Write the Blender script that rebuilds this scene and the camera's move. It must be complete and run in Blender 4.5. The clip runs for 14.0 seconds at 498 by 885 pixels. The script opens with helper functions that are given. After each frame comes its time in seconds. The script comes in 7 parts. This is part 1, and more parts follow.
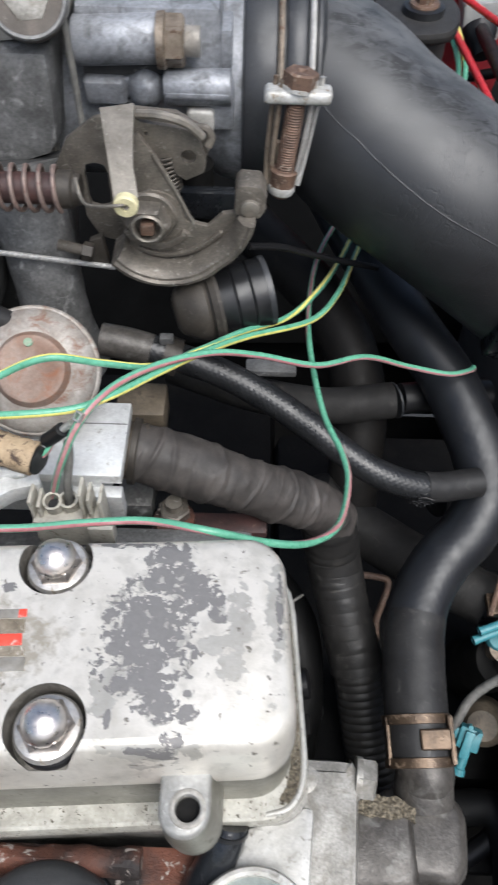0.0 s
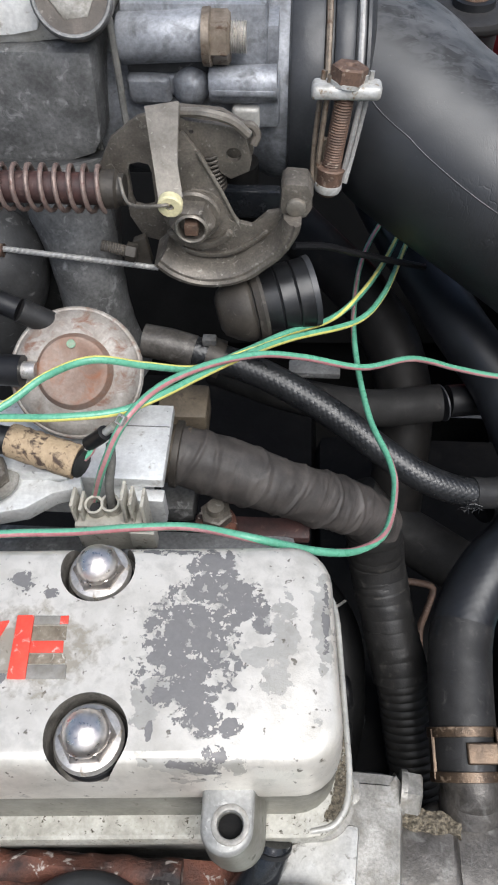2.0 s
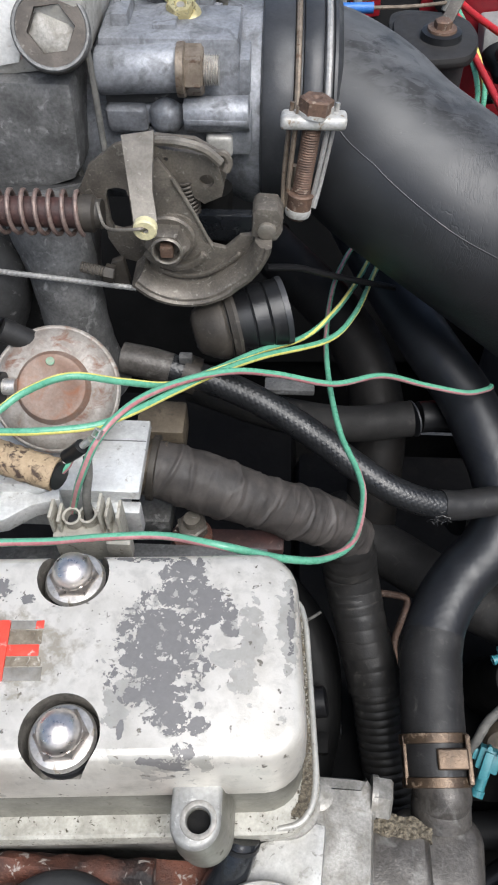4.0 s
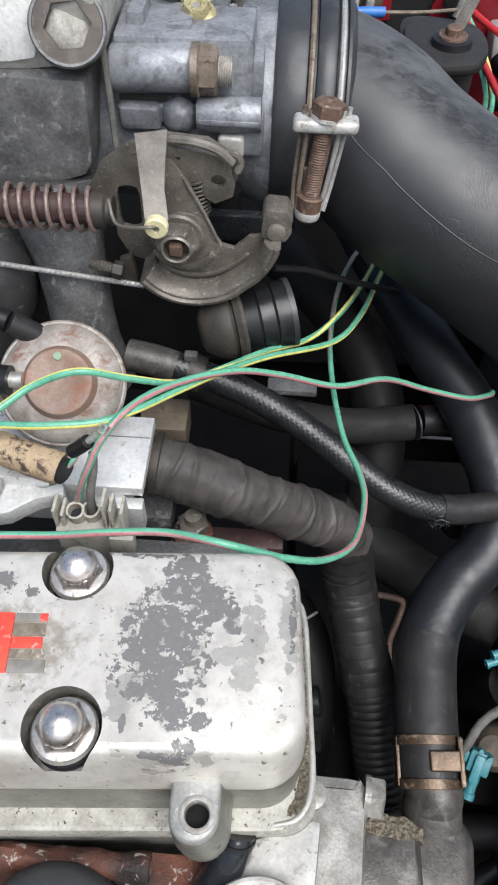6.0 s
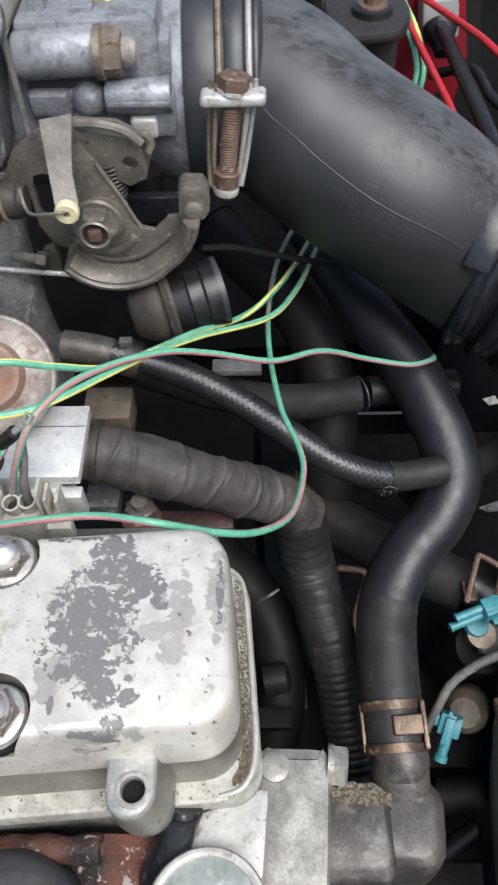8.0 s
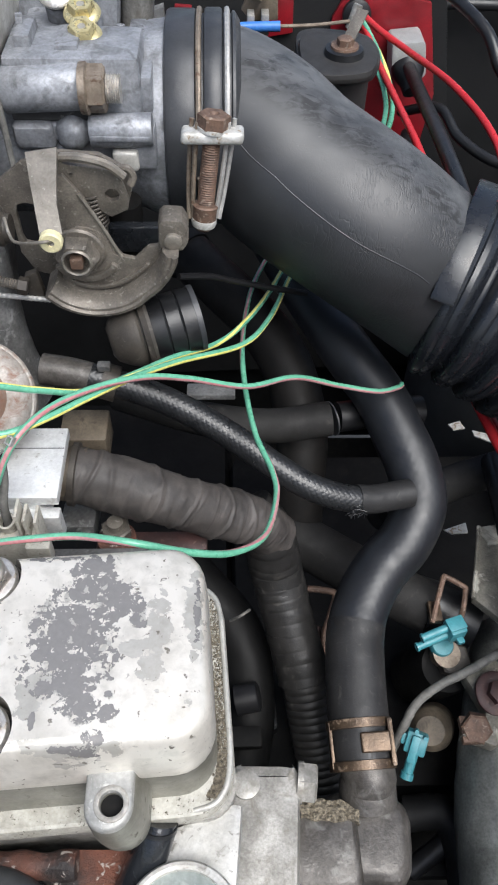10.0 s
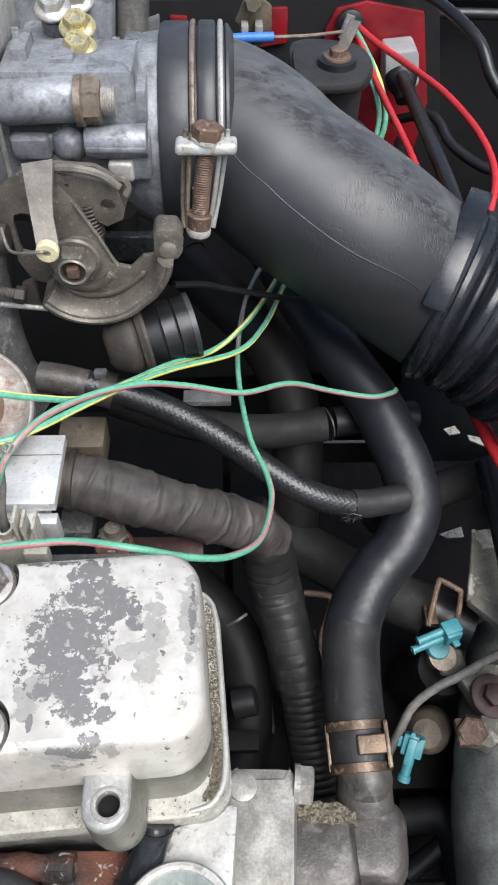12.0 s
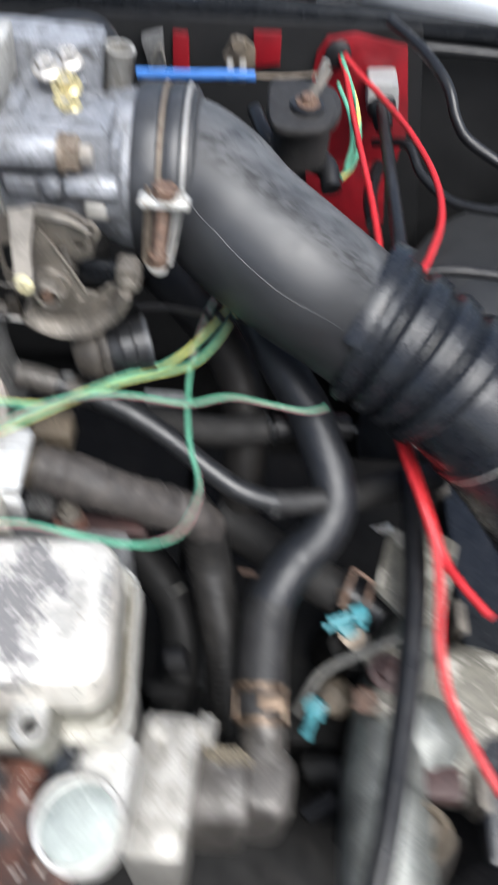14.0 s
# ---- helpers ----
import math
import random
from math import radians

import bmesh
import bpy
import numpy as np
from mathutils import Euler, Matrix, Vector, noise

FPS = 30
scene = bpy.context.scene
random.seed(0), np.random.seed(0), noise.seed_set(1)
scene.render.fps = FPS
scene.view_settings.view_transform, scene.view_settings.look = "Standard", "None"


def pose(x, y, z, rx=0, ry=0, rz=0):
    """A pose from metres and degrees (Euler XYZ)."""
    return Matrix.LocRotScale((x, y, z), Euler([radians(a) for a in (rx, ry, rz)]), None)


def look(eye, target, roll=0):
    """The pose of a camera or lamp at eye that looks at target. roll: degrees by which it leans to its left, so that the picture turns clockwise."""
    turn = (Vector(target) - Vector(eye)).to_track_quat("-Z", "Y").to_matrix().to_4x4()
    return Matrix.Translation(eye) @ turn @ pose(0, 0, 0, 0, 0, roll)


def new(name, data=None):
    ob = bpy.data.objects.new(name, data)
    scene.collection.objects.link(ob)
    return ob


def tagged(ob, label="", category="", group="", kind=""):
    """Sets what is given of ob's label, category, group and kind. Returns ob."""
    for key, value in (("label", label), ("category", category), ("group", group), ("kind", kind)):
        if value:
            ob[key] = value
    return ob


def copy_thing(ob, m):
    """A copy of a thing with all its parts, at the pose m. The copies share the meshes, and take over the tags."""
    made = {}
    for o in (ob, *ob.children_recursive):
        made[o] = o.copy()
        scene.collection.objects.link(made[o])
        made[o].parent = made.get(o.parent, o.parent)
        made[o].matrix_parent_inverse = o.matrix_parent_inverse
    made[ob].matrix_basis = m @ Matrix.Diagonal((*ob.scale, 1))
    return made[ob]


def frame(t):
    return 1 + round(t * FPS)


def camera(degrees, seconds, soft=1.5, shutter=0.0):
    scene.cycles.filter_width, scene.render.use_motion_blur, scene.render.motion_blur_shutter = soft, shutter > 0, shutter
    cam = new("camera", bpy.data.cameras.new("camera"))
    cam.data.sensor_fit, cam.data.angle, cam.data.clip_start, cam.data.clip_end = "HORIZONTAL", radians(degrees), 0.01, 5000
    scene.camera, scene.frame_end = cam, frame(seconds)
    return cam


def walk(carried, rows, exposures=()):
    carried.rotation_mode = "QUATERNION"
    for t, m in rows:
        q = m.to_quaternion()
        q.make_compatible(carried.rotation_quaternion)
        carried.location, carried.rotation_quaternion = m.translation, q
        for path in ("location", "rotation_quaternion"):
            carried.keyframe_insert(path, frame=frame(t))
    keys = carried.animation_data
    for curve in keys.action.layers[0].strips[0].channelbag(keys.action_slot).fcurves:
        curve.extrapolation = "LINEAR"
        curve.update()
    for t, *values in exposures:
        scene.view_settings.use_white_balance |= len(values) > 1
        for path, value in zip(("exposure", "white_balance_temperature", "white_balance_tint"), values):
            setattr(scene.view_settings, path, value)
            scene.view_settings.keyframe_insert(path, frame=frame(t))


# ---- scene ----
cam = camera(36.41, 14.0, soft=2.0, shutter=0.7)
PATH = [
    (0, (-0.00224, -0.00856, 1.09417), (-0.00130, 0.29067, 0.69359), 1.83),
    (0.5, (-0.00924, -0.00466, 1.09196), (-0.02044, 0.29240, 0.68993), 0.80),
    (1, (0.00001, -0.00603, 1.08958), (-0.01527, 0.29388, 0.68981), -1.30),
    (1.5, (-0.00138, -0.00377, 1.08802), (-0.02867, 0.29556, 0.68845), -2.88),
    (2, (-0.00455, -0.00371, 1.09060), (-0.02865, 0.29396, 0.68958), -1.62),
    (2.5, (-0.00471, -0.00252, 1.09018), (-0.03908, 0.29501, 0.68981), -2.93),
    (3, (-0.00160, -0.00233, 1.08791), (-0.04069, 0.29473, 0.68763), -4.06),
    (3.5, (0.00059, -0.00519, 1.08975), (-0.03186, 0.29469, 0.69098), -3.26),
    (4, (0.00142, -0.01154, 1.09751), (-0.01486, 0.29680, 0.70424), -0.48),
    (6.5, (-0.00240, -0.01270, 1.09936), (-0.01554, 0.29459, 0.70515), 1.65),
    (7, (-0.00210, -0.01233, 1.09922), (-0.01712, 0.29448, 0.70471), 1.17),
    (7.5, (-0.00118, -0.01274, 1.09957), (-0.01512, 0.29534, 0.70600), 1.26),
    (8, (0.01979, -0.01667, 1.09600), (0.01322, 0.28717, 0.69897), -1.91),
    (8.5, (0.02208, -0.02182, 1.10023), (0.02056, 0.29224, 0.71118), -1.63),
    (9, (0.01909, -0.02168, 1.10177), (0.02421, 0.29291, 0.71317), -0.16),
    (11.5, (0.01625, -0.02305, 1.10745), (0.03461, 0.29236, 0.71992), 2.39),
    (12, (0.01860, -0.02440, 1.10713), (0.03392, 0.29312, 0.72119), 1.45),
    (12.5, (0.01884, -0.02430, 1.10601), (0.03941, 0.29143, 0.71885), 2.69),
    (13, (0.01800, -0.02381, 1.10648), (0.03743, 0.29093, 0.71846), 2.76),
    (13.5, (0.03344, -0.02670, 1.10783), (0.02123, 0.29552, 0.72569), -2.74),
    (13.6, (0.03751, -0.02977, 1.11648), (0.02334, 0.29772, 0.73892), -2.57),
    (13.7, (0.04358, -0.02846, 1.12521), (0.02897, 0.29146, 0.74123), -2.19),
    (13.8, (0.04675, -0.03739, 1.14151), (0.03718, 0.28503, 0.75947), -1.07),
    (13.9, (0.04020, -0.04473, 1.15829), (0.04527, 0.27380, 0.77291), 2.30),
    (14, (0.05124, -0.04701, 1.17281), (0.06375, 0.25106, 0.77156), 5.96),
    (14.1, (0.06228, -0.04928, 1.18733), (0.08113, 0.22738, 0.77127), 9.62),
]
walk(cam, [(t, look(eye, target, roll)) for t, eye, target, roll in PATH], exposures=[(0, 0.74), (1.5, 0.72), (3, 0.66), (4, 0.74), (6.5, 0.74), (9, 0.85), (13, 0.94), (13.6, 1.03), (14, 1.27)])

# ---- sky and sun: bright overcast day, bonnet open ----
world = bpy.data.worlds.new("world")
scene.world = world
world.use_nodes = True
sky = world.node_tree.nodes.new("ShaderNodeTexSky")
sky.sky_type, sky.sun_disc = "NISHITA", False
sky.sun_elevation, sky.sun_rotation = radians(59), radians(147)
sky.air_density, sky.dust_density, sky.ozone_density = 1.0, 4.0, 1.0
back = world.node_tree.nodes["Background"]
world.node_tree.links.new(sky.outputs[0], back.inputs[0])
back.inputs[1].default_value = 0.090
sun_data = bpy.data.lights.new("sun", "SUN")
sun_data.energy, sun_data.angle, sun_data.color = 2.5, radians(50), (0.93, 0.967, 1.0)
sun_lamp = new("sun", sun_data)
sun_lamp.matrix_world = look((0.62, -0.75, 2.9), (0.0, 0.2, 0.85))


# ---- materials ----
def node(nt, kind, **sets):
    n = nt.nodes.new(kind)
    for k, v in sets.items():
        n.inputs[k.replace("_", " ")].default_value = v
    return n


def rgb(c):
    return (c, c, c, 1) if isinstance(c, (int, float)) else (*c, 1)


def surf(name, c1, c2=None, rough=0.5, metal=0.0, scale=120, fine=900, bump=0.25, spots=None, coat=0.0, spread=0.12, depth=0.0005, soft=0.10, shine=0.5):
    """Two-tone surface: broad blotches, fine grain, optional spots (colour, share 0..1, scale, roughness)."""
    m = bpy.data.materials.new(name)
    m.use_nodes = True
    nt = m.node_tree
    bsdf = nt.nodes["Principled BSDF"]
    co = nt.nodes.new("ShaderNodeTexCoord").outputs["Object"]
    link = nt.links.new

    def noise_at(s, detail=4.0, distort=0.0):
        n = node(nt, "ShaderNodeTexNoise", Scale=s, Detail=detail, Roughness=0.6, Distortion=distort)
        link(co, n.inputs["Vector"])
        return n.outputs["Fac"]

    def ramp(src, lo, hi):
        r = node(nt, "ShaderNodeMapRange")
        r.inputs["From Min"].default_value, r.inputs["From Max"].default_value = lo, hi
        link(src, r.inputs["Value"])
        return r.outputs["Result"]

    def mix(fac, a, b, blend="MIX"):
        x = nt.nodes.new("ShaderNodeMix")
        x.data_type, x.blend_type = "RGBA", blend
        for sock, v in ((x.inputs["Factor"], fac), (x.inputs["A"], a), (x.inputs["B"], b)):
            if isinstance(v, bpy.types.NodeSocket):
                link(v, sock)
            else:
                sock.default_value = v
        return x.outputs["Result"]

    broad, grain = noise_at(scale, 5, 0.4), noise_at(fine, 3)
    col = mix(ramp(broad, 0.36, 0.64), rgb(c1), rgb(c2 if c2 is not None else c1))
    g = ramp(grain, 0.3, 0.7)
    gm = node(nt, "ShaderNodeMapRange")
    gm.inputs["To Min"].default_value, gm.inputs["To Max"].default_value = 1 - spread, 1 + spread
    link(g, gm.inputs["Value"])
    gray = nt.nodes.new("ShaderNodeCombineColor")
    for k in range(3):
        link(gm.outputs["Result"], gray.inputs[k])
    col = mix(1.0, col, gray.outputs[0], "MULTIPLY")
    rg = node(nt, "ShaderNodeMapRange")
    rg.inputs["To Min"].default_value, rg.inputs["To Max"].default_value = max(0.02, rough - 0.1), min(1, rough + 0.12)
    link(ramp(noise_at(scale * 2.3, 4), 0.3, 0.7), rg.inputs["Value"])
    rsock, height = rg.outputs["Result"], grain
    msock = metal
    if spots:
        sc, share, ss, sr = spots
        edge = 0.5 + 0.22 * (0.5 - share)
        mask = ramp(noise_at(ss, 7, 0.6), edge, edge + soft)
        col = mix(mask, col, rgb(sc))
        mx = nt.nodes.new("ShaderNodeMix")
        link(mask, mx.inputs["Factor"]); link(rsock, mx.inputs["A"]); mx.inputs["B"].default_value = sr
        rsock = mx.outputs["Result"]
        mm = nt.nodes.new("ShaderNodeMix")
        link(mask, mm.inputs["Factor"]); mm.inputs["A"].default_value = metal; mm.inputs["B"].default_value = metal * 0.2
        link(mm.outputs["Result"], bsdf.inputs["Metallic"])
        ad = nt.nodes.new("ShaderNodeMath"); ad.operation = "MULTIPLY_ADD"
        link(mask, ad.inputs[0]); ad.inputs[1].default_value = 0.35; link(grain, ad.inputs[2])
        height = ad.outputs[0]
    else:
        bsdf.inputs["Metallic"].default_value = metal
    link(col, bsdf.inputs["Base Color"])
    link(rsock, bsdf.inputs["Roughness"])
    bsdf.inputs["Specular IOR Level"].default_value = shine
    if coat:
        bsdf.inputs["Coat Weight"].default_value, bsdf.inputs["Coat Roughness"].default_value = coat, 0.12
    b = node(nt, "ShaderNodeBump", Strength=bump * 0.42, Distance=depth)
    link(height, b.inputs["Height"])
    link(b.outputs[0], bsdf.inputs["Normal"])
    return m


def peeled_paint():
    """Silver paint that flaked off in one big ragged patch and in small chips, down to grey primer."""
    m = bpy.data.materials.new("peeled_silver_paint")
    m.use_nodes = True
    nt = m.node_tree
    link = nt.links.new
    bsdf = nt.nodes["Principled BSDF"]
    co = nt.nodes.new("ShaderNodeTexCoord").outputs["Object"]
    sep = nt.nodes.new("ShaderNodeSeparateXYZ")
    link(co, sep.inputs[0])

    def calc(op, a, b=0.0, c=0.0):
        n = nt.nodes.new("ShaderNodeMath")
        n.operation = op
        for k, v in enumerate((a, b, c)):
            if isinstance(v, bpy.types.NodeSocket):
                link(v, n.inputs[k])
            else:
                n.inputs[k].default_value = v
        return n.outputs[0]

    def noise_at(s, detail=5.0, w=0.0):
        n = node(nt, "ShaderNodeTexNoise", Scale=s, Detail=detail, Roughness=0.62, Distortion=0.3)
        mp = nt.nodes.new("ShaderNodeMapping")
        mp.inputs["Location"].default_value = (w, w * 2, 0)
        link(co, mp.inputs[0]); link(mp.outputs[0], n.inputs["Vector"])
        return n.outputs["Fac"]

    def blob(cx, cy, rx, ry):
        dx = calc("DIVIDE", calc("SUBTRACT", sep.outputs[0], cx), rx)
        dy = calc("DIVIDE", calc("SUBTRACT", sep.outputs[1], cy), ry)
        return calc("SUBTRACT", 1.0, calc("SQRT", calc("ADD", calc("MULTIPLY", dx, dx), calc("MULTIPLY", dy, dy))))

    # bare areas: centres relative to the cover's base
    field = blob(BARE[0][0], BARE[0][1], BARE[0][2], BARE[0][3])
    for bx, by, rx, ry in BARE[1:]:
        field = calc("MAXIMUM", field, blob(bx, by, rx, ry))
    field = calc("MAXIMUM", field, -0.9)
    ragged = calc("ADD", calc("MULTIPLY", field, 0.85), calc("ADD", calc("MULTIPLY", calc("SUBTRACT", noise_at(230, 7), 0.5), 2.2), calc("MULTIPLY", calc("SUBTRACT", noise_at(620, 3, 0.9), 0.5), 0.7)))
    isle = nt.nodes.new("ShaderNodeMapRange")
    isle.inputs["From Min"].default_value, isle.inputs["From Max"].default_value = 0.575, 0.605
    isle.inputs["To Max"].default_value = 1.3
    link(noise_at(330, 4, 6.3), isle.inputs["Value"])
    ragged = calc("SUBTRACT", ragged, isle.outputs[0])
    mask = nt.nodes.new("ShaderNodeMapRange")
    mask.inputs["From Min"].default_value, mask.inputs["From Max"].default_value = 0.02, 0.05
    link(ragged, mask.inputs["Value"])
    thin = nt.nodes.new("ShaderNodeMapRange")
    thin.inputs["From Min"].default_value, thin.inputs["From Max"].default_value = -0.07, -0.055
    worn = blob(*THIN[0])
    for b in THIN[1:]:
        worn = calc("MAXIMUM", worn, blob(*b))
    worn = calc("MAXIMUM", calc("MULTIPLY", calc("MAXIMUM", worn, -0.9), 0.6), calc("SUBTRACT", calc("MULTIPLY", field, 0.5), 0.30))
    link(calc("ADD", worn, calc("MULTIPLY", calc("SUBTRACT", noise_at(230, 7, 0.3), 0.5), 2.6)), thin.inputs["Value"])
    fine = noise_at(1400, 3)
    grime = nt.nodes.new("ShaderNodeMapRange")
    grime.inputs["From Min"].default_value, grime.inputs["From Max"].default_value = 0.46, 0.74
    link(noise_at(60, 6, 0.7), grime.inputs["Value"])

    def mix(fac, a, b):
        x = nt.nodes.new("ShaderNodeMix")
        x.data_type = "RGBA"
        link(fac, x.inputs["Factor"])
        for sock, v in ((x.inputs["A"], a), (x.inputs["B"], b)):
            if isinstance(v, bpy.types.NodeSocket):
                link(v, sock)
            else:
                sock.default_value = v
        return x.outputs["Result"]

    paint = mix(grime.outputs[0], (0.655, 0.622, 0.562, 1), (0.46, 0.434, 0.38, 1))
    paint = mix(thin.outputs[0], paint, mix(noise_at(150, 4, 4.1), (0.26, 0.245, 0.21, 1), (0.56, 0.54, 0.50, 1)))
    speck = nt.nodes.new("ShaderNodeMapRange")
    speck.inputs["From Min"].default_value, speck.inputs["From Max"].default_value = 0.665, 0.72
    link(noise_at(420, 2, 1.7), speck.inputs["Value"])
    paint = mix(speck.outputs[0], paint, (0.16, 0.145, 0.12, 1))
    smear = nt.nodes.new("ShaderNodeMapRange")
    smear.inputs["From Min"].default_value, smear.inputs["From Max"].default_value = 0.50, 0.72
    smear.inputs["To Max"].default_value = 0.45
    link(noise_at(170, 6, 2.9), smear.inputs["Value"])
    paint = mix(smear.outputs[0], paint, (0.29, 0.275, 0.24, 1))
    halo = nt.nodes.new("ShaderNodeMapRange")
    halo.inputs["From Min"].default_value, halo.inputs["From Max"].default_value = 0.0, 0.5
    halo.inputs["To Max"].default_value = 0.75
    link(calc("ADD", blob(-0.044, -0.004, 0.0225, 0.0125), calc("MULTIPLY", calc("SUBTRACT", noise_at(330, 6, 3.3), 0.5), 2.2)), halo.inputs["Value"])
    paint = mix(halo.outputs[0], paint, (0.29, 0.25, 0.185, 1))
    primer = mix(noise_at(500, 3, 0.2), (0.150, 0.144, 0.141, 1), (0.225, 0.217, 0.212, 1))
    link(mix(mask.outputs[0], paint, primer), bsdf.inputs["Base Color"])
    rg = nt.nodes.new("ShaderNodeMapRange")
    rg.inputs["To Min"].default_value, rg.inputs["To Max"].default_value = 0.3, 0.6
    link(mask.outputs[0], rg.inputs["Value"])
    link(rg.outputs[0], bsdf.inputs["Roughness"])
    bsdf.inputs["Metallic"].default_value = 0.35
    b = node(nt, "ShaderNodeBump", Strength=0.6, Distance=0.0004)
    link(calc("ADD", calc("MULTIPLY", mask.outputs[0], -1.0), calc("MULTIPLY", fine, 0.25)), b.inputs["Height"])
    link(b.outputs[0], bsdf.inputs["Normal"])
    return m


def banded(name, c1, c2, rough, wave_scale, along, bump=0.5, angle=0.0, distort=1.0, metal=0.0, extra=None):
    """Surface with fine parallel relief (tape wraps, braid, cracks)."""
    m = surf(name, c1, c2, rough=rough, metal=metal, scale=90, fine=1500, bump=0.3)
    nt = m.node_tree
    link = nt.links.new
    co = [n for n in nt.nodes if n.type == "TEX_COORD"][0].outputs["Object"]
    bumps = [n for n in nt.nodes if n.type == "BUMP"][0]
    src = bumps.outputs[0]
    for rot in ((angle, -angle) if angle else (0.0,)):
        mp = nt.nodes.new("ShaderNodeMapping")
        mp.inputs["Rotation"].default_value = (along[0], along[1], along[2] + rot)
        link(co, mp.inputs[0])
        w = node(nt, "ShaderNodeTexWave", Scale=wave_scale, Distortion=distort, Detail=2.0)
        w.inputs["Detail Scale"].default_value = 2.0
        link(mp.outputs[0], w.inputs["Vector"])
        b2 = node(nt, "ShaderNodeBump", Strength=bump, Distance=0.0006)
        link(w.outputs["Fac"], b2.inputs["Height"])
        link(src, b2.inputs["Normal"])
        src = b2.outputs[0]
    link(src, nt.nodes["Principled BSDF"].inputs["Normal"])
    return m


def crazed_rubber():
    """Dull black rubber: dust, with sky sheen painted in on the upper flank, dark rubbed marks, long fine age cracks
    across the pipe.
    """
    m = bpy.data.materials.new("crazed_black_rubber")
    m.use_nodes = True
    nt = m.node_tree
    link = nt.links.new
    bsdf = nt.nodes["Principled BSDF"]
    co = nt.nodes.new("ShaderNodeTexCoord").outputs["Object"]

    def mapped(sx, sy, sz, turn=38.0):
        mp = nt.nodes.new("ShaderNodeMapping")
        mp.inputs["Rotation"].default_value = (0.0, 0.0, radians(turn))
        mp.inputs["Scale"].default_value = (sx, sy, sz)
        link(co, mp.inputs[0])
        return mp.outputs[0]

    def noise_at(vec, scale, detail=5.0, distort=0.0):
        n = node(nt, "ShaderNodeTexNoise", Scale=scale, Detail=detail, Roughness=0.62, Distortion=distort)
        link(vec, n.inputs["Vector"])
        return n.outputs["Fac"]

    def ramp(src, lo, hi, to0=0.0, to1=1.0):
        r = node(nt, "ShaderNodeMapRange")
        r.inputs["From Min"].default_value, r.inputs["From Max"].default_value = lo, hi
        r.inputs["To Min"].default_value, r.inputs["To Max"].default_value = to0, to1
        link(src, r.inputs["Value"])
        return r.outputs["Result"]

    def times(a, b):
        n = nt.nodes.new("ShaderNodeMath")
        n.operation = "MULTIPLY"
        link(a, n.inputs[0])
        link(b, n.inputs[1])
        return n.outputs[0]

    def mix(fac, a, b):
        x = nt.nodes.new("ShaderNodeMix")
        x.data_type = "RGBA"
        link(fac, x.inputs["Factor"])
        for sock, v in ((x.inputs["A"], a), (x.inputs["B"], b)):
            if isinstance(v, bpy.types.NodeSocket):
                link(v, sock)
            else:
                sock.default_value = v
        return x.outputs["Result"]

    def cracks(vec, scale, width, warp):
        w = node(nt, "ShaderNodeTexNoise", Scale=scale * 0.5, Detail=3.0)
        link(vec, w.inputs["Vector"])
        add = nt.nodes.new("ShaderNodeMix")
        add.data_type = "RGBA"
        add.inputs["Factor"].default_value = warp
        link(vec, add.inputs["A"]); link(w.outputs["Color"], add.inputs["B"])
        v = node(nt, "ShaderNodeTexVoronoi", Scale=scale)
        v.feature = "DISTANCE_TO_EDGE"
        link(add.outputs["Result"], v.inputs["Vector"])
        return ramp(v.outputs["Distance"], 0.0, width)

    fine = cracks(mapped(1.0, 0.16, 0.30, 45.0), 620.0, 0.12, 0.006)
    wide = cracks(mapped(1.0, 0.50, 0.6, 20.0), 190.0, 0.05, 0.016)
    along = nt.nodes.new("ShaderNodeVectorMath")
    along.operation = "DOT_PRODUCT"
    along.inputs[1].default_value = (0.818, -0.376, -0.437)
    link(co, along.inputs[0])
    where_fine = ramp(noise_at(co, 30.0, 4.0), 0.40, 0.60)
    where_wide = ramp(noise_at(mapped(1, 1, 1, 0), 24.0, 4.0, 0.3), 0.52, 0.66)
    where_fine = times(where_fine, ramp(along.outputs["Value"], -0.060, -0.025))
    where_wide = times(where_wide, ramp(along.outputs["Value"], -0.080, -0.045))
    rub = ramp(noise_at(mapped(0.8, 1.0, 1.0), 135.0, 6.0, 0.8), 0.53, 0.61)
    rub = times(rub, ramp(noise_at(co, 17.0, 3.0), 0.42, 0.54))
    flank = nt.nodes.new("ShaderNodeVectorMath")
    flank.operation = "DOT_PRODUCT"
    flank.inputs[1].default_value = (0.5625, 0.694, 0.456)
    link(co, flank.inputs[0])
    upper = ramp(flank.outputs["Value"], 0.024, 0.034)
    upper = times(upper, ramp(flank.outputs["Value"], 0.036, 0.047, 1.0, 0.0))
    strokes = ramp(noise_at(mapped(0.40, 1.0, 0.8, 30.0), 300.0, 5.0, 0.8), 0.45, 0.56)
    strokes = times(times(strokes, upper), ramp(noise_at(co, 60.0, 3.0), 0.36, 0.50))
    dust = ramp(noise_at(mapped(0.35, 1.0, 1.0), 60.0, 7.0), 0.40, 0.75)
    speck = ramp(noise_at(co, 750.0, 2.0), 0.70, 0.76, 0.0, 0.6)
    col = mix(dust, (0.0135, 0.0142, 0.0158, 1), (0.027, 0.0282, 0.0305, 1))
    # paler upper flank: settled dust and the sky's sheen mixed into the colour
    dust_sheen = times(ramp(flank.outputs["Value"], 0.026, 0.046), ramp(noise_at(mapped(0.5, 1.0, 1.0), 120.0, 7.0), 0.30, 0.62, 0.25, 1.0))
    col = mix(dust_sheen, col, (0.096, 0.097, 0.099, 1))
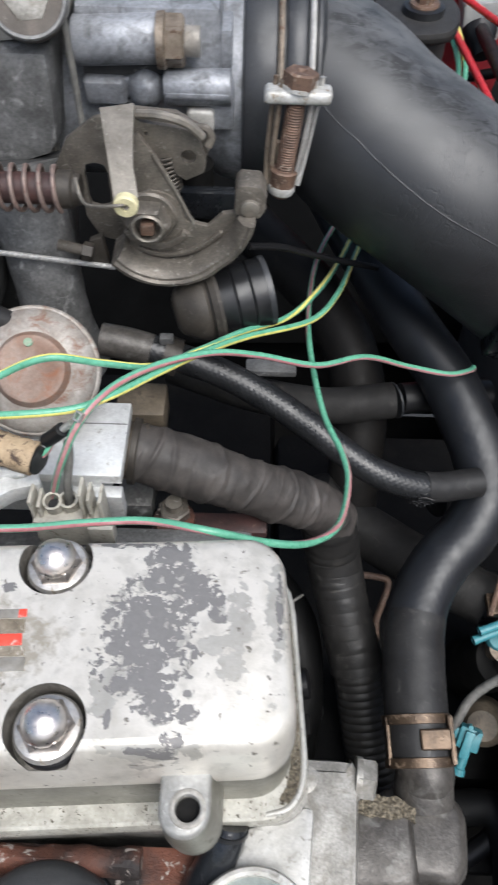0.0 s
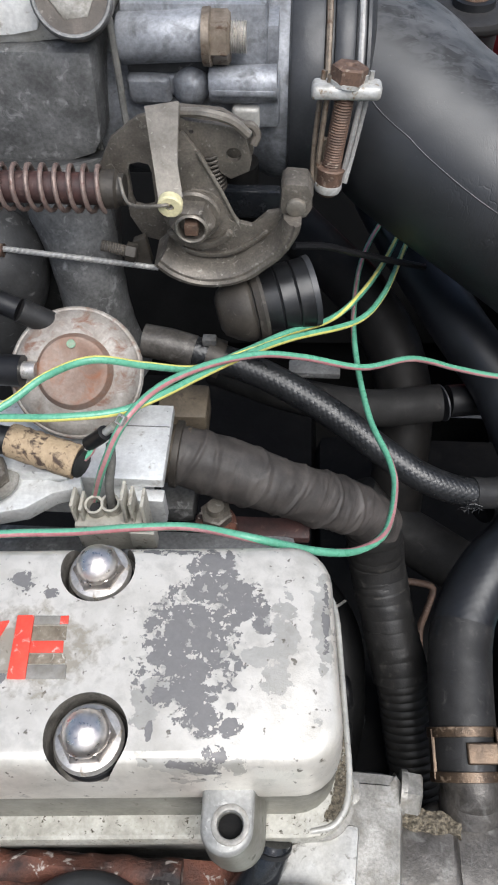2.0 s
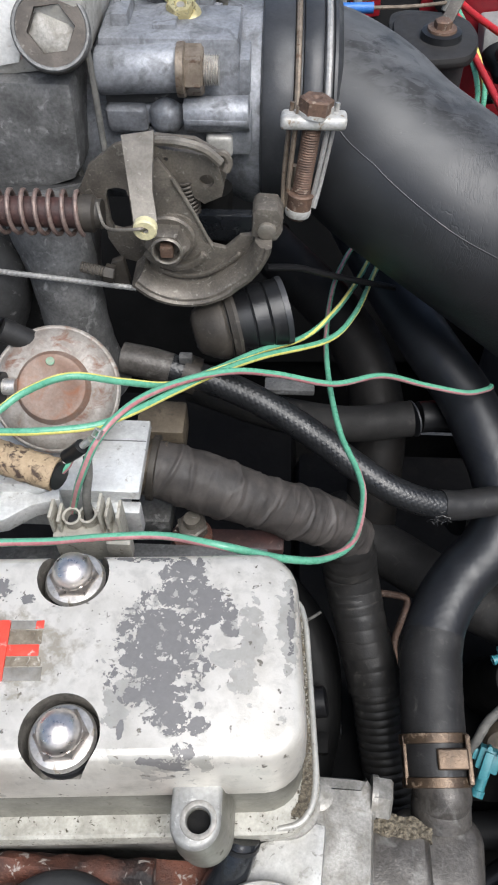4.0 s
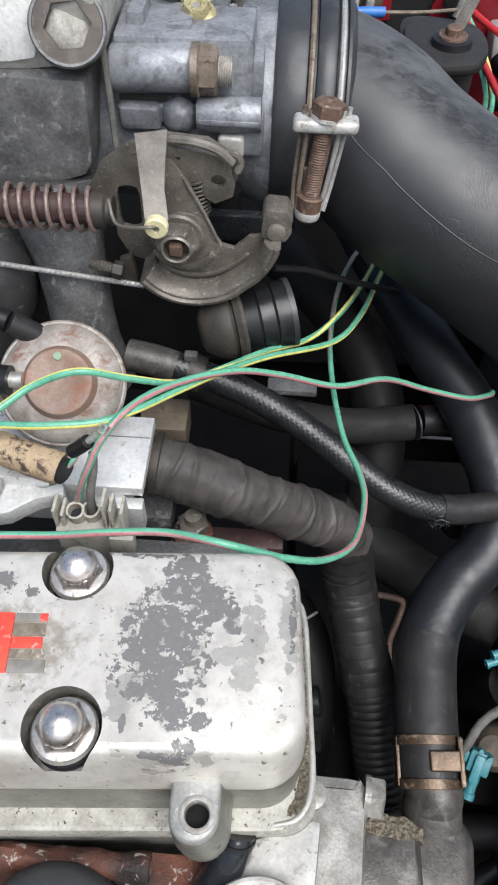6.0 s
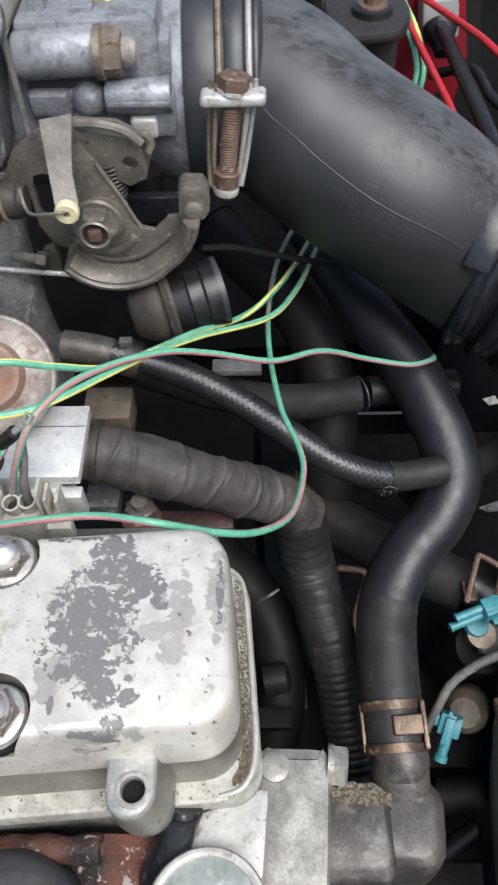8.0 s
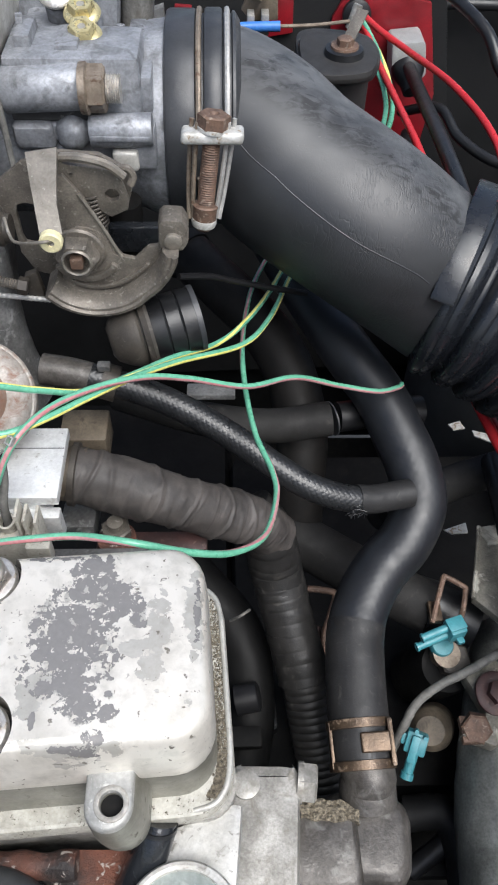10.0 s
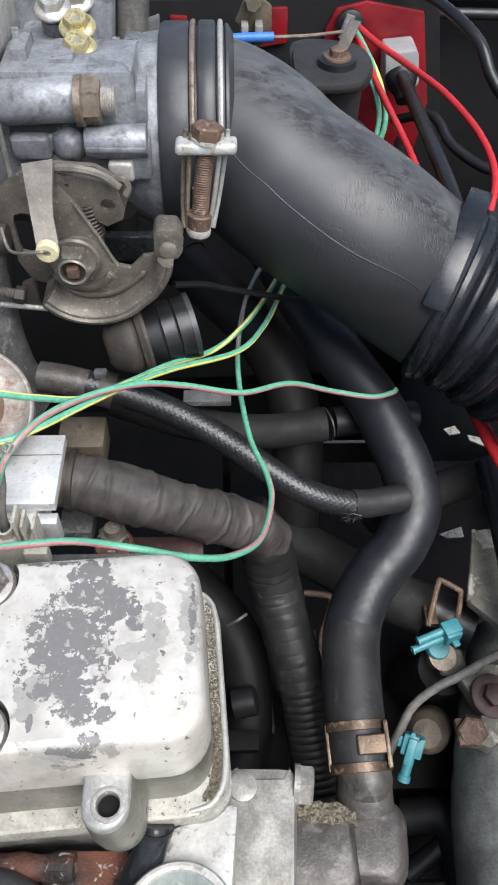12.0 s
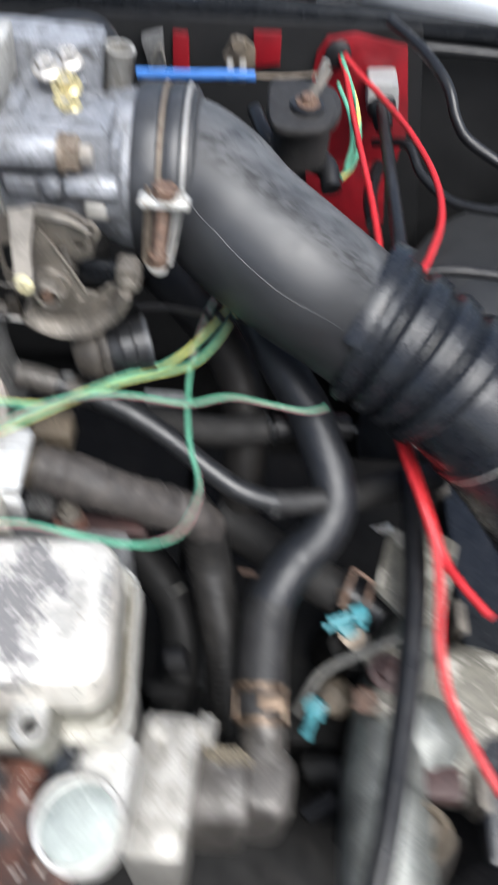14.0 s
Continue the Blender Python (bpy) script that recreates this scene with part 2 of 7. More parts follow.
    col = mix(rub, col, (0.018, 0.0184, 0.0195, 1))
    col = mix(ramp(strokes, 0.0, 1.0, 0.0, 0.8), col, (0.018, 0.0184, 0.0194, 1))
    col = mix(speck, col, (0.07, 0.069, 0.067, 1))
    col = mix(times(ramp(wide, 0.0, 1.0, 0.7, 0.0), where_wide), col, (0.010, 0.0102, 0.011, 1))
    col = mix(times(ramp(fine, 0.0, 1.0, 0.85, 0.0), where_fine), col, (0.014, 0.0142, 0.015, 1))
    link(col, bsdf.inputs["Base Color"])
    gloss = nt.nodes.new("ShaderNodeMix")
    link(ramp(strokes, 0.0, 1.0, 0.0, 0.8), gloss.inputs["Factor"])
    link(ramp(noise_at(mapped(0.5, 1.0, 1.0), 85.0, 6.0), 0.3, 0.7, 0.41, 0.52), gloss.inputs["A"])
    gloss.inputs["B"].default_value = 0.66
    link(gloss.outputs["Result"], bsdf.inputs["Roughness"])
    link(ramp(strokes, 0.0, 1.0, 0.76, 0.36), bsdf.inputs["Specular IOR Level"])
    src = None
    for height, area, k, dist in ((noise_at(co, 1300.0, 3.0), None, 0.05, 0.0005), (fine, where_fine, 0.40, 0.0004), (wide, where_wide, 0.38, 0.0003), (rub, None, -0.05, 0.0003)):
        b = node(nt, "ShaderNodeBump", Strength=abs(k), Distance=dist)
        b.invert = k < 0
        if area is not None:
            link(ramp(area, 0.0, 1.0, 0.0, k), b.inputs["Strength"])
        link(height, b.inputs["Height"])
        if src is not None:
            link(src, b.inputs["Normal"])
        src = b.outputs[0]
    link(src, bsdf.inputs["Normal"])
    return m


BARE = ((-0.0010, 0.0005, 0.0125, 0.0150), (0.0015, 0.0160, 0.0050, 0.0085), (0.0055, 0.0235, 0.0050, 0.0048), (-0.0090, 0.0265, 0.0120, 0.0011), (0.0120, 0.0120, 0.0060, 0.0060), (0.0180, 0.0065, 0.0032, 0.0040), (0.0080, 0.0180, 0.0030, 0.0050),
        (-0.0010, -0.0130, 0.0085, 0.0052), (0.0035, -0.0195, 0.0052, 0.0046), (0.0120, -0.0215, 0.0030, 0.0022), (0.0110, -0.0165, 0.0014, 0.0012), (0.0080, -0.0280, 0.0038, 0.0020), (0.0020, -0.0305, 0.0070, 0.0008), (-0.0085, -0.0230, 0.0008, 0.0028), (0.0350, 0.0080, 0.0012, 0.0095),
        (-0.0490, 0.0150, 0.0036, 0.0030), (-0.0400, 0.0120, 0.0020, 0.0014), (-0.0480, -0.0120, 0.0012, 0.0020), (-0.1200, -0.0100, 0.0250, 0.0180))
THIN = ((0.0240, 0.0030, 0.0030, 0.0085), (0.0230, -0.0090, 0.0028, 0.0042), (0.0165, -0.0030, 0.0030, 0.0024), (0.0340, 0.0080, 0.0024, 0.0125), (0.0010, -0.0300, 0.0110, 0.0016), (-0.0100, -0.0170, 0.0030, 0.0060))
COVER_PAINT = peeled_paint()
SILVER = surf("silver_paint_dirty", (0.43, 0.42, 0.385), (0.30, 0.292, 0.265), rough=0.36, metal=0.2, scale=70, fine=700, spots=((0.10, 0.085, 0.065), 0.04, 420, 0.8))
GRIMY = surf("grimy_gasket_edge", (0.45, 0.435, 0.385), (0.29, 0.277, 0.235), rough=0.45, metal=0.15, scale=160, fine=900, spots=((0.06, 0.05, 0.035), 0.04, 700, 0.9), bump=0.6, soft=0.05)
GRIME = surf("crumbly_grime", (0.045, 0.037, 0.027), (0.21, 0.18, 0.13), rough=0.9, scale=900, fine=2500, bump=0.9, depth=0.001)
CAST = surf("cast_aluminium_bluish", (0.30, 0.311, 0.333), (0.165, 0.172, 0.186), rough=0.52, metal=0.3, scale=55, fine=700, bump=0.6, spots=((0.06, 0.06, 0.061), 0.40, 95, 0.7), soft=0.2, spread=0.2)
CAST_PALE = surf("flaking_pale_aluminium", (0.56, 0.55, 0.52), (0.38, 0.365, 0.33), rough=0.42, metal=0.3, scale=90, fine=900, bump=0.5, spots=((0.16, 0.15, 0.13), 0.12, 260, 0.7), soft=0.12, depth=0.0003)
GREEN_CAST = surf("dull_greenish_casting", (0.20, 0.208, 0.195), (0.095, 0.100, 0.093), rough=0.38, metal=0.3, scale=40, fine=700, bump=0.8, spots=((0.20, 0.20, 0.185), 0.18, 75, 0.5), soft=0.3, spread=0.25)
PLUG_CAP = surf("greenish_grey_plug", (0.33, 0.36, 0.335), (0.19, 0.215, 0.2), rough=0.4, metal=0.3, scale=70, fine=700, bump=0.5, spots=((0.44, 0.46, 0.43), 0.1, 130, 0.5), soft=0.12)
CAST_DARK = surf("cast_aluminium_sooty", (0.19, 0.19, 0.188), (0.10, 0.10, 0.098), rough=0.5, metal=0.3, scale=60, fine=700, bump=0.6, spots=((0.30, 0.30, 0.295), 0.16, 170, 0.5), soft=0.12, spread=0.25, depth=0.0006)
CAST_LIGHT = surf("cast_aluminium_dirty", (0.345, 0.332, 0.305), (0.185, 0.176, 0.156), rough=0.45, metal=0.3, scale=90, fine=900, bump=0.8, spots=((0.15, 0.135, 0.11), 0.34, 150, 0.75), soft=0.2, depth=0.0004, spread=0.2)
MACHINED = surf("machined_aluminium", (0.72, 0.73, 0.72), (0.56, 0.56, 0.55), rough=0.36, metal=0.35, scale=60, fine=600, bump=0.12, spots=((0.33, 0.31, 0.28), 0.05, 200, 0.6))
# bare aluminium, whitened to carry light that the upright face doesn't catch
BARE_LIT = surf("lit_bare_aluminium", (0.86, 0.86, 0.84), (0.76, 0.755, 0.73), rough=0.5, metal=0.1, scale=60, fine=600, bump=0.12, spots=((0.5, 0.47, 0.42), 0.05, 160, 0.6))
LEVER = surf("dusty_zinc_steel", (0.165, 0.146, 0.123), (0.090, 0.080, 0.068), rough=0.5, metal=0.35, scale=80, fine=1100, bump=0.5, spots=((0.28, 0.26, 0.228), 0.10, 420, 0.42), soft=0.12, spread=0.2)
LEVER_LIGHT = surf("dull_zinc_steel", (0.25, 0.228, 0.195), (0.165, 0.148, 0.125), rough=0.42, metal=0.4, scale=110, fine=900, bump=0.35, spots=((0.36, 0.34, 0.30), 0.06, 380, 0.4), soft=0.12)
ZINC = surf("white_corroded_zinc", (0.55, 0.55, 0.53), (0.38, 0.37, 0.34), rough=0.5, metal=0.3, scale=250, fine=900, bump=0.3, spots=((0.2, 0.14, 0.08), 0.2, 300, 0.8))
RUST = surf("rusty_steel", (0.165, 0.10, 0.07), (0.095, 0.06, 0.044), rough=0.6, metal=0.25, scale=260, fine=1400, bump=0.6, spots=((0.26, 0.20, 0.155), 0.18, 500, 0.7))
SPRING = surf("dull_brown_spring_wire", (0.24, 0.178, 0.155), (0.15, 0.108, 0.095), rough=0.45, metal=0.3, scale=260, fine=1400, bump=0.4, spots=((0.12, 0.06, 0.045), 0.2, 400, 0.7))
RUST_DARK = surf("rusty_cast_iron", (0.125, 0.043, 0.024), (0.016, 0.012, 0.011), rough=0.7, scale=55, fine=900, bump=1.0, spots=((0.34, 0.30, 0.27), 0.05, 240, 0.9), depth=0.0015, soft=0.05)
RUST_RED = surf("red_brown_rust", (0.060, 0.027, 0.024), (0.034, 0.019, 0.018), rough=0.55, scale=150, fine=900, bump=0.6, spots=((0.12, 0.078, 0.066), 0.03, 260, 0.7))
CAP_RUST = surf("rusting_plated_steel", (0.33, 0.305, 0.275), (0.20, 0.172, 0.148), rough=0.5, metal=0.15, scale=150, fine=900, bump=0.6, spots=((0.17, 0.092, 0.064), 0.42, 160, 0.75), soft=0.15)
CAP_RUST_IN = surf("rusted_plated_steel", (0.20, 0.122, 0.088), (0.26, 0.20, 0.165), rough=0.55, metal=0.1, scale=90, fine=900, bump=0.5, spots=((0.25, 0.105, 0.055), 0.38, 120, 0.7), soft=0.2)
GOLD = surf("yellow_passivated_brass", (0.66, 0.58, 0.33), (0.54, 0.46, 0.24), rough=0.3, metal=0.65, scale=200, bump=0.1)
BRONZE = surf("tarnished_brass", (0.26, 0.215, 0.168), (0.165, 0.130, 0.098), rough=0.45, metal=0.45, scale=200, bump=0.35, spots=((0.10, 0.06, 0.038), 0.25, 300, 0.7))
CLIP = surf("bronze_spring_steel", (0.115, 0.079, 0.052), (0.062, 0.043, 0.030), rough=0.36, metal=0.6, scale=180, bump=0.6, spots=((0.30, 0.22, 0.155), 0.12, 260, 0.4), soft=0.12, depth=0.0008)
CHROME = surf("bright_nickel", (0.80, 0.74, 0.70), (0.70, 0.645, 0.60), rough=0.33, metal=0.95, scale=200, bump=0.12)
CHROME_DULL = surf("scuffed_nickel", (0.66, 0.635, 0.60), (0.48, 0.455, 0.42), rough=0.36, metal=0.7, scale=260, bump=0.25, spots=((0.26, 0.22, 0.17), 0.08, 420, 0.6))
BLACK = surf("black_rubber", (0.008, 0.008, 0.009), (0.013, 0.013, 0.014), rough=0.4, scale=60, fine=1200, bump=0.15, shine=0.35)
RUBBER = surf("grey_dusted_rubber", (0.013, 0.0135, 0.0145), (0.008, 0.008, 0.009), rough=0.36, scale=50, fine=1300, bump=0.3, spots=((0.026, 0.0255, 0.025), 0.15, 90, 0.5), soft=0.2, shine=0.45)
RUBBER_DARK = surf("matt_black_rubber", (0.008, 0.008, 0.008), (0.005, 0.005, 0.005), rough=0.6, scale=50, fine=1300, bump=0.25, shine=0.2)
GLOSS = surf("glossy_black_plastic", (0.010, 0.0115, 0.014), (0.017, 0.0185, 0.021), rough=0.16, scale=60, fine=900, bump=0.1, spots=((0.03, 0.031, 0.033), 0.05, 160, 0.45), soft=0.2)
CUFF = surf("greyed_rubber_cuff", (0.038, 0.0395, 0.043), (0.024, 0.0255, 0.028), rough=0.42, scale=60, fine=900, bump=0.3, spots=((0.065, 0.065, 0.065), 0.02, 180, 0.6), soft=0.2)
HOSE = surf("fabric_wrapped_rubber", (0.0125, 0.0138, 0.0165), (0.008, 0.0088, 0.0108), rough=0.42, scale=60, fine=1500, bump=0.14, spots=((0.016, 0.0165, 0.018), 0.05, 240, 0.42), soft=0.25, shine=0.5)
BELLOWS = surf("shiny_black_bellows_plastic", (0.008, 0.0095, 0.0125), (0.013, 0.0145, 0.0175), rough=0.28, scale=60, fine=900, bump=0.1)
SLEEVE = surf("dull_grey_rubber_sleeve", (0.023, 0.0225, 0.0225), (0.014, 0.0137, 0.0137), rough=0.5, scale=90, fine=1000, bump=0.35, spots=((0.055, 0.052, 0.049), 0.05, 240, 0.6), soft=0.15, shine=0.35)
CHAMBER = surf("matt_brownish_black_plastic", (0.024, 0.0225, 0.0215), (0.014, 0.0132, 0.0128), rough=0.62, scale=60, fine=900, bump=0.3, spots=((0.05, 0.047, 0.043), 0.05, 200, 0.7), soft=0.2)
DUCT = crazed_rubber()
TAPE = banded("dusty_cloth_tape", (0.066, 0.0575, 0.052), (0.030, 0.0262, 0.024), 0.62, 38, (0, 0, 0.1), bump=0.12, distort=7.0)
BRAID = surf("braided_rubber", (0.010, 0.0105, 0.0116), (0.018, 0.0187, 0.0197), rough=0.33, scale=120, fine=1500, bump=0.15)
GREEN = surf("green_wire_jacket", (0.12, 0.37, 0.245), (0.095, 0.315, 0.205), rough=0.3, scale=120, bump=0.08)
YELLOW = surf("yellow_wire_stripe", (0.72, 0.66, 0.19), (0.66, 0.60, 0.16), rough=0.35, scale=120, bump=0.08)
PINK = surf("faded_red_wire_stripe", (0.36, 0.14, 0.15), (0.44, 0.23, 0.235), rough=0.35, scale=120, bump=0.08)
REDW = surf("red_wire_jacket", (0.48, 0.022, 0.028), (0.40, 0.018, 0.022), rough=0.33, scale=120, bump=0.08)
RED = surf("red_body_paint", (0.23, 0.008, 0.014), (0.15, 0.007, 0.011), rough=0.4, scale=40, bump=0.05, coat=0.2)
RED_LETTER = surf("red_letter_enamel", (0.72, 0.075, 0.045), (0.66, 0.06, 0.04), rough=0.42, scale=300, fine=900, bump=0.2, spots=((0.48, 0.36, 0.31), 0.05, 420, 0.6))
GREY_LETTER = surf("worn_letter_grey", (0.24, 0.23, 0.21), (0.16, 0.145, 0.12), rough=0.6, scale=200, fine=900, bump=0.4)
LETTER_DIRT = surf("brown_letter_dirt", (0.12, 0.095, 0.066), (0.24, 0.205, 0.155), rough=0.7, scale=300, fine=1200, bump=0.5, spots=((0.50, 0.47, 0.41), 0.15, 420, 0.6))
TEAL = surf("teal_plastic", (0.055, 0.235, 0.27), (0.04, 0.19, 0.22), rough=0.38, scale=200, bump=0.15)
BLUE = surf("blue_cable_sleeve", (0.04, 0.17, 0.50), (0.03, 0.14, 0.42), rough=0.4, scale=100, bump=0.1)
BEIGE = surf("aged_beige_plastic", (0.42, 0.40, 0.345), (0.33, 0.31, 0.265), rough=0.5, scale=140, bump=0.15, spots=((0.16, 0.14, 0.11), 0.18, 240, 0.7))
CREAM = surf("cream_nylon", (0.62, 0.57, 0.36), (0.55, 0.50, 0.30), rough=0.4, scale=300, bump=0.1)
BURNT = surf("scorched_tan_sleeve", (0.40, 0.30, 0.19), (0.31, 0.225, 0.14), rough=0.7, scale=180, fine=900, bump=0.4, spots=((0.055, 0.035, 0.025), 0.42, 300, 0.7))
TAN = surf("oily_tan_casting", (0.155, 0.125, 0.090), (0.085, 0.069, 0.051), rough=0.5, metal=0.15, scale=100, fine=900, bump=0.5, spots=((0.055, 0.044, 0.033), 0.28, 180, 0.7), soft=0.16)
PANEL = surf("black_bay_panel", (0.012, 0.0122, 0.0126), (0.007, 0.0072, 0.0076), rough=0.6, scale=14, fine=400, bump=0.1, shine=0.2)
WING = surf("dusty_black_wing_paint", (0.034, 0.0355, 0.037), (0.021, 0.022, 0.023), rough=0.45, scale=14, fine=400, bump=0.1, spots=((0.055, 0.054, 0.05), 0.1, 40, 0.6), soft=0.3)
# oily iron, kept near black and dull to put deep shade into its colour
OILY_SHADE = surf("oily_shaded_iron", (0.008, 0.0076, 0.0072), (0.004, 0.004, 0.004), rough=0.65, scale=40, fine=300, bump=0.6, spots=((0.014, 0.0125, 0.011), 0.1, 60, 0.6), depth=0.001, soft=0.15, shine=0.15)
GREYPL = surf("grey_plastic", (0.36, 0.36, 0.35), (0.30, 0.30, 0.29), rough=0.5, scale=100, bump=0.1)
CABLE = surf("grey_cable", (0.085, 0.084, 0.077), (0.145, 0.14, 0.128), rough=0.6, scale=200, bump=0.3)
STEEL = surf("bare_steel_cable", (0.46, 0.45, 0.43), (0.34, 0.33, 0.31), rough=0.42, metal=0.4, scale=400, bump=0.2)
SHEET = surf("silver_grey_sheet", (0.46, 0.48, 0.50), (0.40, 0.42, 0.44), rough=0.35, metal=0.3, scale=20, bump=0.05)
YPAINT = surf("yellow_paint_mark", (0.55, 0.42, 0.04), (0.45, 0.34, 0.04), rough=0.6, scale=150, bump=0.2)
GREEN_MARK = surf("green_paint_mark", (0.17, 0.30, 0.20), (0.25, 0.28, 0.21), rough=0.7, scale=600, bump=0.3)
PLUG = surf("oily_grey_plug", (0.092, 0.078, 0.066), (0.050, 0.042, 0.035), rough=0.45, metal=0.3, scale=90, fine=1000, bump=0.5, spots=((0.23, 0.215, 0.19), 0.1, 240, 0.5), soft=0.14)
SOOTY_LEVER = surf("oily_brown_steel", (0.060, 0.052, 0.043), (0.036, 0.031, 0.026), rough=0.5, metal=0.25, scale=90, fine=1000, bump=0.5, spots=((0.12, 0.108, 0.09), 0.08, 240, 0.6), soft=0.14)
RED_DUSTY = surf("dusty_dark_red_paint", (0.13, 0.022, 0.026), (0.09, 0.018, 0.02), rough=0.55, scale=30, bump=0.1)
# dark speckled casting; also colours the box of shade between the bosses
SOOT_AND_SHADE = surf("oily_dark_casting_and_shade", (0.055, 0.055, 0.055), (0.034, 0.034, 0.034), rough=0.5, metal=0.25, scale=70, fine=700, bump=0.6, spots=((0.15, 0.15, 0.145), 0.02, 240, 0.6), soft=0.1)
ELBOW = surf("oily_grey_casting", (0.100, 0.092, 0.084), (0.048, 0.043, 0.038), rough=0.42, metal=0.3, scale=70, fine=700, bump=0.9, spots=((0.21, 0.205, 0.19), 0.16, 110, 0.5), soft=0.22, spread=0.25)
DIRTY_PLATE = surf("dirt_caked_steel_plate", (0.17, 0.16, 0.132), (0.075, 0.070, 0.058), rough=0.6, metal=0.1, scale=90, fine=900, bump=0.6, spots=((0.36, 0.345, 0.30), 0.36, 90, 0.6), soft=0.1, spread=0.2)
LUG_TOP = surf("scuffed_grey_lug", (0.36, 0.357, 0.34), (0.24, 0.237, 0.222), rough=0.42, metal=0.25, scale=150, fine=800, bump=0.4, spots=((0.55, 0.54, 0.51), 0.05, 300, 0.4), soft=0.1)
# nut recess walls: greasy grime, darkened further by the painted ring of shadow
NUT_GRIME_SHADE = surf("recess_grime_with_shade", (0.062, 0.056, 0.047), (0.16, 0.148, 0.128), rough=0.6, scale=260, fine=1200, bump=0.6, spots=((0.22, 0.205, 0.175), 0.05, 420, 0.7))
# darker silver paint for low walls: dirt film plus shade put into the colour
DIRTY_SHADE_WALL = surf("dirty_shaded_silver_paint", (0.22, 0.212, 0.180), (0.12, 0.115, 0.094), rough=0.42, metal=0.2, scale=40, fine=700, bump=0.25, spots=((0.07, 0.062, 0.048), 0.0, 220, 0.7), soft=0.1)
ASPHALT = surf("asphalt", (0.055, 0.055, 0.055), (0.04, 0.04, 0.04), rough=0.9, scale=3, fine=120, bump=0.6, depth=0.003)


# ---- builders ----
def link_mesh(name, bm, mats, base, sharp=38, smooth=True):
    bm.normal_update()
    for f in bm.faces:
        f.smooth = smooth
    lim = radians(sharp)
    for e in bm.edges:
        if len(e.link_faces) == 2 and e.calc_face_angle(0) > lim:
            e.smooth = False
    bm.transform(Matrix.Translation(-Vector(base)))
    me = bpy.data.meshes.new(name)
    bm.to_mesh(me)
    bm.free()
    for m in mats if isinstance(mats, (list, tuple)) else [mats]:
        me.materials.append(m)
    return new(name, me)


def root(ob):
    p = Vector((0, 0, 0))
    while ob:
        p += ob.location
        ob = ob.parent
    return p


def part(name, bm, mats, parent, label="", sharp=38, smooth=True):
    ob = link_mesh(name, bm, mats, root(parent), sharp, smooth)
    ob.parent = parent
    return tagged(ob, label) if label else ob


def thing(name, base, label, category, group="", kind=""):
    ob = new(name)
    ob.empty_display_size = 0.01
    ob.location = base
    return tagged(ob, label, category, group, kind)


def solid(name, bm, mats, base, label, category, group="", kind="", sharp=38):
    ob = link_mesh(name, bm, mats, base, sharp)
    ob.location = base
    return tagged(ob, label, category, group, kind)


def curve_points(pts, per=8):
    """Catmull-Rom through the points."""
    p = [Vector(q) for q in pts]
    p = [2 * p[0] - p[1]] + p + [2 * p[-1] - p[-2]]
    out = []
    for i in range(1, len(p) - 2):
        a, b, c, d = p[i - 1 : i + 3]
        for k in range(per):
            t = k / per
            out.append(0.5 * (2 * b + (c - a) * t + (2 * a - 5 * b + 4 * c - d) * t * t + (3 * b - a - 3 * c + d) * t ** 3))
    out.append(p[-2])
    return out


def tube(pts, r, n=14, per=8, rfun=None, stripe=None, caps=True, resample=0, twist=0.0, bm=None, up=(0, 0, 1)):
    """Swept tube. rfun(s, length, angle) scales the radius; stripe = (first column, columns) takes the second material."""
    bm = bm or bmesh.new()
    line = curve_points(pts, per) if len(pts) > 2 else [Vector(q) for q in pts]
    if resample:
        lens = [0.0]
        for a, b in zip(line, line[1:]):
            lens.append(lens[-1] + (b - a).length)
        fine, k = [], 0
        for i in range(resample + 1):
            s = lens[-1] * i / resample
            while k < len(lens) - 2 and lens[k + 1] < s:
                k += 1
            f = (s - lens[k]) / max(1e-9, lens[k + 1] - lens[k])
            fine.append(line[k].lerp(line[k + 1], f))
        line = fine
    total = sum((b - a).length for a, b in zip(line, line[1:]))
    t0 = (line[1] - line[0]).normalized()
    nrm = Vector(up) - t0 * t0.dot(Vector(up))
    if nrm.length < 0.1:
        nrm = Vector((1, 0, 0)) - t0 * t0.x
    nrm.normalize()
    rings, s = [], 0.0
    for i, c in enumerate(line):
        tan = (line[min(i + 1, len(line) - 1)] - line[max(i - 1, 0)]).normalized()
        nrm = (nrm - tan * nrm.dot(tan)).normalized()
        bi = tan.cross(nrm)
        if i:
            s += (c - line[i - 1]).length
        rr = float(np.interp(i / (len(line) - 1), np.linspace(0, 1, len(r)), r)) if isinstance(r, (list, tuple)) else r
        ring = []
        for k in range(n):
            a = 2 * math.pi * k / n + (twist(s) if callable(twist) else twist * s)
            q = rr * (rfun(s, total, a) if rfun else 1.0)
            ring.append(bm.verts.new(c + (nrm * math.cos(a) + bi * math.sin(a)) * q))
        rings.append(ring)
    for ra, rb in zip(rings, rings[1:]):
        for k in range(n):
            f = bm.faces.new((ra[k], ra[(k + 1) % n], rb[(k + 1) % n], rb[k]))
            if stripe and (k - stripe[0]) % (n // stripe[2] if len(stripe) > 2 else n) < stripe[1]:
                f.material_index = 1
    if caps:
        bm.faces.new(rings[0][::-1])
        bm.faces.new(rings[-1])
    return bm


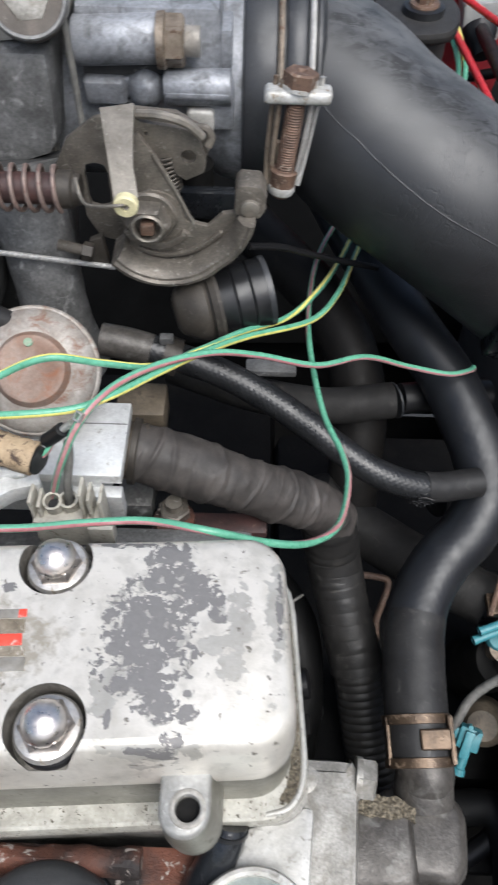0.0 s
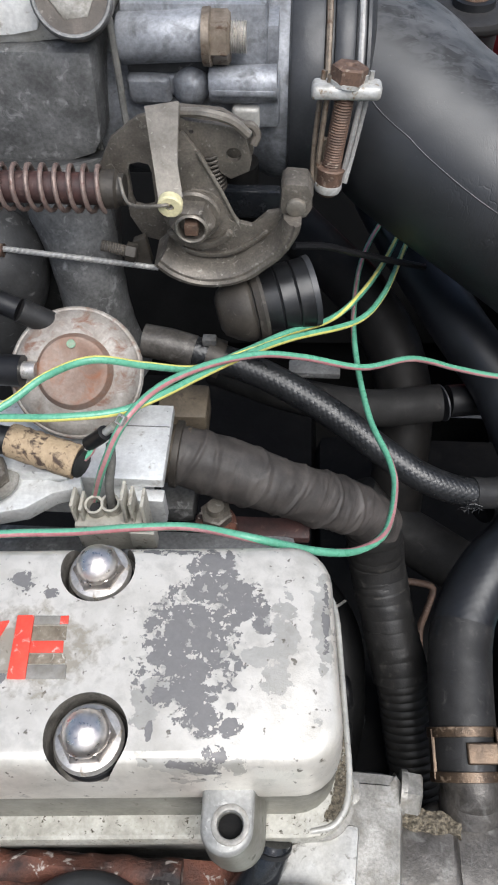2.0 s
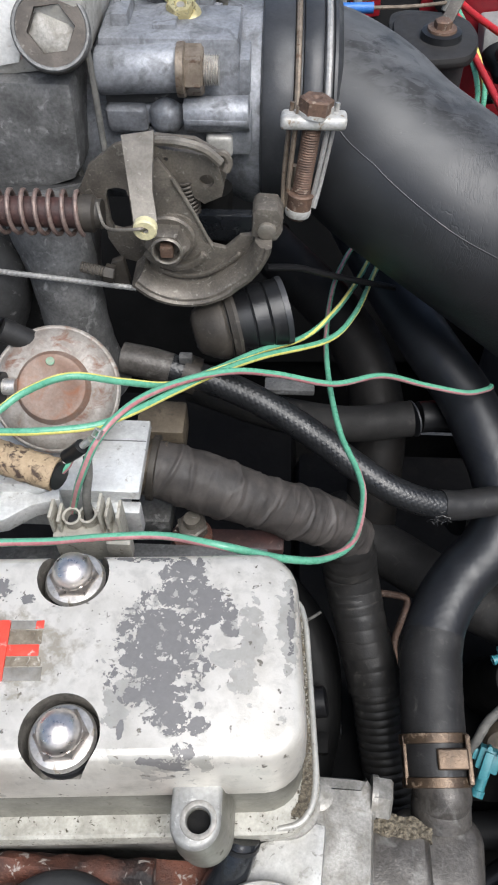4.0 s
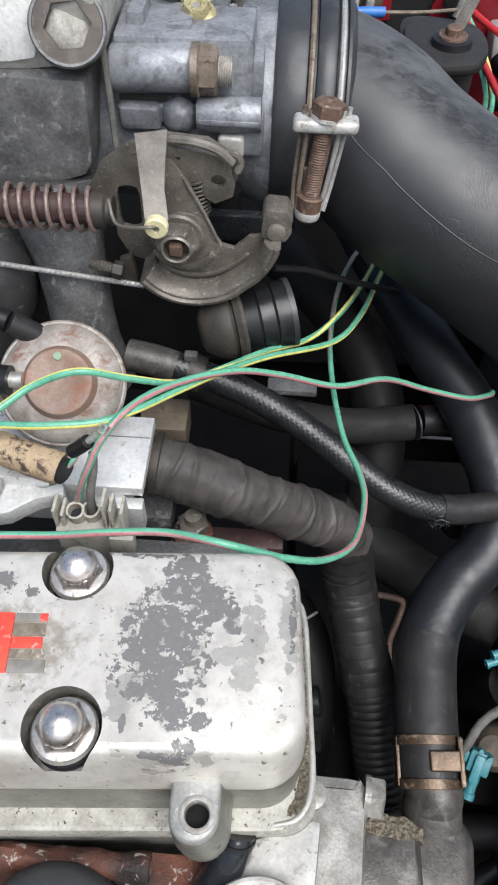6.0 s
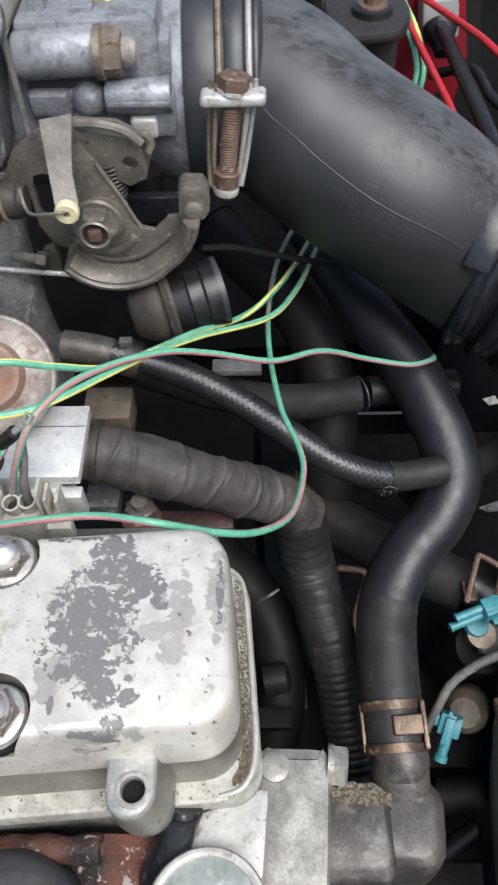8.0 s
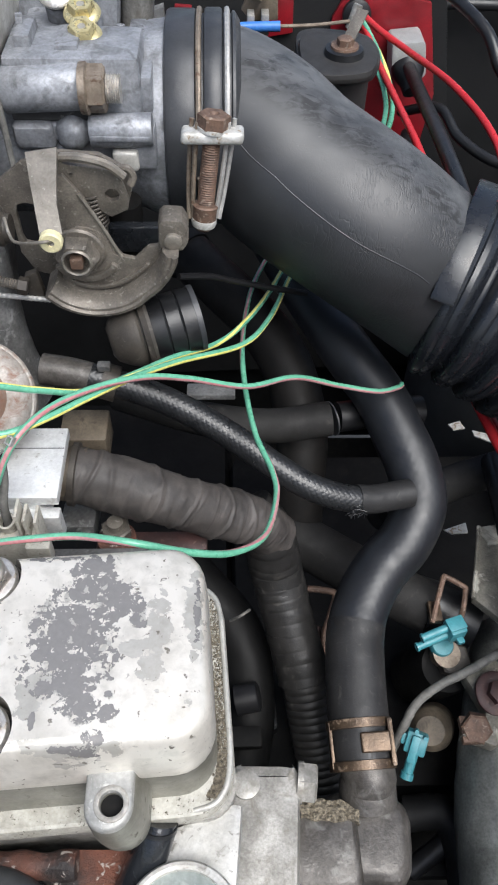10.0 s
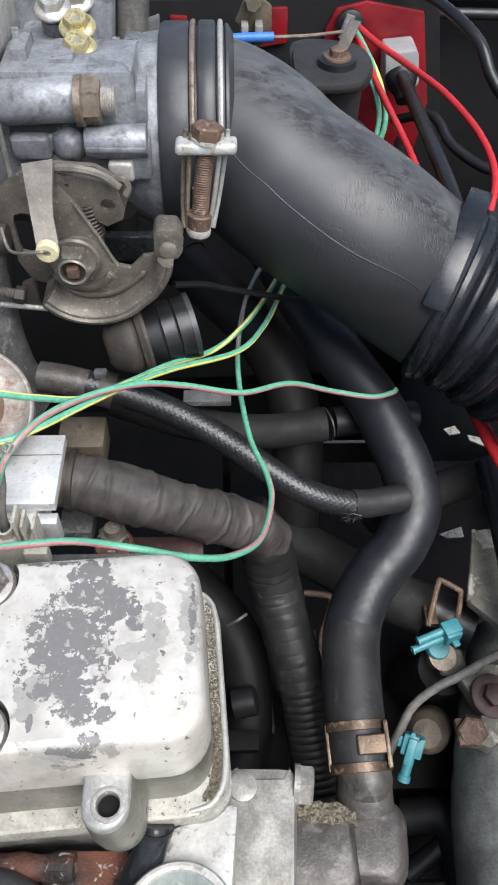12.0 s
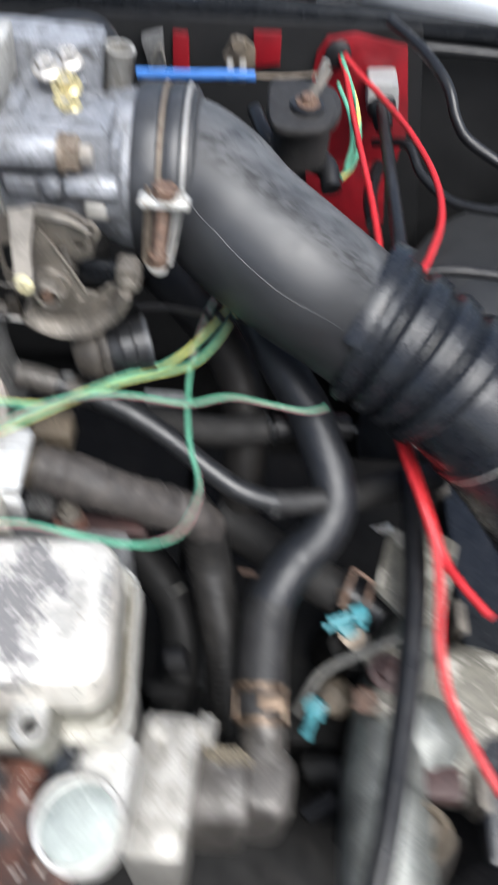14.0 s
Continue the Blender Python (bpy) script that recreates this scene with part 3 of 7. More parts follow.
def lathe(profile, origin, axis, n=32, bm=None, cap=True):
    """Turned part: profile rows of (distance along the axis, radius)."""
    bm = bm or bmesh.new()
    ax = Vector(axis).normalized()
    u = ax.orthogonal().normalized()
    v = ax.cross(u)
    o = Vector(origin)
    rings = []
    for h, r in profile:
        rings.append([bm.verts.new(o + ax * h + (u * math.cos(2 * math.pi * k / n) + v * math.sin(2 * math.pi * k / n)) * max(r, 1e-5)) for k in range(n)])
    for a, b in zip(rings, rings[1:]):
        for k in range(n):
            bm.faces.new((a[k], a[(k + 1) % n], b[(k + 1) % n], b[k]))
    if cap:
        bm.faces.new(rings[0][::-1])
        bm.faces.new(rings[-1])
    return bm


def hexnut(origin, axis, across, height, hole=0.0, bm=None, chamfer=0.12, spin=0.0, n=6):
    bm = bm or bmesh.new()
    ax = Vector(axis).normalized()
    u = ax.orthogonal().normalized()
    v = ax.cross(u)
    o = Vector(origin)
    R = across / math.sqrt(3)
    rows = [(0, R), (height * (1 - chamfer), R), (height, R * 0.86)]
    rings = [[bm.verts.new(o + ax * h + (u * math.cos(spin + 2 * math.pi * k / n) + v * math.sin(spin + 2 * math.pi * k / n)) * r) for k in range(n)] for h, r in rows]
    for a, b in zip(rings, rings[1:]):
        for k in range(n):
            bm.faces.new((a[k], a[(k + 1) % n], b[(k + 1) % n], b[k]))
    bm.faces.new(rings[0][::-1])
    bm.faces.new(rings[-1])
    return bm


def box(lo, hi, bevel=0.001, seg=2, m=None, bm=None):
    tmp = bmesh.new()
    lo, hi = Vector([min(a, b) for a, b in zip(lo, hi)]), Vector([max(a, b) for a, b in zip(lo, hi)])
    bmesh.ops.create_cube(tmp, size=1.0, matrix=Matrix.Translation((lo + hi) / 2) @ Matrix.Diagonal((*(hi - lo), 1)))
    if bevel:
        bmesh.ops.bevel(tmp, geom=list(tmp.edges), offset=bevel, segments=seg, affect="EDGES", profile=0.6)
    if m is not None:
        tmp.transform(m)
    return join(bm, tmp)


def join(bm, tmp):
    if bm is None:
        return tmp
    me = bpy.data.meshes.new("tmp")
    tmp.to_mesh(me)
    tmp.free()
    bm.from_mesh(me)
    bpy.data.meshes.remove(me)
    return bm


def prism(outline, origin, u, v, thick, bevel=0.0006, bm=None, seg=2):
    """Flat plate: 2D outline in the plane of u and v at origin, extruded by thick along u x v."""
    tmp = bmesh.new()
    u, v, o = Vector(u), Vector(v), Vector(origin)
    w = u.cross(v).normalized()
    a = [tmp.verts.new(o + u * x + v * y) for x, y in outline]
    b = [tmp.verts.new(o + u * x + v * y + w * thick) for x, y in outline]
    n = len(a)
    tmp.faces.new(a[::-1])
    tmp.faces.new(b)
    for k in range(n):
        tmp.faces.new((a[k], a[(k + 1) % n], b[(k + 1) % n], b[k]))
    bmesh.ops.recalc_face_normals(tmp, faces=tmp.faces)
    if bevel:
        es = [e for e in tmp.edges if len(e.link_faces) == 2 and e.calc_face_angle(0) > 0.5]
        bmesh.ops.bevel(tmp, geom=es, offset=bevel, segments=seg, affect="EDGES", profile=0.6)
    return join(bm, tmp)


def plate_free(points, thick):
    """Bent or leaning sheet from a 3D outline, thickened."""
    bm = bmesh.new()
    f = bm.faces.new([bm.verts.new(p) for p in points])
    bmesh.ops.triangulate(bm, faces=[f])
    bmesh.ops.solidify(bm, geom=bm.faces[:], thickness=thick)
    return bm


def plate_xz(outline, y0, y1, bevel=0.0006, bm=None):
    """A plate standing across the y axis, outline in (x, z)."""
    return prism(outline, (0, y1, 0), (1, 0, 0), (0, 0, 1), y1 - y0, bevel, bm)


def plate_xy(outline, z0, z1, bevel=0.0006, bm=None):
    return prism(outline, (0, 0, z0), (1, 0, 0), (0, 1, 0), z1 - z0, bevel, bm)


def arc(cx, cy, r, a0, a1, n):
    return [(cx + r * math.cos(radians(a0 + (a1 - a0) * k / n)), cy + r * math.sin(radians(a0 + (a1 - a0) * k / n))) for k in range(n + 1)]


def rounded(x0, x1, y0, y1, r, n=6):
    return arc(x1 - r, y0 + r, r, -90, 0, n) + arc(x1 - r, y1 - r, r, 0, 90, n) + arc(x0 + r, y1 - r, r, 90, 180, n) + arc(x0 + r, y0 + r, r, 180, 270, n)


def soften(outline, rounds=2):
    """Round off the corners of a closed 2D outline."""
    for _ in range(rounds):
        out = []
        for (ax, ay), (bx, by) in zip(outline, outline[1:] + outline[:1]):
            out += [(0.75 * ax + 0.25 * bx, 0.75 * ay + 0.25 * by), (0.25 * ax + 0.75 * bx, 0.25 * ay + 0.75 * by)]
        outline = out
    return outline


def arc_band(c, axis, r0, r1, h0, h1, a0, a1, n=24):
    """Curved bar lying on part of a ring round an axis."""
    ax = Vector(axis).normalized()
    u = ax.cross(Vector((0, 0, 1))).normalized()
    v = u.cross(ax)
    bm = bmesh.new()
    rows = []
    for k in range(n + 1):
        a = radians(a0 + (a1 - a0) * k / n)
        d = u * math.cos(a) + v * math.sin(a)
        rows.append([bm.verts.new(Vector(c) + d * r + ax * h) for r, h in ((r0, h0), (r1, h0), (r1, h1), (r0, h1))])
    for p, q in zip(rows, rows[1:]):
        for i in range(4):
            bm.faces.new((p[i], p[(i + 1) % 4], q[(i + 1) % 4], q[i]))
    bm.faces.new(rows[0][::-1])
    bm.faces.new(rows[-1])
    bmesh.ops.recalc_face_normals(bm, faces=bm.faces[:])
    es = [e for e in bm.edges if e.calc_face_angle(0) > 0.6]
    bmesh.ops.bevel(bm, geom=es, offset=0.0009, segments=2, affect="EDGES", profile=0.6)
    return bm


def loft(rows, bm=None):
    """Stack of rounded rectangles: rows of (z, x0, x1, y0, y1, corner radius)."""
    bm = bm or bmesh.new()
    rings = [[bm.verts.new((x, y, z)) for x, y in rounded(x0, x1, y0, y1, r)] for z, x0, x1, y0, y1, r in rows]
    n = len(rings[0])
    for a, b in zip(rings, rings[1:]):
        for k in range(n):
            bm.faces.new((a[k], a[(k + 1) % n], b[(k + 1) % n], b[k]))
    bm.faces.new(rings[0][::-1])
    bm.faces.new(rings[-1])
    return bm


def cut(bm, cutters):
    """bm minus the cutter meshes."""
    made = []
    for k, b in enumerate([bm] + cutters):
        bmesh.ops.recalc_face_normals(b, faces=b.faces)
        me = bpy.data.meshes.new("cut")
        b.to_mesh(me)
        b.free()
        made.append(new("cut", me))
    for c in made[1:]:
        mod = made[0].modifiers.new("cut", "BOOLEAN")
        mod.operation, mod.object, mod.solver = "DIFFERENCE", c, "EXACT"
    bpy.context.view_layer.update()
    ev = made[0].evaluated_get(bpy.context.evaluated_depsgraph_get())
    out = bmesh.new()
    out.from_mesh(ev.to_mesh())
    ev.to_mesh_clear()
    for o in made:
        me = o.data
        bpy.data.objects.remove(o)
        bpy.data.meshes.remove(me)
    return out


def rough_up(bm, amount, scale, seed=0.0):
    bm.normal_update()
    for v in bm.verts:
        v.co += v.normal * amount * noise.noise(v.co * scale + Vector((seed, seed, seed)))
    return bm


def coil(origin, axis, r, wire, turns, length, n=8, per=14):
    ax = Vector(axis).normalized()
    u = ax.orthogonal().normalized()
    v = ax.cross(u)
    o = Vector(origin)
    pts = []
    for k in range(int(turns * per) + 1):
        a = 2 * math.pi * k / per
        pts.append(o + ax * (length * k / (turns * per)) + (u * math.cos(a) + v * math.sin(a)) * r)
    return tube(pts, wire, n=n, per=1)


def thread(origin, axis, r, length, pitch=0.0009, n=16):
    prof, k = [], 0
    h = 0.0
    while h < length:
        prof += [(h, r * 0.86), (h + pitch * 0.5, r)]
        h += pitch
    return lathe(prof, origin, axis, n)


def wire_line(name, pts, r, jacket, stripe, label, category="wire", group="", first=2, width=4, twist=60.0, per=10, sides=1):
    bm = tube(pts, r, n=12, per=per, stripe=(first, width, sides) if stripe else None, twist=twist)
    return solid(name, bm, [jacket, stripe] if stripe else jacket, pts[0], label, category, group, sharp=60)


# ---- the setting: ground, engine bay panels ----
g = bmesh.new()
bmesh.ops.create_grid(g, x_segments=8, y_segments=8, size=60.0)
solid("ground", g, ASPHALT, (0, 0, 0), "grey asphalt under the car", "ground", kind="structure")


def panel(name, lo, hi, mat, label, bevel=0.004):
    return solid(name, box(lo, hi, bevel), mat, ((lo[0] + hi[0]) / 2, (lo[1] + hi[1]) / 2, lo[2]), label, "panel", kind="structure")


panel("wall_firewall", (-0.75, 0.640, 0.30), (0.62, 0.660, 0.868), PANEL, "black painted firewall behind the engine")
panel("wall_inner_wing", (0.40, -0.45, 0.30), (0.42, 0.638, 0.86), WING, "black inner wing panel beside the engine")
panel("wall_inner_wing_far", (-0.77, -0.45, 0.30), (-0.75, 0.638, 0.86), PANEL, "black inner wing panel past the engine")
panel("wall_radiator_support", (-0.75, -0.45, 0.30), (0.40, -0.43, 0.80), PANEL, "black radiator support panel")
panel("floor_undertray", (-0.75, -0.43, 0.285), (0.40, 0.64, 0.298), OILY_SHADE, "oily black undertray under the engine")

# wing pressing at the corner: domed suspension tower
tower = thing("suspension_tower", (0.345, 0.475, 0.50), "black painted suspension tower in the corner of the bay", "body panel")
part("tower_wall", lathe([(0.0, 0.15), (0.20, 0.135), (0.235, 0.12), (0.247, 0.098)], (0.345, 0.475, 0.50), (-0.1, 0, 1), 40), WING, tower)
part("tower_top", lathe([(0.2465, 0.098), (0.250, 0.09), (0.252, 0.05), (0.256, 0.045), (0.257, 0.02)], (0.345, 0.475, 0.50), (-0.1, 0, 1), 40), WING, tower)

# scuttle: black seal rail, dark red edge and pale strip above the firewall
rail = thing("scuttle_rail", (0.0, 0.63, 0.86), "black rubber bonnet seal on a steel rail along the scuttle", "seal")
part("rail", box((-0.7, 0.628, 0.866), (0.42, 0.648, 0.881), 0.004), GLOSS, rail)
part("seal", tube([(-0.7, 0.622, 0.858), (-0.2, 0.622, 0.860), (0.1, 0.621, 0.861), (0.25, 0.622, 0.859), (0.40, 0.624, 0.852)], 0.0045, n=10), RUBBER, rail)
part("lip", tube([(-0.7, 0.652, 0.884), (0.0, 0.652, 0.886), (0.42, 0.654, 0.882)], 0.005, n=10), GLOSS, rail)
scuttle = thing("scuttle", (-0.3, 0.75, 0.84), "dark red painted scuttle with a row of black vent slots", "body panel")
part("panel", box((-0.7, 0.666, 0.84), (0.10, 0.90, 0.897), 0.006), RED_DUSTY, scuttle)
for k in range(16):
    x = -0.46 + 0.034 * k
    part("slot", box((x, 0.674, 0.895), (x + 0.022, 0.684, 0.8995), 0.001), BLACK, scuttle)
st = [(0.0063, 0.6700, 0.9264), (0.0642, 0.6690, 0.9124), (0.1338, 0.6660, 0.8999), (0.2050, 0.6600, 0.8898), (0.2675, 0.6520, 0.8810), (0.3275, 0.6420, 0.8684)]
solid("wing_edge_strip", tube(st, 0.024, n=28), SHEET, st[0], "smooth silver-grey rounded edge beside the scuttle", "body panel")
# ---- engine: head, block and castings ----
head = thing("cylinder_head", (-0.15, 0.06, 0.60), "dirty cast aluminium cylinder head under the valve cover", "engine")
bm = loft([(0.60, -0.42, 0.010, 0.034, 0.102, 0.006), (0.838, -0.42, 0.010, 0.036, 0.102, 0.006), (0.8395, -0.42, 0.0176, 0.0352, 0.1110, 0.010), (0.8486, -0.42, 0.0176, 0.0350, 0.1110, 0.010)])
bm.transform(Matrix.Translation((0.006, 0.072, 0)) @ Matrix.Rotation(radians(3.6), 4, "Z") @ Matrix.Translation((-0.006, -0.072, 0)))
part("head_casting", bm, CAST_LIGHT, head)
bm = plate_xy([(-0.0050, 0.0335), (0.0003, 0.0341), (0.0182, 0.0406), (0.0214, 0.0405), (0.0192, 0.0175), (0.0166, 0.0074), (-0.0119, 0.0079), (-0.0117, 0.0181), (-0.0046, 0.0259)], 0.800, 0.845, 0.002)
part("end_plate", bm, CAST_PALE, head, "pale flaking end plate of the head")
bm = plate_xy([(0.0165, 0.0743), (0.0201, 0.0754), (0.0451, 0.0749), (0.0477, 0.0708), (0.0446, 0.0288), (0.0419, 0.0051), (0.0116, 0.0056), (0.0146, 0.0550)], 0.62, 0.768, 0.006)
housing = part("housing", bm, CAST_LIGHT, head, "dull cast aluminium housing at the head's end")
bm = hexnut((0.0470, 0.0687, 0.7615), (1, -0.12, 0), 0.0150, 0.0075)
part("bolt", bm, CAST_LIGHT, housing)
bm = lathe([(0, 0.0085), (0.0025, 0.0085)], (0.0461, 0.0687, 0.7615), (1, -0.12, 0), 24)
part("washer", bm, CAST_LIGHT, housing)
bm = lathe([(0, 0.006), (0.002, 0.006), (0.0028, 0.004)], (0.0241, 0.0661, 0.7680), (0, 0, 1), 20)
part("core_plug", bm, CAST_LIGHT, housing)

# exhaust side: rusty shield below the cover's front edge
shield = thing("heat_shield", (-0.1, -0.01, 0.77), "flaking red-brown rusty heat shield over the exhaust manifold", "heat shield")
bm = bmesh.new()
bmesh.ops.create_grid(bm, x_segments=70, y_segments=24, size=0.5, matrix=Matrix.Translation((-0.146, -0.006, 0.835)) @ Matrix.Diagonal((0.30, 0.072, 1, 1)))
for v in bm.verts:
    v.co.z += 0.006 * noise.noise(v.co * 45) + 0.0016 * noise.noise(v.co * 260)
    v.co.z -= 8.0 * max(0.0, 0.0 - v.co.y) ** 2
sol = bmesh.ops.solidify(bm, geom=bm.faces[:], thickness=0.002)
part("sheet", bm, RUST_DARK, shield)
lip = tube([(-0.29, 0.0240, 0.838), (-0.20, 0.0246, 0.839), (-0.10, 0.0250, 0.840), (-0.03, 0.0252, 0.840)], 0.0042, n=14, resample=240, rfun=lambda s, L, a: 1.0 + 0.35 * noise.noise(Vector((s * 130, math.cos(a), math.sin(a)))))
part("upper_lip", lip, RUST_DARK, shield)
# round black canister, breather pipe and round plug at the front edge
CN = (-0.0555, 0.0025, 0.832)
oilcap = thing("oil_filter", CN, "smooth blue-black round canister beside the rusty shield", "oil filter")
part("dome", lathe([(0, 0.0232), (0.010, 0.0232), (0.0140, 0.0222), (0.0165, 0.0195), (0.0178, 0.014), (0.0183, 0.001)], CN, (0.05, -0.05, 1), 48), CUFF, oilcap)
part("rim", lathe([(-0.003, 0.0240), (0.001, 0.0242), (0.002, 0.0236)], CN, (0.05, -0.05, 1), 48), GLOSS, oilcap)
part("lower_can", lathe([(-0.05, 0.0225), (-0.003, 0.0228)], CN, (0.05, -0.05, 1), 40), GLOSS, oilcap)
dip = thing("breather_pipe", (-0.0052, 0.0331, 0.8500), "short black breather pipe below the cover's lug", "pipe")
part("pipe", tube([(-0.0043, 0.0340, 0.8530), (-0.0050, 0.0309, 0.8510), (-0.0073, 0.0262, 0.8460), (-0.0115, 0.0210, 0.8380), (-0.0161, 0.0159, 0.8280)], 0.0056, n=18), GLOSS, dip)
part("pipe_lip", tube([(-0.0045, 0.0334, 0.8530), (-0.0047, 0.0325, 0.8520)], 0.0061, n=18), RUBBER, dip)
CP = (0.0032, 0.0065, 0.846)
fill = thing("core_cap", CP, "round greenish-grey metal plug with a raised rim", "engine part")
part("cap_disc", lathe([(0.002, 0.0150), (0.0026, 0.0120), (0.0030, 0.006), (0.0032, 0.0004)], CP, (0.02, -0.05, 1), 48), PLUG_CAP, fill, "stained greenish disc")
part("cap_rim", lathe([(-0.02, 0.0178), (0.0030, 0.0178), (0.0040, 0.0172), (0.0042, 0.0162), (0.0036, 0.0152), (0.0016, 0.0148)], CP, (0.02, -0.05, 1), 56), CAST_PALE, fill, "pale raised rim")

# lower black mass: block, gearbox, brackets in the dark
block = thing("engine_block", (0.0, 0.12, 0.30), "oily black engine block and gearbox in deep shade", "engine")
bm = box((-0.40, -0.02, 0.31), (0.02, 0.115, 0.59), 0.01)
part("block_casting", bm, OILY_SHADE, block)
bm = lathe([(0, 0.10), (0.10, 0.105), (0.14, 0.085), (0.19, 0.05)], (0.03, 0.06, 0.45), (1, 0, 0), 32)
part("bell_housing", rough_up(bm, 0.004, 30), OILY_SHADE, block)
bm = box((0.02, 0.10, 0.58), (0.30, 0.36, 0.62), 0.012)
part("gearbox_casing", rough_up(bm, 0.004, 40), OILY_SHADE, block)
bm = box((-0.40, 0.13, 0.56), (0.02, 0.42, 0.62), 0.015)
part("rear_casing", rough_up(bm, 0.004, 40), OILY_SHADE, block)
bm = box((-0.36, 0.120, 0.74), (0.002, 0.155, 0.815), 0.006)
part("intake_flange", rough_up(bm, 0.002, 70), CAST_DARK, block)

# ---- valve cover ----
SWING = Matrix.Translation((0.006, 0.072, 0)) @ Matrix.Rotation(radians(3.6), 4, "Z") @ Matrix.Translation((-0.006, -0.072, 0))
cover = thing("valve_cover", (-0.027, 0.072, 0.866), "silver valve cover with flaking paint and red raised letters", "valve cover")
TOPZ = 0.900
X0, X1, Y0, Y1 = -0.40, 0.0118, 0.0395, 0.1025
bm = loft([(z, X0 - 0.006 + 0.2 * max(0.0, z - 0.87), x1, y0, y1, r) for z, x1, y0, y1, r in (
    (0.8520, 0.0126, 0.0403, 0.1060, 0.0125), (0.8560, 0.0125, 0.0403, 0.1060, 0.0125), (0.8590, 0.0119, 0.0411, 0.1054, 0.0122), (0.8640, 0.0117, 0.0414, 0.1052, 0.012), (0.8745, 0.0116, 0.0417, 0.1050, 0.012), (0.8762, 0.0119, 0.0411, 0.1049, 0.012),
    (0.8785, 0.0121, 0.0408, 0.1049, 0.012), (0.8850, 0.0120, 0.0413, 0.1046, 0.012), (0.8910, 0.0117, 0.0420, 0.1043, 0.012), (0.8948, 0.0113, 0.0426, 0.1038, 0.0115), (0.8972, 0.0106, 0.0433, 0.1031, 0.011), (0.8987, 0.0095, 0.0441, 0.1020, 0.010), (0.8996, 0.0080, 0.0451, 0.1006, 0.009), (TOPZ, 0.0060, 0.0466, 0.0985, 0.008))])
N1, N2 = (-0.0558, 0.0924, 0.9000), (-0.0506, 0.0470, 0.9000)
bm.transform(SWING)
cutters = [lathe([(-0.0095, 0.0102), (-0.001, 0.0104), (0.006, 0.0110)], (N1[0], N1[1], TOPZ), (0, 0, 1), 40), lathe([(-0.0095, 0.0099), (-0.001, 0.0103), (0.006, 0.0111)], (N2[0] - 0.0002, N2[1], TOPZ), (0, 0, 1), 40)]
for k in (1, 2, 3):
    cutters.append(lathe([(-0.0095, 0.0098), (-0.001, 0.0101), (0.006, 0.0108)], (N1[0] - 0.105 * k, N1[1], TOPZ), (0, 0, 1), 40))
bm = cut(bm, cutters)
bm.normal_update()
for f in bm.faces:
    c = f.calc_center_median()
    # recess faces carry grime and the shadow round the nut as colour
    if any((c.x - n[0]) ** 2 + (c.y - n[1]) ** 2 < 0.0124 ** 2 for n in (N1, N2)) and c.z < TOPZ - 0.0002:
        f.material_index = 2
    # lower walls: dirt, with the shade under the step painted in
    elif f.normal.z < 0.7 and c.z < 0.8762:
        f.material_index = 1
part("shell", bm, [COVER_PAINT, DIRTY_SHADE_WALL, NUT_GRIME_SHADE], cover, sharp=50)
# flange lip all round
bm = cut(loft([(0.8490, X0 - 0.02, 0.0174, 0.0343, 0.1125, 0.0145), (0.8545, X0 - 0.02, 0.0174, 0.0341, 0.1125, 0.0145), (0.8561, X0 - 0.02, 0.0170, 0.0346, 0.1121, 0.0142), (0.8568, X0 - 0.02, 0.0162, 0.0355, 0.1113, 0.0135)]),
         [loft([(0.840, X0, 0.0105, 0.0430, 0.1035, 0.010), (0.90, X0, 0.0105, 0.0430, 0.1035, 0.010)])])
bm.transform(SWING)
flange = part("flange", bm, GRIMY, cover, "grimy pale flange", sharp=30)
# raised outer lip and crumbs of grime in the groove behind it
bm = tube([(0.0000, 0.1113, 0.8563), (0.0085, 0.1109, 0.8565), (0.0138, 0.1070, 0.8566), (0.0159, 0.1000, 0.8566), (0.0162, 0.085, 0.8566), (0.0162, 0.064, 0.8566), (0.0161, 0.052, 0.8566), (0.0146, 0.0430, 0.8566), (0.0106, 0.0376, 0.8565), (0.0040, 0.0361, 0.8560)], 0.0010, n=10, per=10)
bm.transform(SWING)
part("outer_lip", bm, SILVER, flange)


def crumbs(count, line, spread):
    """Loose angular grains strewn along a line."""
    bm = bmesh.new()
    for k in range(count):
        p = line[int((random.random() ** 0.75) * (len(line) - 1))]
        w = random.choice((0.00012, 0.00018, 0.00022, 0.0003, 0.0004))
        o = p + Vector((random.uniform(-spread, spread), random.uniform(-spread, spread) * 0.5, 0))
        turn = Euler((random.random() * 3, random.random() * 3, random.random() * 3)).to_matrix()
        v = [bm.verts.new(o + turn @ Vector((x * w * random.uniform(0.6, 1.5), y * w, z * w))) for x, y, z in ((1, 0, -0.6), (-0.6, 0.9, -0.6), (-0.6, -0.9, -0.6), (0, 0, 0.9))]
        for f in ((0, 1, 2), (0, 3, 1), (1, 3, 2), (2, 3, 0)):
            bm.faces.new([v[i] for i in f])
    bmesh.ops.recalc_face_normals(bm, faces=bm.faces[:])
    return bm


bm = crumbs(4200, curve_points([(0.0137, 0.106, 0.8569), (0.0138, 0.087, 0.8569), (0.0138, 0.066, 0.8569), (0.0136, 0.051, 0.8569), (0.0122, 0.0435, 0.8569), (0.0095, 0.0392, 0.8569)], 90), 0.0016)
bm.transform(SWING)
tagged(part("grime", bm, GRIME, flange, "crumbly brown grime in the flange groove"), kind="stuff")
# lug with a hole at the front wall
LX, LY = -0.0157, 0.0315
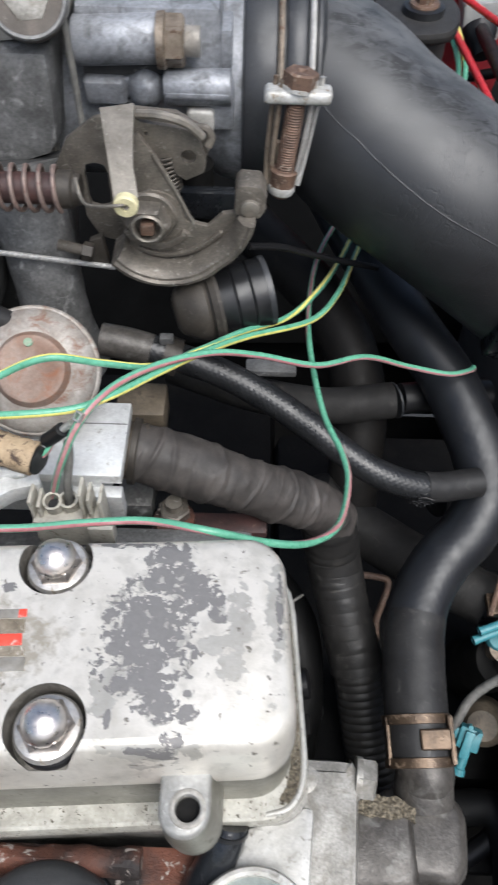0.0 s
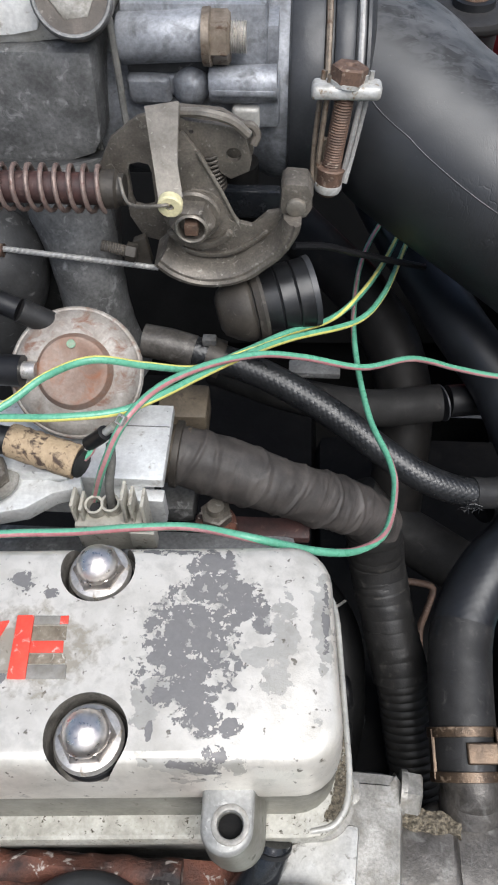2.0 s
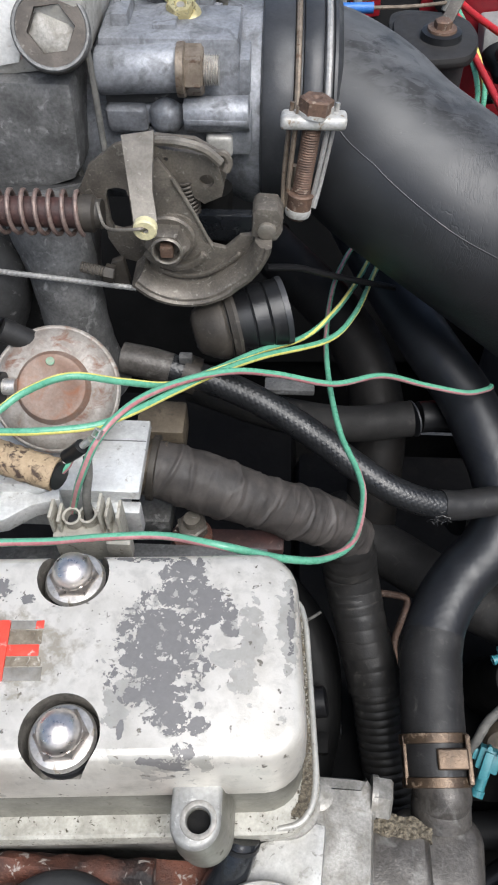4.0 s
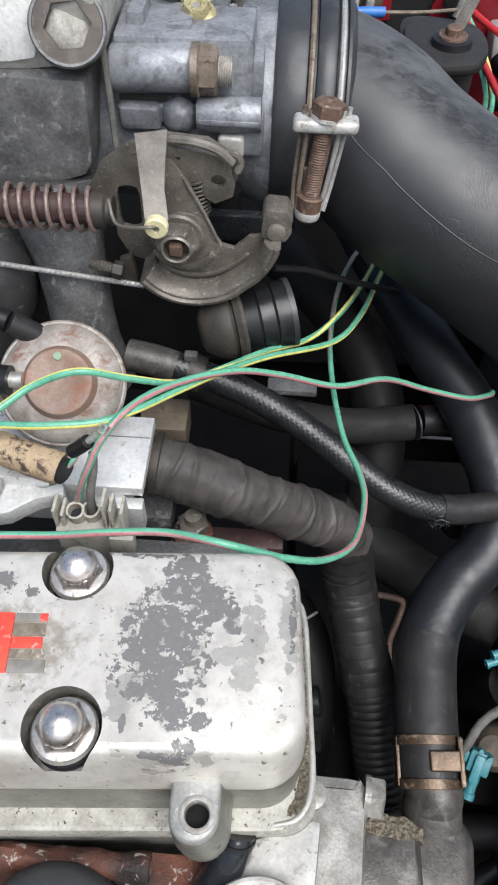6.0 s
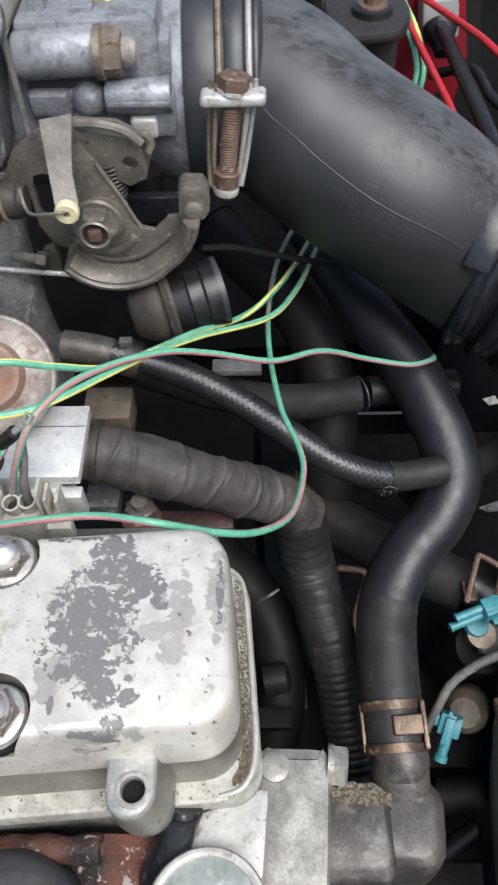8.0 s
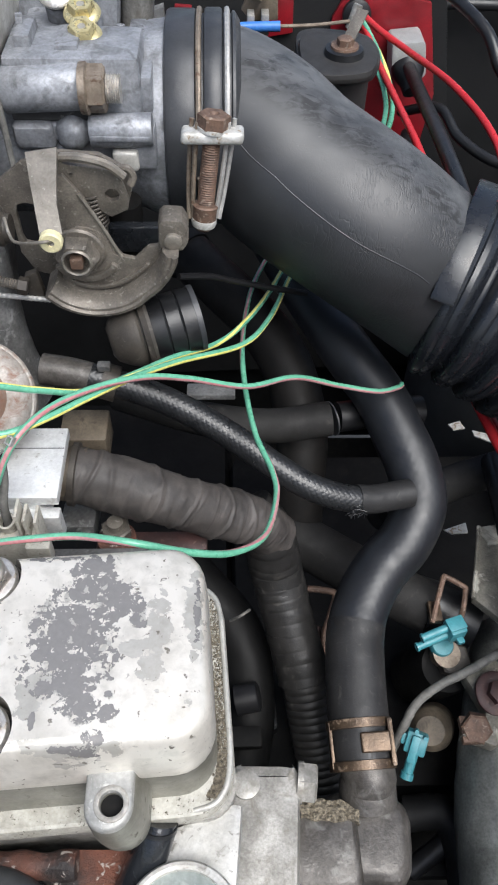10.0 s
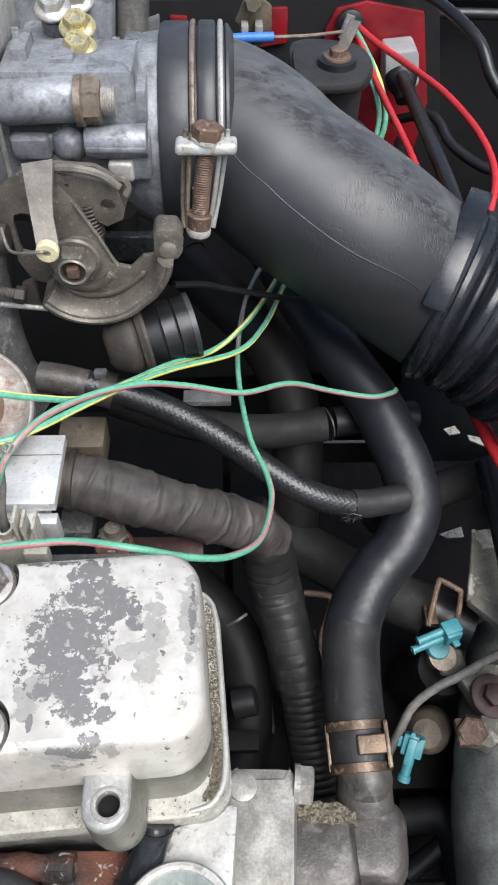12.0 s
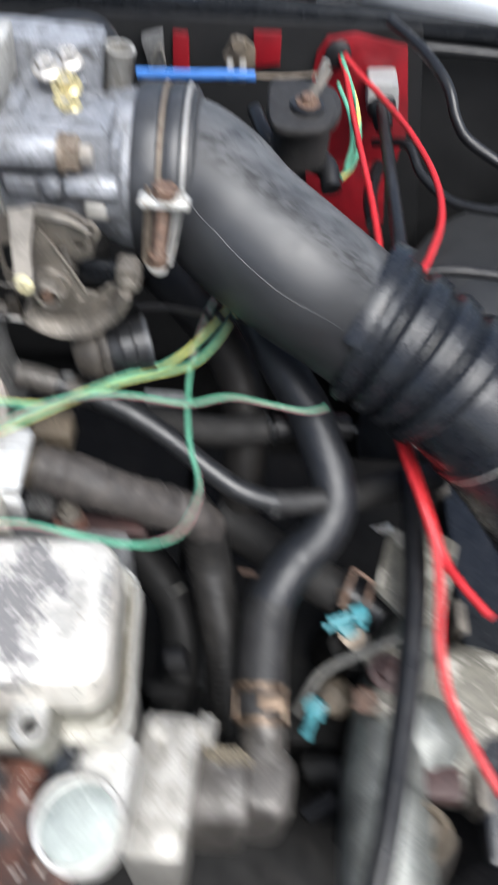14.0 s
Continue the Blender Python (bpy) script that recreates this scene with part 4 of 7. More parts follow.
HXL, HYL = -0.0148, 0.0318


def lug_ring(z, grow, dx, dy):
    h = 0.0067 + grow
    pts = [(LX - h, 0.0425), (LX - h, LY)] + arc(LX, LY, h, 190, 350, 14) + [(LX + h, LY), (LX + h, 0.0425)]
    return [(x + dx, y + dy, z) for x, y in pts]


bm = bmesh.new()
rings = [[bm.verts.new(p) for p in lug_ring(*row)] for row in ((0.8530, -0.0008, 0.0020, 0.0030), (0.8580, 0.0008, 0.0019, 0.0012), (0.8640, 0.0012, 0.0018, 0.0004), (0.8700, 0.0011, 0.0012, 0.0), (0.876, 0.0006, 0.0006, 0.0), (0.8815, 0.0, 0.0, 0.0), (0.8831, -0.0003, 0.0, 0.0), (0.8838, -0.0010, 0.0, 0.0))]
for ra, rb in zip(rings, rings[1:]):
    for k in range(len(ra)):
        bm.faces.new((ra[k], ra[(k + 1) % len(ra)], rb[(k + 1) % len(ra)], rb[k]))
bm.faces.new(rings[0][::-1])
bm.faces.new(rings[-1])
bm = cut(bm, [lathe([(-0.001, 0.0031), (0.0245, 0.0031), (0.0265, 0.0036)], (HXL, HYL, 0.8580), (0, 0, 1), 32)])
bm.normal_update()
# lug below its top takes the dirty paint with shade in its colour
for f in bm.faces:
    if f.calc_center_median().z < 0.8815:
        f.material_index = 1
lug = part("lug", bm, [LUG_TOP, DIRTY_SHADE_WALL], cover, "cast lug with a bolt hole", sharp=50)
part("lug_ring", lathe([(0.0, 0.0033), (0.0003, 0.0034), (0.0005, 0.0040), (0.0003, 0.0047), (0.0, 0.0049)], (HXL, HYL, 0.8837), (0, 0, 1), 36, cap=False), CAST_LIGHT, lug, "bright rim of the bolt hole")
# solid near-black plug standing in for the shadow down the bolt hole
part("bore_shade_plug", lathe([(0.0, 0.00305), (0.0155, 0.00305)], (HXL, HYL, 0.8655), (0, 0, 1), 28), OILY_SHADE, lug)


def crown_nut(c, z):
    n = thing("cover_nut", (c[0], c[1], z), "bright domed nickel nut with a broad washer on the cover", "nut", "cover nuts")
    part("washer", lathe([(0, 0.0086), (0.0008, 0.0089), (0.0022, 0.0082), (0.0027, 0.0066)], (c[0], c[1], z), (0, 0, 1), 48), CHROME_DULL, n)
    b = hexnut((c[0], c[1], z + 0.0024), (0, 0, 1), 0.0126, 0.0036, chamfer=0.6, spin=0.35)
    hexagon = part("hexagon", b, CHROME, n)
    part("dome", lathe([(0, 0.0060)] + [(0.0056 * math.sin(a) + 0.0003, 0.0060 * math.cos(a)) for a in [0.0, 0.2, 0.4, 0.6, 0.8, 1.0, 1.2, 1.4, 1.56]], (c[0], c[1], z + 0.0052), (0, 0, 1), 36), CHROME, hexagon, sharp=60)
    part("seal", lathe([(0, 0.0060), (0, 0.0089), (0.0022, 0.0089), (0.0026, 0.0086), (0.0028, 0.0060)], (c[0], c[1], z - 0.0046), (0, 0, 1), 44), BLACK, n, "black rubber seal")
    return n


nut = crown_nut(N1, 0.8955)
copy_thing(nut, Matrix.Translation((N2[0], N2[1], 0.8955)))

# raised letters V E
letters = thing("cover_lettering", (-0.0666, 0.0679, 0.9000), "worn red block letters V E on the cover", "lettering")
ZL0, ZL1 = 0.8997, 0.9004
part("letter_stroke", plate_xy([(-0.0748, 0.0767), (-0.0703, 0.0770), (-0.0688, 0.0597), (-0.0735, 0.0595)][::-1], ZL0, ZL1 + 0.0003, 0.0002), RED_LETTER, letters, "red stem of the letter E")
part("letter_stroke", plate_xy([(-0.0697, 0.0699), (-0.0610, 0.0704), (-0.0606, 0.0672), (-0.0694, 0.0667)][::-1], ZL0, ZL1, 0.0002), RED_LETTER, letters, "red middle bar of the E")
part("letter_stroke", plate_xy([(-0.0702, 0.0770), (-0.0611, 0.0775), (-0.0609, 0.0749), (-0.0700, 0.0744)][::-1], ZL0, ZL1 - 0.00015, 0.0002), GREY_LETTER, letters, "worn grey top bar of the E")
part("letter_stroke", plate_xy([(-0.0632, 0.0772), (-0.0610, 0.0775), (-0.0608, 0.0751), (-0.0630, 0.0748)][::-1], ZL0, ZL1, 0.0002), RED_LETTER, letters)
part("letter_stroke", plate_xy([(-0.0692, 0.0635), (-0.0589, 0.0641), (-0.0585, 0.0603), (-0.0687, 0.0597)][::-1], ZL0, ZL1 - 0.0002, 0.0002), GREY_LETTER, letters, "worn grey foot of the E")
part("letter_stroke", plate_xy([(-0.0701, 0.0741), (-0.0610, 0.0746), (-0.0605, 0.0707), (-0.0696, 0.0702)][::-1], ZL0, ZL1 - 0.00022, 0.0001), LETTER_DIRT, letters, "brown dirt between the bars")
part("letter_stroke", plate_xy([(-0.0693, 0.0664), (-0.0598, 0.0669), (-0.0594, 0.0644), (-0.0691, 0.0638)][::-1], ZL0, ZL1 - 0.00022, 0.0001), LETTER_DIRT, letters)
part("letter_stroke", plate_xy([(-0.0814, 0.0741), (-0.0767, 0.0752), (-0.0819, 0.0590), (-0.0859, 0.0587)][::-1], ZL0, ZL1 + 0.0003, 0.0002), RED_LETTER, letters, "red arm of the letter V")
part("letter_stroke", plate_xy([(-0.0927, 0.0735), (-0.0889, 0.0737), (-0.0819, 0.0590), (-0.0859, 0.0587)][::-1], ZL0, ZL1 + 0.0001, 0.0002), RED_LETTER, letters, "red arm of the letter V")


# ---- throttle body and manifold ----
YC, ZC, RD = 0.3190, 0.9230, 0.0450
mani = thing("intake_manifold", (-0.12, 0.30, 0.80), "sooty grey cast aluminium intake manifold", "manifold")
bm = plate_xz([(-0.0780, 0.9598), (-0.0784, 0.9467), (-0.0802, 0.9250), (-0.0834, 0.9191), (-0.0955, 0.9150), (-0.1513, 0.9124), (-0.1417, 0.9566), (-0.1086, 0.9600)], 0.262, 0.335, 0.004)
part("plenum_front", rough_up(bm, 0.0008, 120), CAST_DARK, mani)
bm = plate_xz([(-0.0713, 0.9656), (-0.0756, 0.9623), (-0.1086, 0.9579), (-0.1440, 0.9557), (-0.1349, 0.9895), (-0.0684, 0.9923)], 0.268, 0.335, 0.004)
part("plenum_top", rough_up(bm, 0.0006, 140), CAST_PALE, mani)
bm = plate_xz([(-0.0901, 0.9919), (-0.0931, 0.9733), (-0.0968, 0.9651), (-0.1069, 0.9633), (-0.1414, 0.9621), (-0.1322, 0.9902)], 0.2662, 0.2678, 0.0004)
# extra brightness of this face is in its colour
part("bare_face", bm, BARE_LIT, mani, "bare pale aluminium face")
bm = cut(lathe([(-0.004, 0.0138), (0.0045, 0.0138), (0.0060, 0.0132)], (-0.0827, 0.2680, 0.9756), (0.2, -0.84, 0.5), 36), [hexnut(Vector((-0.0827, 0.2680, 0.9756)) + Vector((0.2, -0.84, 0.5)) * 0.0020, (0.2, -0.84, 0.5), 0.0148, 0.02, spin=0.3)])
plug = part("hex_plug", bm, PLUG, mani, "dirty plug with a hexagon socket")
# lighter plate than the plug: the lit bottom of the socket as colour
part("lit_socket_floor", hexnut(Vector((-0.0827, 0.2680, 0.9756)) + Vector((0.2, -0.84, 0.5)) * 0.0016, (0.2, -0.84, 0.5), 0.0138, 0.0010, spin=0.3, chamfer=0.3), CAST_LIGHT, plug)
part("socket_ring", lathe([(0.0056, 0.0118), (0.0064, 0.0124), (0.0064, 0.0132), (0.0054, 0.0138)], (-0.0827, 0.2680, 0.9756), (0.2, -0.84, 0.5), 40, cap=False), CAST_DARK, plug)
bm = tube([(-0.1010, 0.2680, 0.9120), (-0.0975, 0.2600, 0.8930), (-0.0945, 0.2530, 0.8740), (-0.0922, 0.2485, 0.8500), (-0.0895, 0.2460, 0.8150)], [0.021, 0.0165, 0.0150, 0.0152, 0.018], n=44, resample=60)
part("runner", rough_up(bm, 0.0008, 70), CAST_DARK, mani)
bm = tube([(-0.1446, 0.2620, 0.8846), (-0.1306, 0.2500, 0.8761), (-0.1377, 0.2450, 0.8529), (-0.1486, 0.2400, 0.8268)], 0.020, n=44, resample=60)
part("runner", rough_up(bm, 0.0008, 70, 3.0), SOOT_AND_SHADE, mani)
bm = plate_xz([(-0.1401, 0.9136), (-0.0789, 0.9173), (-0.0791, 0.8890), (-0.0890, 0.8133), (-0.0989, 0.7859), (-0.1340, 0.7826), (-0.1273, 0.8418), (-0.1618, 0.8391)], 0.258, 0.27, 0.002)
part("web", rough_up(bm, 0.0008, 150, 5.0), SOOT_AND_SHADE, mani)

thr = thing("carburettor", (-0.05, 0.32, 0.87), "blue-grey cast aluminium throttle body with bosses", "carburettor")
XL, XR = -0.0850, -0.0080
bm = lathe([(XL, 0.040), (XL + 0.002, 0.041), (-0.058, 0.0405), (-0.050, 0.0385), (-0.022, 0.0385), (-0.016, 0.0415), (-0.0085, 0.0425), (-0.0060, 0.0415), (0.006, 0.040)], (0, YC, ZC), (1, 0, 0), 56)
part("barrel", rough_up(bm, 0.0004, 160), CAST, thr)
bm = box((XL - 0.0022, 0.2755, 0.885), (XL, 0.36, 0.968), 0.001)
part("gasket", bm, CABLE, thr, "thin grey gasket edge")
bm = box((XL - 0.010, 0.2785, 0.885), (XL - 0.0024, 0.36, 0.966), 0.002)
part("mount_flange", bm, CAST, thr)


def rod_x(px0, px1, r):
    return lathe([(0, r * 0.94), (0.0008, r), ((Vector(px1) - Vector(px0)).length - 0.0008, r), ((Vector(px1) - Vector(px0)).length, r * 0.94)], px0, Vector(px1) - Vector(px0), 28)


A0, A1 = (-0.0705, 0.2780, 0.9571), (-0.0383, 0.2780, 0.9587)
part("boss", rod_x(A0, A1, 0.0088), CAST, thr)
A2, A3 = (-0.0703, 0.2740, 0.9406), (-0.0124, 0.2740, 0.9432)
part("lug", rough_up(box((-0.0700, 0.2725, 0.9342), (-0.0530, 0.2900, 0.9452), 0.0034, 3), 0.0007, 240), CAST, thr)
part("boss", rough_up(lathe([(-0.0078 * math.cos(a), 0.0078 * math.sin(a)) for a in [0.02 + 0.2 * k for k in range(16)]], (-0.0455, 0.2785, 0.9400), (0, -1, 0.25), 28), 0.0008, 240), CAST, thr)
part("boss", rod_x((-0.0378, 0.2740, 0.9420), A3, 0.0066), CAST, thr)
part("lug_web", rough_up(box((-0.0690, 0.2756, 0.9362), (-0.0300, 0.2900, 0.9446), 0.0024, 3), 0.0006, 240), CAST, thr)
part("boss_rib", box((-0.0372, 0.2668, 0.9412), (-0.0130, 0.2690, 0.9436), 0.0009), CAST, thr)
part("casting_stub", rough_up(box((-0.0300, 0.2690, 0.9262), (-0.0190, 0.2860, 0.9358), 0.0022, 3), 0.0005, 260), CAST_PALE, thr, "corroded pale casting stub")
A6, A7 = (-0.0275, 0.2720, 0.9320), (-0.0115, 0.2720, 0.9329)
part("boss", box((A6[0], 0.272, A6[2] - 0.006), (A7[0], 0.300, A7[2] + 0.010), 0.002), CAST, thr)
part("body_block", box((A2[0], 0.279, A2[2] - 0.02), (A3[0] - 0.004, 0.31, A0[2] + 0.012), 0.003), CAST, thr)
# added dark box that paints the shade in the gap between bosses
part("boss_gap_shade", box((A2[0] + 0.001, 0.2765, A2[2] + 0.0045), (A1[0] + 0.004, 0.282, A0[2] - 0.0055), 0.001), SOOT_AND_SHADE, thr)
part("upper_block", box((A0[0] + 0.002, 0.287, A0[2]), (-0.036, 0.345, A0[2] + 0.0085), 0.003), CAST, thr)
part("union_flange", lathe([(-0.0015, 0.0096), (0.0012, 0.0098), (0.0018, 0.0090)], (-0.0381, 0.2760, 0.9588), (1, 0, 0), 30), BRONZE, thr)
bm = hexnut((-0.0381, 0.2760, 0.9588), (1, 0, 0), 0.0158, 0.0085, spin=0.5)
union = part("union_nut", bm, BRONZE, thr, "tarnished brass union nut")
part("union_thread", thread((-0.0298, 0.2760, 0.9588), (1, 0, 0), 0.0056, 0.0058), CHROME_DULL, union)
B0, B1 = (-0.0236, 0.3220, 0.9617), (-0.0165, 0.3150, 0.9539)
part("pad", box((B0[0], 0.312, B1[2]), (B1[0], 0.330, B0[2] + 0.002), 0.0012), CAST, thr)
for q in ((-0.0275, 0.3243, 0.9625), (-0.0268, 0.3168, 0.9627), (-0.0272, 0.3065, 0.9608)):
    part("cast_mark", lathe([(-0.001, 0.0018), (0.0006, 0.0018), (0.0007, 0.0011), (0.0001, 0.0009)], q, (0, q[1] - YC, q[2] - ZC), 18), CAST, thr)
part("pad_mark", lathe([(-0.001, 0.0021), (0.0006, 0.0021), (0.0007, 0.0014), (0.0001, 0.0012)], (-0.0185, 0.3195, B0[2] + 0.002), (0, -0.05, 1), 20), CAST, thr)
for k in range(9):
    q = Vector((-0.0642, 0.3000, 0.9761)).lerp(Vector((-0.0647, 0.2960, 0.9653)), k / 8)
    part("embossed_bar", box((q[0] - 0.0014, q[1] - 0.0010, q[2] - 0.0010), (q[0] + 0.0014, q[1] + 0.0006, q[2] + 0.0010), 0.0003), CAST, thr)
for q, d in zip([(-0.0399, 0.3000, 0.9687), (-0.0412, 0.3120, 0.9724), (-0.0518, 0.3200, 0.9765), (-0.0440, 0.3350, 0.9740)], (0.0, 0.004, 0.0, 0.003)):
    metal = GOLD if q[1] < 0.315 else CHROME_DULL
    bs = thing("brass_screw" if metal is GOLD else "zinc_screw", q, "bright yellow passivated hexagon screw on the throttle body" if metal is GOLD else "dull white zinc hexagon screw on the throttle body", "screw", "screws on the throttle body")
    part("flange", lathe([(-0.0012, 0.0072), (0.0002, 0.0078), (0.0012, 0.0073), (0.0020, 0.0059)], q, (0, -0.35, 1), 28), metal, bs)
    part("hexagon", cut(hexnut(q, (0, -0.35, 1), 0.0098, 0.0054, spin=0.4, chamfer=0.3), [lathe([(0.0040, 0.0012), (0.0053, 0.0024), (0.008, 0.003)], q, Vector((0, -0.35, 1)), 16)]), metal, bs)
    part("thread_end", lathe([(0.0036, 0.0018), (0.0046, 0.0016)], q, (0, -0.35, 1), 14), CAST_LIGHT, bs)
    part("stem", lathe([(-0.02, 0.006), (-0.0032, 0.006)], q, (0, -0.35, 1), 12), CAST, bs)
V0, V1 = (-0.0232, 0.3520, 0.9534), (-0.0210, 0.3520, 0.9708)
vp = thing("vacuum_pipe", V0, "pale grey open ended vacuum pipe behind the throttle body", "pipe")
part("pipe", cut(lathe([(-0.02, 0.0075), ((Vector(V1) - Vector(V0)).length - 0.001, 0.0075), ((Vector(V1) - Vector(V0)).length, 0.0082), ((Vector(V1) - Vector(V0)).length + 0.003, 0.0082)], V0, Vector(V1) - Vector(V0), 28),
                 [lathe([(0.004, 0.0058), (0.06, 0.0058)], V0, Vector(V1) - Vector(V0), 24)]), CAST_LIGHT, vp)
eb = [(-0.0792, 0.3700, 0.9599), (-0.0567, 0.3720, 0.9674), (-0.0388, 0.3750, 0.9666), (-0.0324, 0.3750, 0.9544), (-0.0331, 0.3720, 0.9344)]
solid("coolant_elbow_hose", tube(eb, 0.0105, n=18), RUBBER, eb[0], "grey dusty rubber elbow hose behind the throttle body", "hose")
bm = plate_xz([(-0.1189, 0.9806), (-0.0708, 0.9822), (-0.0275, 0.9808), (-0.0326, 0.9347), (-0.1335, 0.9312)], 0.335, 0.36, 0.003)
part("rear_block", bm, CAST, thr)

gl = [(-0.0722, 0.2720, 0.9678), (-0.0712, 0.2690, 0.9545), (-0.0709, 0.2680, 0.9415), (-0.0704, 0.2660, 0.9302)]
part("gasket_edge", tube(gl, 0.0013, n=8), CABLE, thr, "thin grey gasket edge")
for lo, hi in (((-0.0658, 0.2880, 0.9737), (-0.0590, 0.2880, 0.9629)), ((-0.0499, 0.2860, 0.9709), (-0.0405, 0.2860, 0.9638)), ((-0.0217, 0.2830, 0.9599), (-0.0124, 0.2830, 0.9436)), ((-0.0606, 0.2760, 0.9348), (-0.0465, 0.2760, 0.9311)), ((-0.0374, 0.2740, 0.9475), (-0.0340, 0.2740, 0.9373)), ((-0.0671, 0.2790, 0.9497), (-0.0507, 0.2790, 0.9446))):
    part("rib", rough_up(box(lo, Vector(hi) + Vector((0, 0.02, 0)), 0.0015), 0.0003, 300), CAST, thr)

# ---- throttle linkage ----
lk = thing("throttle_linkage", (-0.042, 0.236, 0.86), "dusty zinc plated throttle quadrant with levers", "linkage")
HX, HZ = (-0.0403, 0.9132)
outline = [(-0.0791, 0.9239), (-0.0725, 0.9365), (-0.0616, 0.9448), (-0.0460, 0.9493), (-0.0311, 0.9481), (-0.0219, 0.9425), (-0.0199, 0.9331), (-0.0227, 0.9235), (-0.0316, 0.9224), (-0.0319, 0.9110), (-0.0376, 0.8951), (-0.0500, 0.8882), (-0.0655, 0.8931), (-0.0699, 0.9030), (-0.0699, 0.9167)]
bm = plate_xz(outline, 0.246, 0.2485, 0.0006)
SX, SZ = (-0.0632, 0.9171)
bm = cut(bm, [box((SX - 0.0045, 0.23, SZ - 0.010), (SX + 0.0045, 0.26, SZ + 0.010), 0.004)])
part("back_plate", bm, LEVER, lk)
bm = plate_xz([(-0.0451, 0.9508), (-0.0430, 0.9488), (-0.0297, 0.9472), (-0.0244, 0.9461), (-0.0222, 0.9420), (-0.0203, 0.9336), (-0.0211, 0.9294), (-0.0280, 0.9261), (-0.0316, 0.9284), (-0.0330, 0.9317), (-0.0353, 0.9349), (-0.0381, 0.9347), (-0.0396, 0.9285), (-0.0389, 0.9241), (-0.0343, 0.9160), (-0.0299, 0.9051), (-0.0282, 0.9020), (-0.0387, 0.9003), (-0.0516, 0.8967), (-0.0546, 0.9079), (-0.0511, 0.9197), (-0.0470, 0.9413)], 0.2378, 0.2402, 0.0006)
q = (-0.0267, 0.9361)
q2 = (-0.0412, 0.9447)
bm = cut(bm, [lathe([(-0.01, 0.0028), (0.01, 0.0028)], (q[0], 0.239, q[1]), (0, 1, 0), 24), lathe([(-0.01, 0.0009), (0.01, 0.0009)], (q2[0], 0.239, q2[1]), (0, 1, 0), 12)])
part("upper_lever", rough_up(bm, 0.0002, 300), LEVER, lk)
part("upper_hook", tube([(-0.0245, 0.2430, 0.9442), (-0.0204, 0.2430, 0.9442), (-0.0187, 0.2430, 0.9408), (-0.0198, 0.2420, 0.9376)], 0.0016, n=8), LEVER, lk)
bm = tube([(-0.0440, 0.2390, 0.9512), (-0.0354, 0.2360, 0.9526), (-0.0267, 0.2350, 0.9506), (-0.0211, 0.2360, 0.9450)], 0.0017, n=8)
part("rolled_edge", bm, LEVER_LIGHT, lk)
# quadrant with cable groove
def cam_arc(inset, a0, a1, n):
    """Outline of the eccentric quadrant, drawn in from its edge."""
    out = []
    for i in range(n + 1):
        a = a0 + (a1 - a0) * i / n
        r = float(np.interp(a, (-132, -77, -33, 4), (0.0248, 0.0280, 0.0314, 0.0388))) - inset
        out.append((HX + r * math.cos(radians(a)), HZ + r * math.sin(radians(a))))
    return out


bm = plate_xz(cam_arc(0.005, -124, 4, 18) + [(HX + 0.026, HZ + 0.001), (HX + 0.020, HZ - 0.005), (HX + 0.012, HZ - 0.003)] + arc(HX, HZ, 0.0105, 0, 190, 10), 0.2345, 0.2370, 0.0005)
part("web_plate", bm, LEVER, lk)
section = ((0.0, 0.2405), (0.0, 0.2252), (0.0007, 0.2239), (0.0022, 0.2235), (0.0029, 0.2247), (0.0040, 0.2248), (0.0049, 0.2258), (0.0066, 0.2290), (0.0066, 0.2405))
bm = bmesh.new()
rails = [[bm.verts.new((x, y, z)) for x, z in cam_arc(inset, -136, 5, 30)] for inset, y in section]
for k in range(len(rails)):
    r0, r1 = rails[k], rails[(k + 1) % len(rails)]
    for i in range(30):
        bm.faces.new((r0[i], r0[i + 1], r1[i + 1], r1[i]))
for i in (0, 30):
    bm.faces.new([r[i] for r in rails])
bmesh.ops.recalc_face_normals(bm, faces=bm.faces[:])
part("rim", rough_up(bm, 0.0002, 500), LEVER, lk)
bm = plate_xz(cam_arc(0.0084, -116, -14, 14) + cam_arc(0.0100, -14, -116, 14), 0.2328, 0.2347, 0.0003)
part("inner_ridge", bm, LEVER, lk)
bm = plate_xz(arc(HX, HZ, 0.0150, -150, -30, 20) + arc(HX, HZ, 0.0120, -30, -150, 14), 0.2322, 0.2347, 0.0008)
part("hub_plate", bm, LEVER, lk)
q = (-0.0039, 0.2320, 0.9196)
bm = plate_xz([(q[0] - 0.0060, q[2] - 0.0032), (q[0] - 0.0056, q[2] + 0.0076), (q[0] - 0.0036, q[2] + 0.0092), (q[0] + 0.0040, q[2] + 0.0088), (q[0] + 0.0064, q[2] + 0.0040), (q[0] + 0.0050, q[2] + 0.0012), (q[0] + 0.0062, q[2] - 0.0012), (q[0] + 0.0040, q[2] - 0.0052), (q[0] - 0.0024, q[2] - 0.0060)], 0.2315, 0.2430, 0.0014)
holder = part("cable_barrel_holder", bm, LEVER, lk)
part("barrel_pin", lathe([(0, 0.0036), (0.0014, 0.0036), (0.0018, 0.0030)], (q[0], 0.2315, q[2]), (0, -1, 0), 24), LEVER_LIGHT, holder)
# shaft, nut and bolt end
NX, NZ = HX - 0.0020, HZ + 0.0002
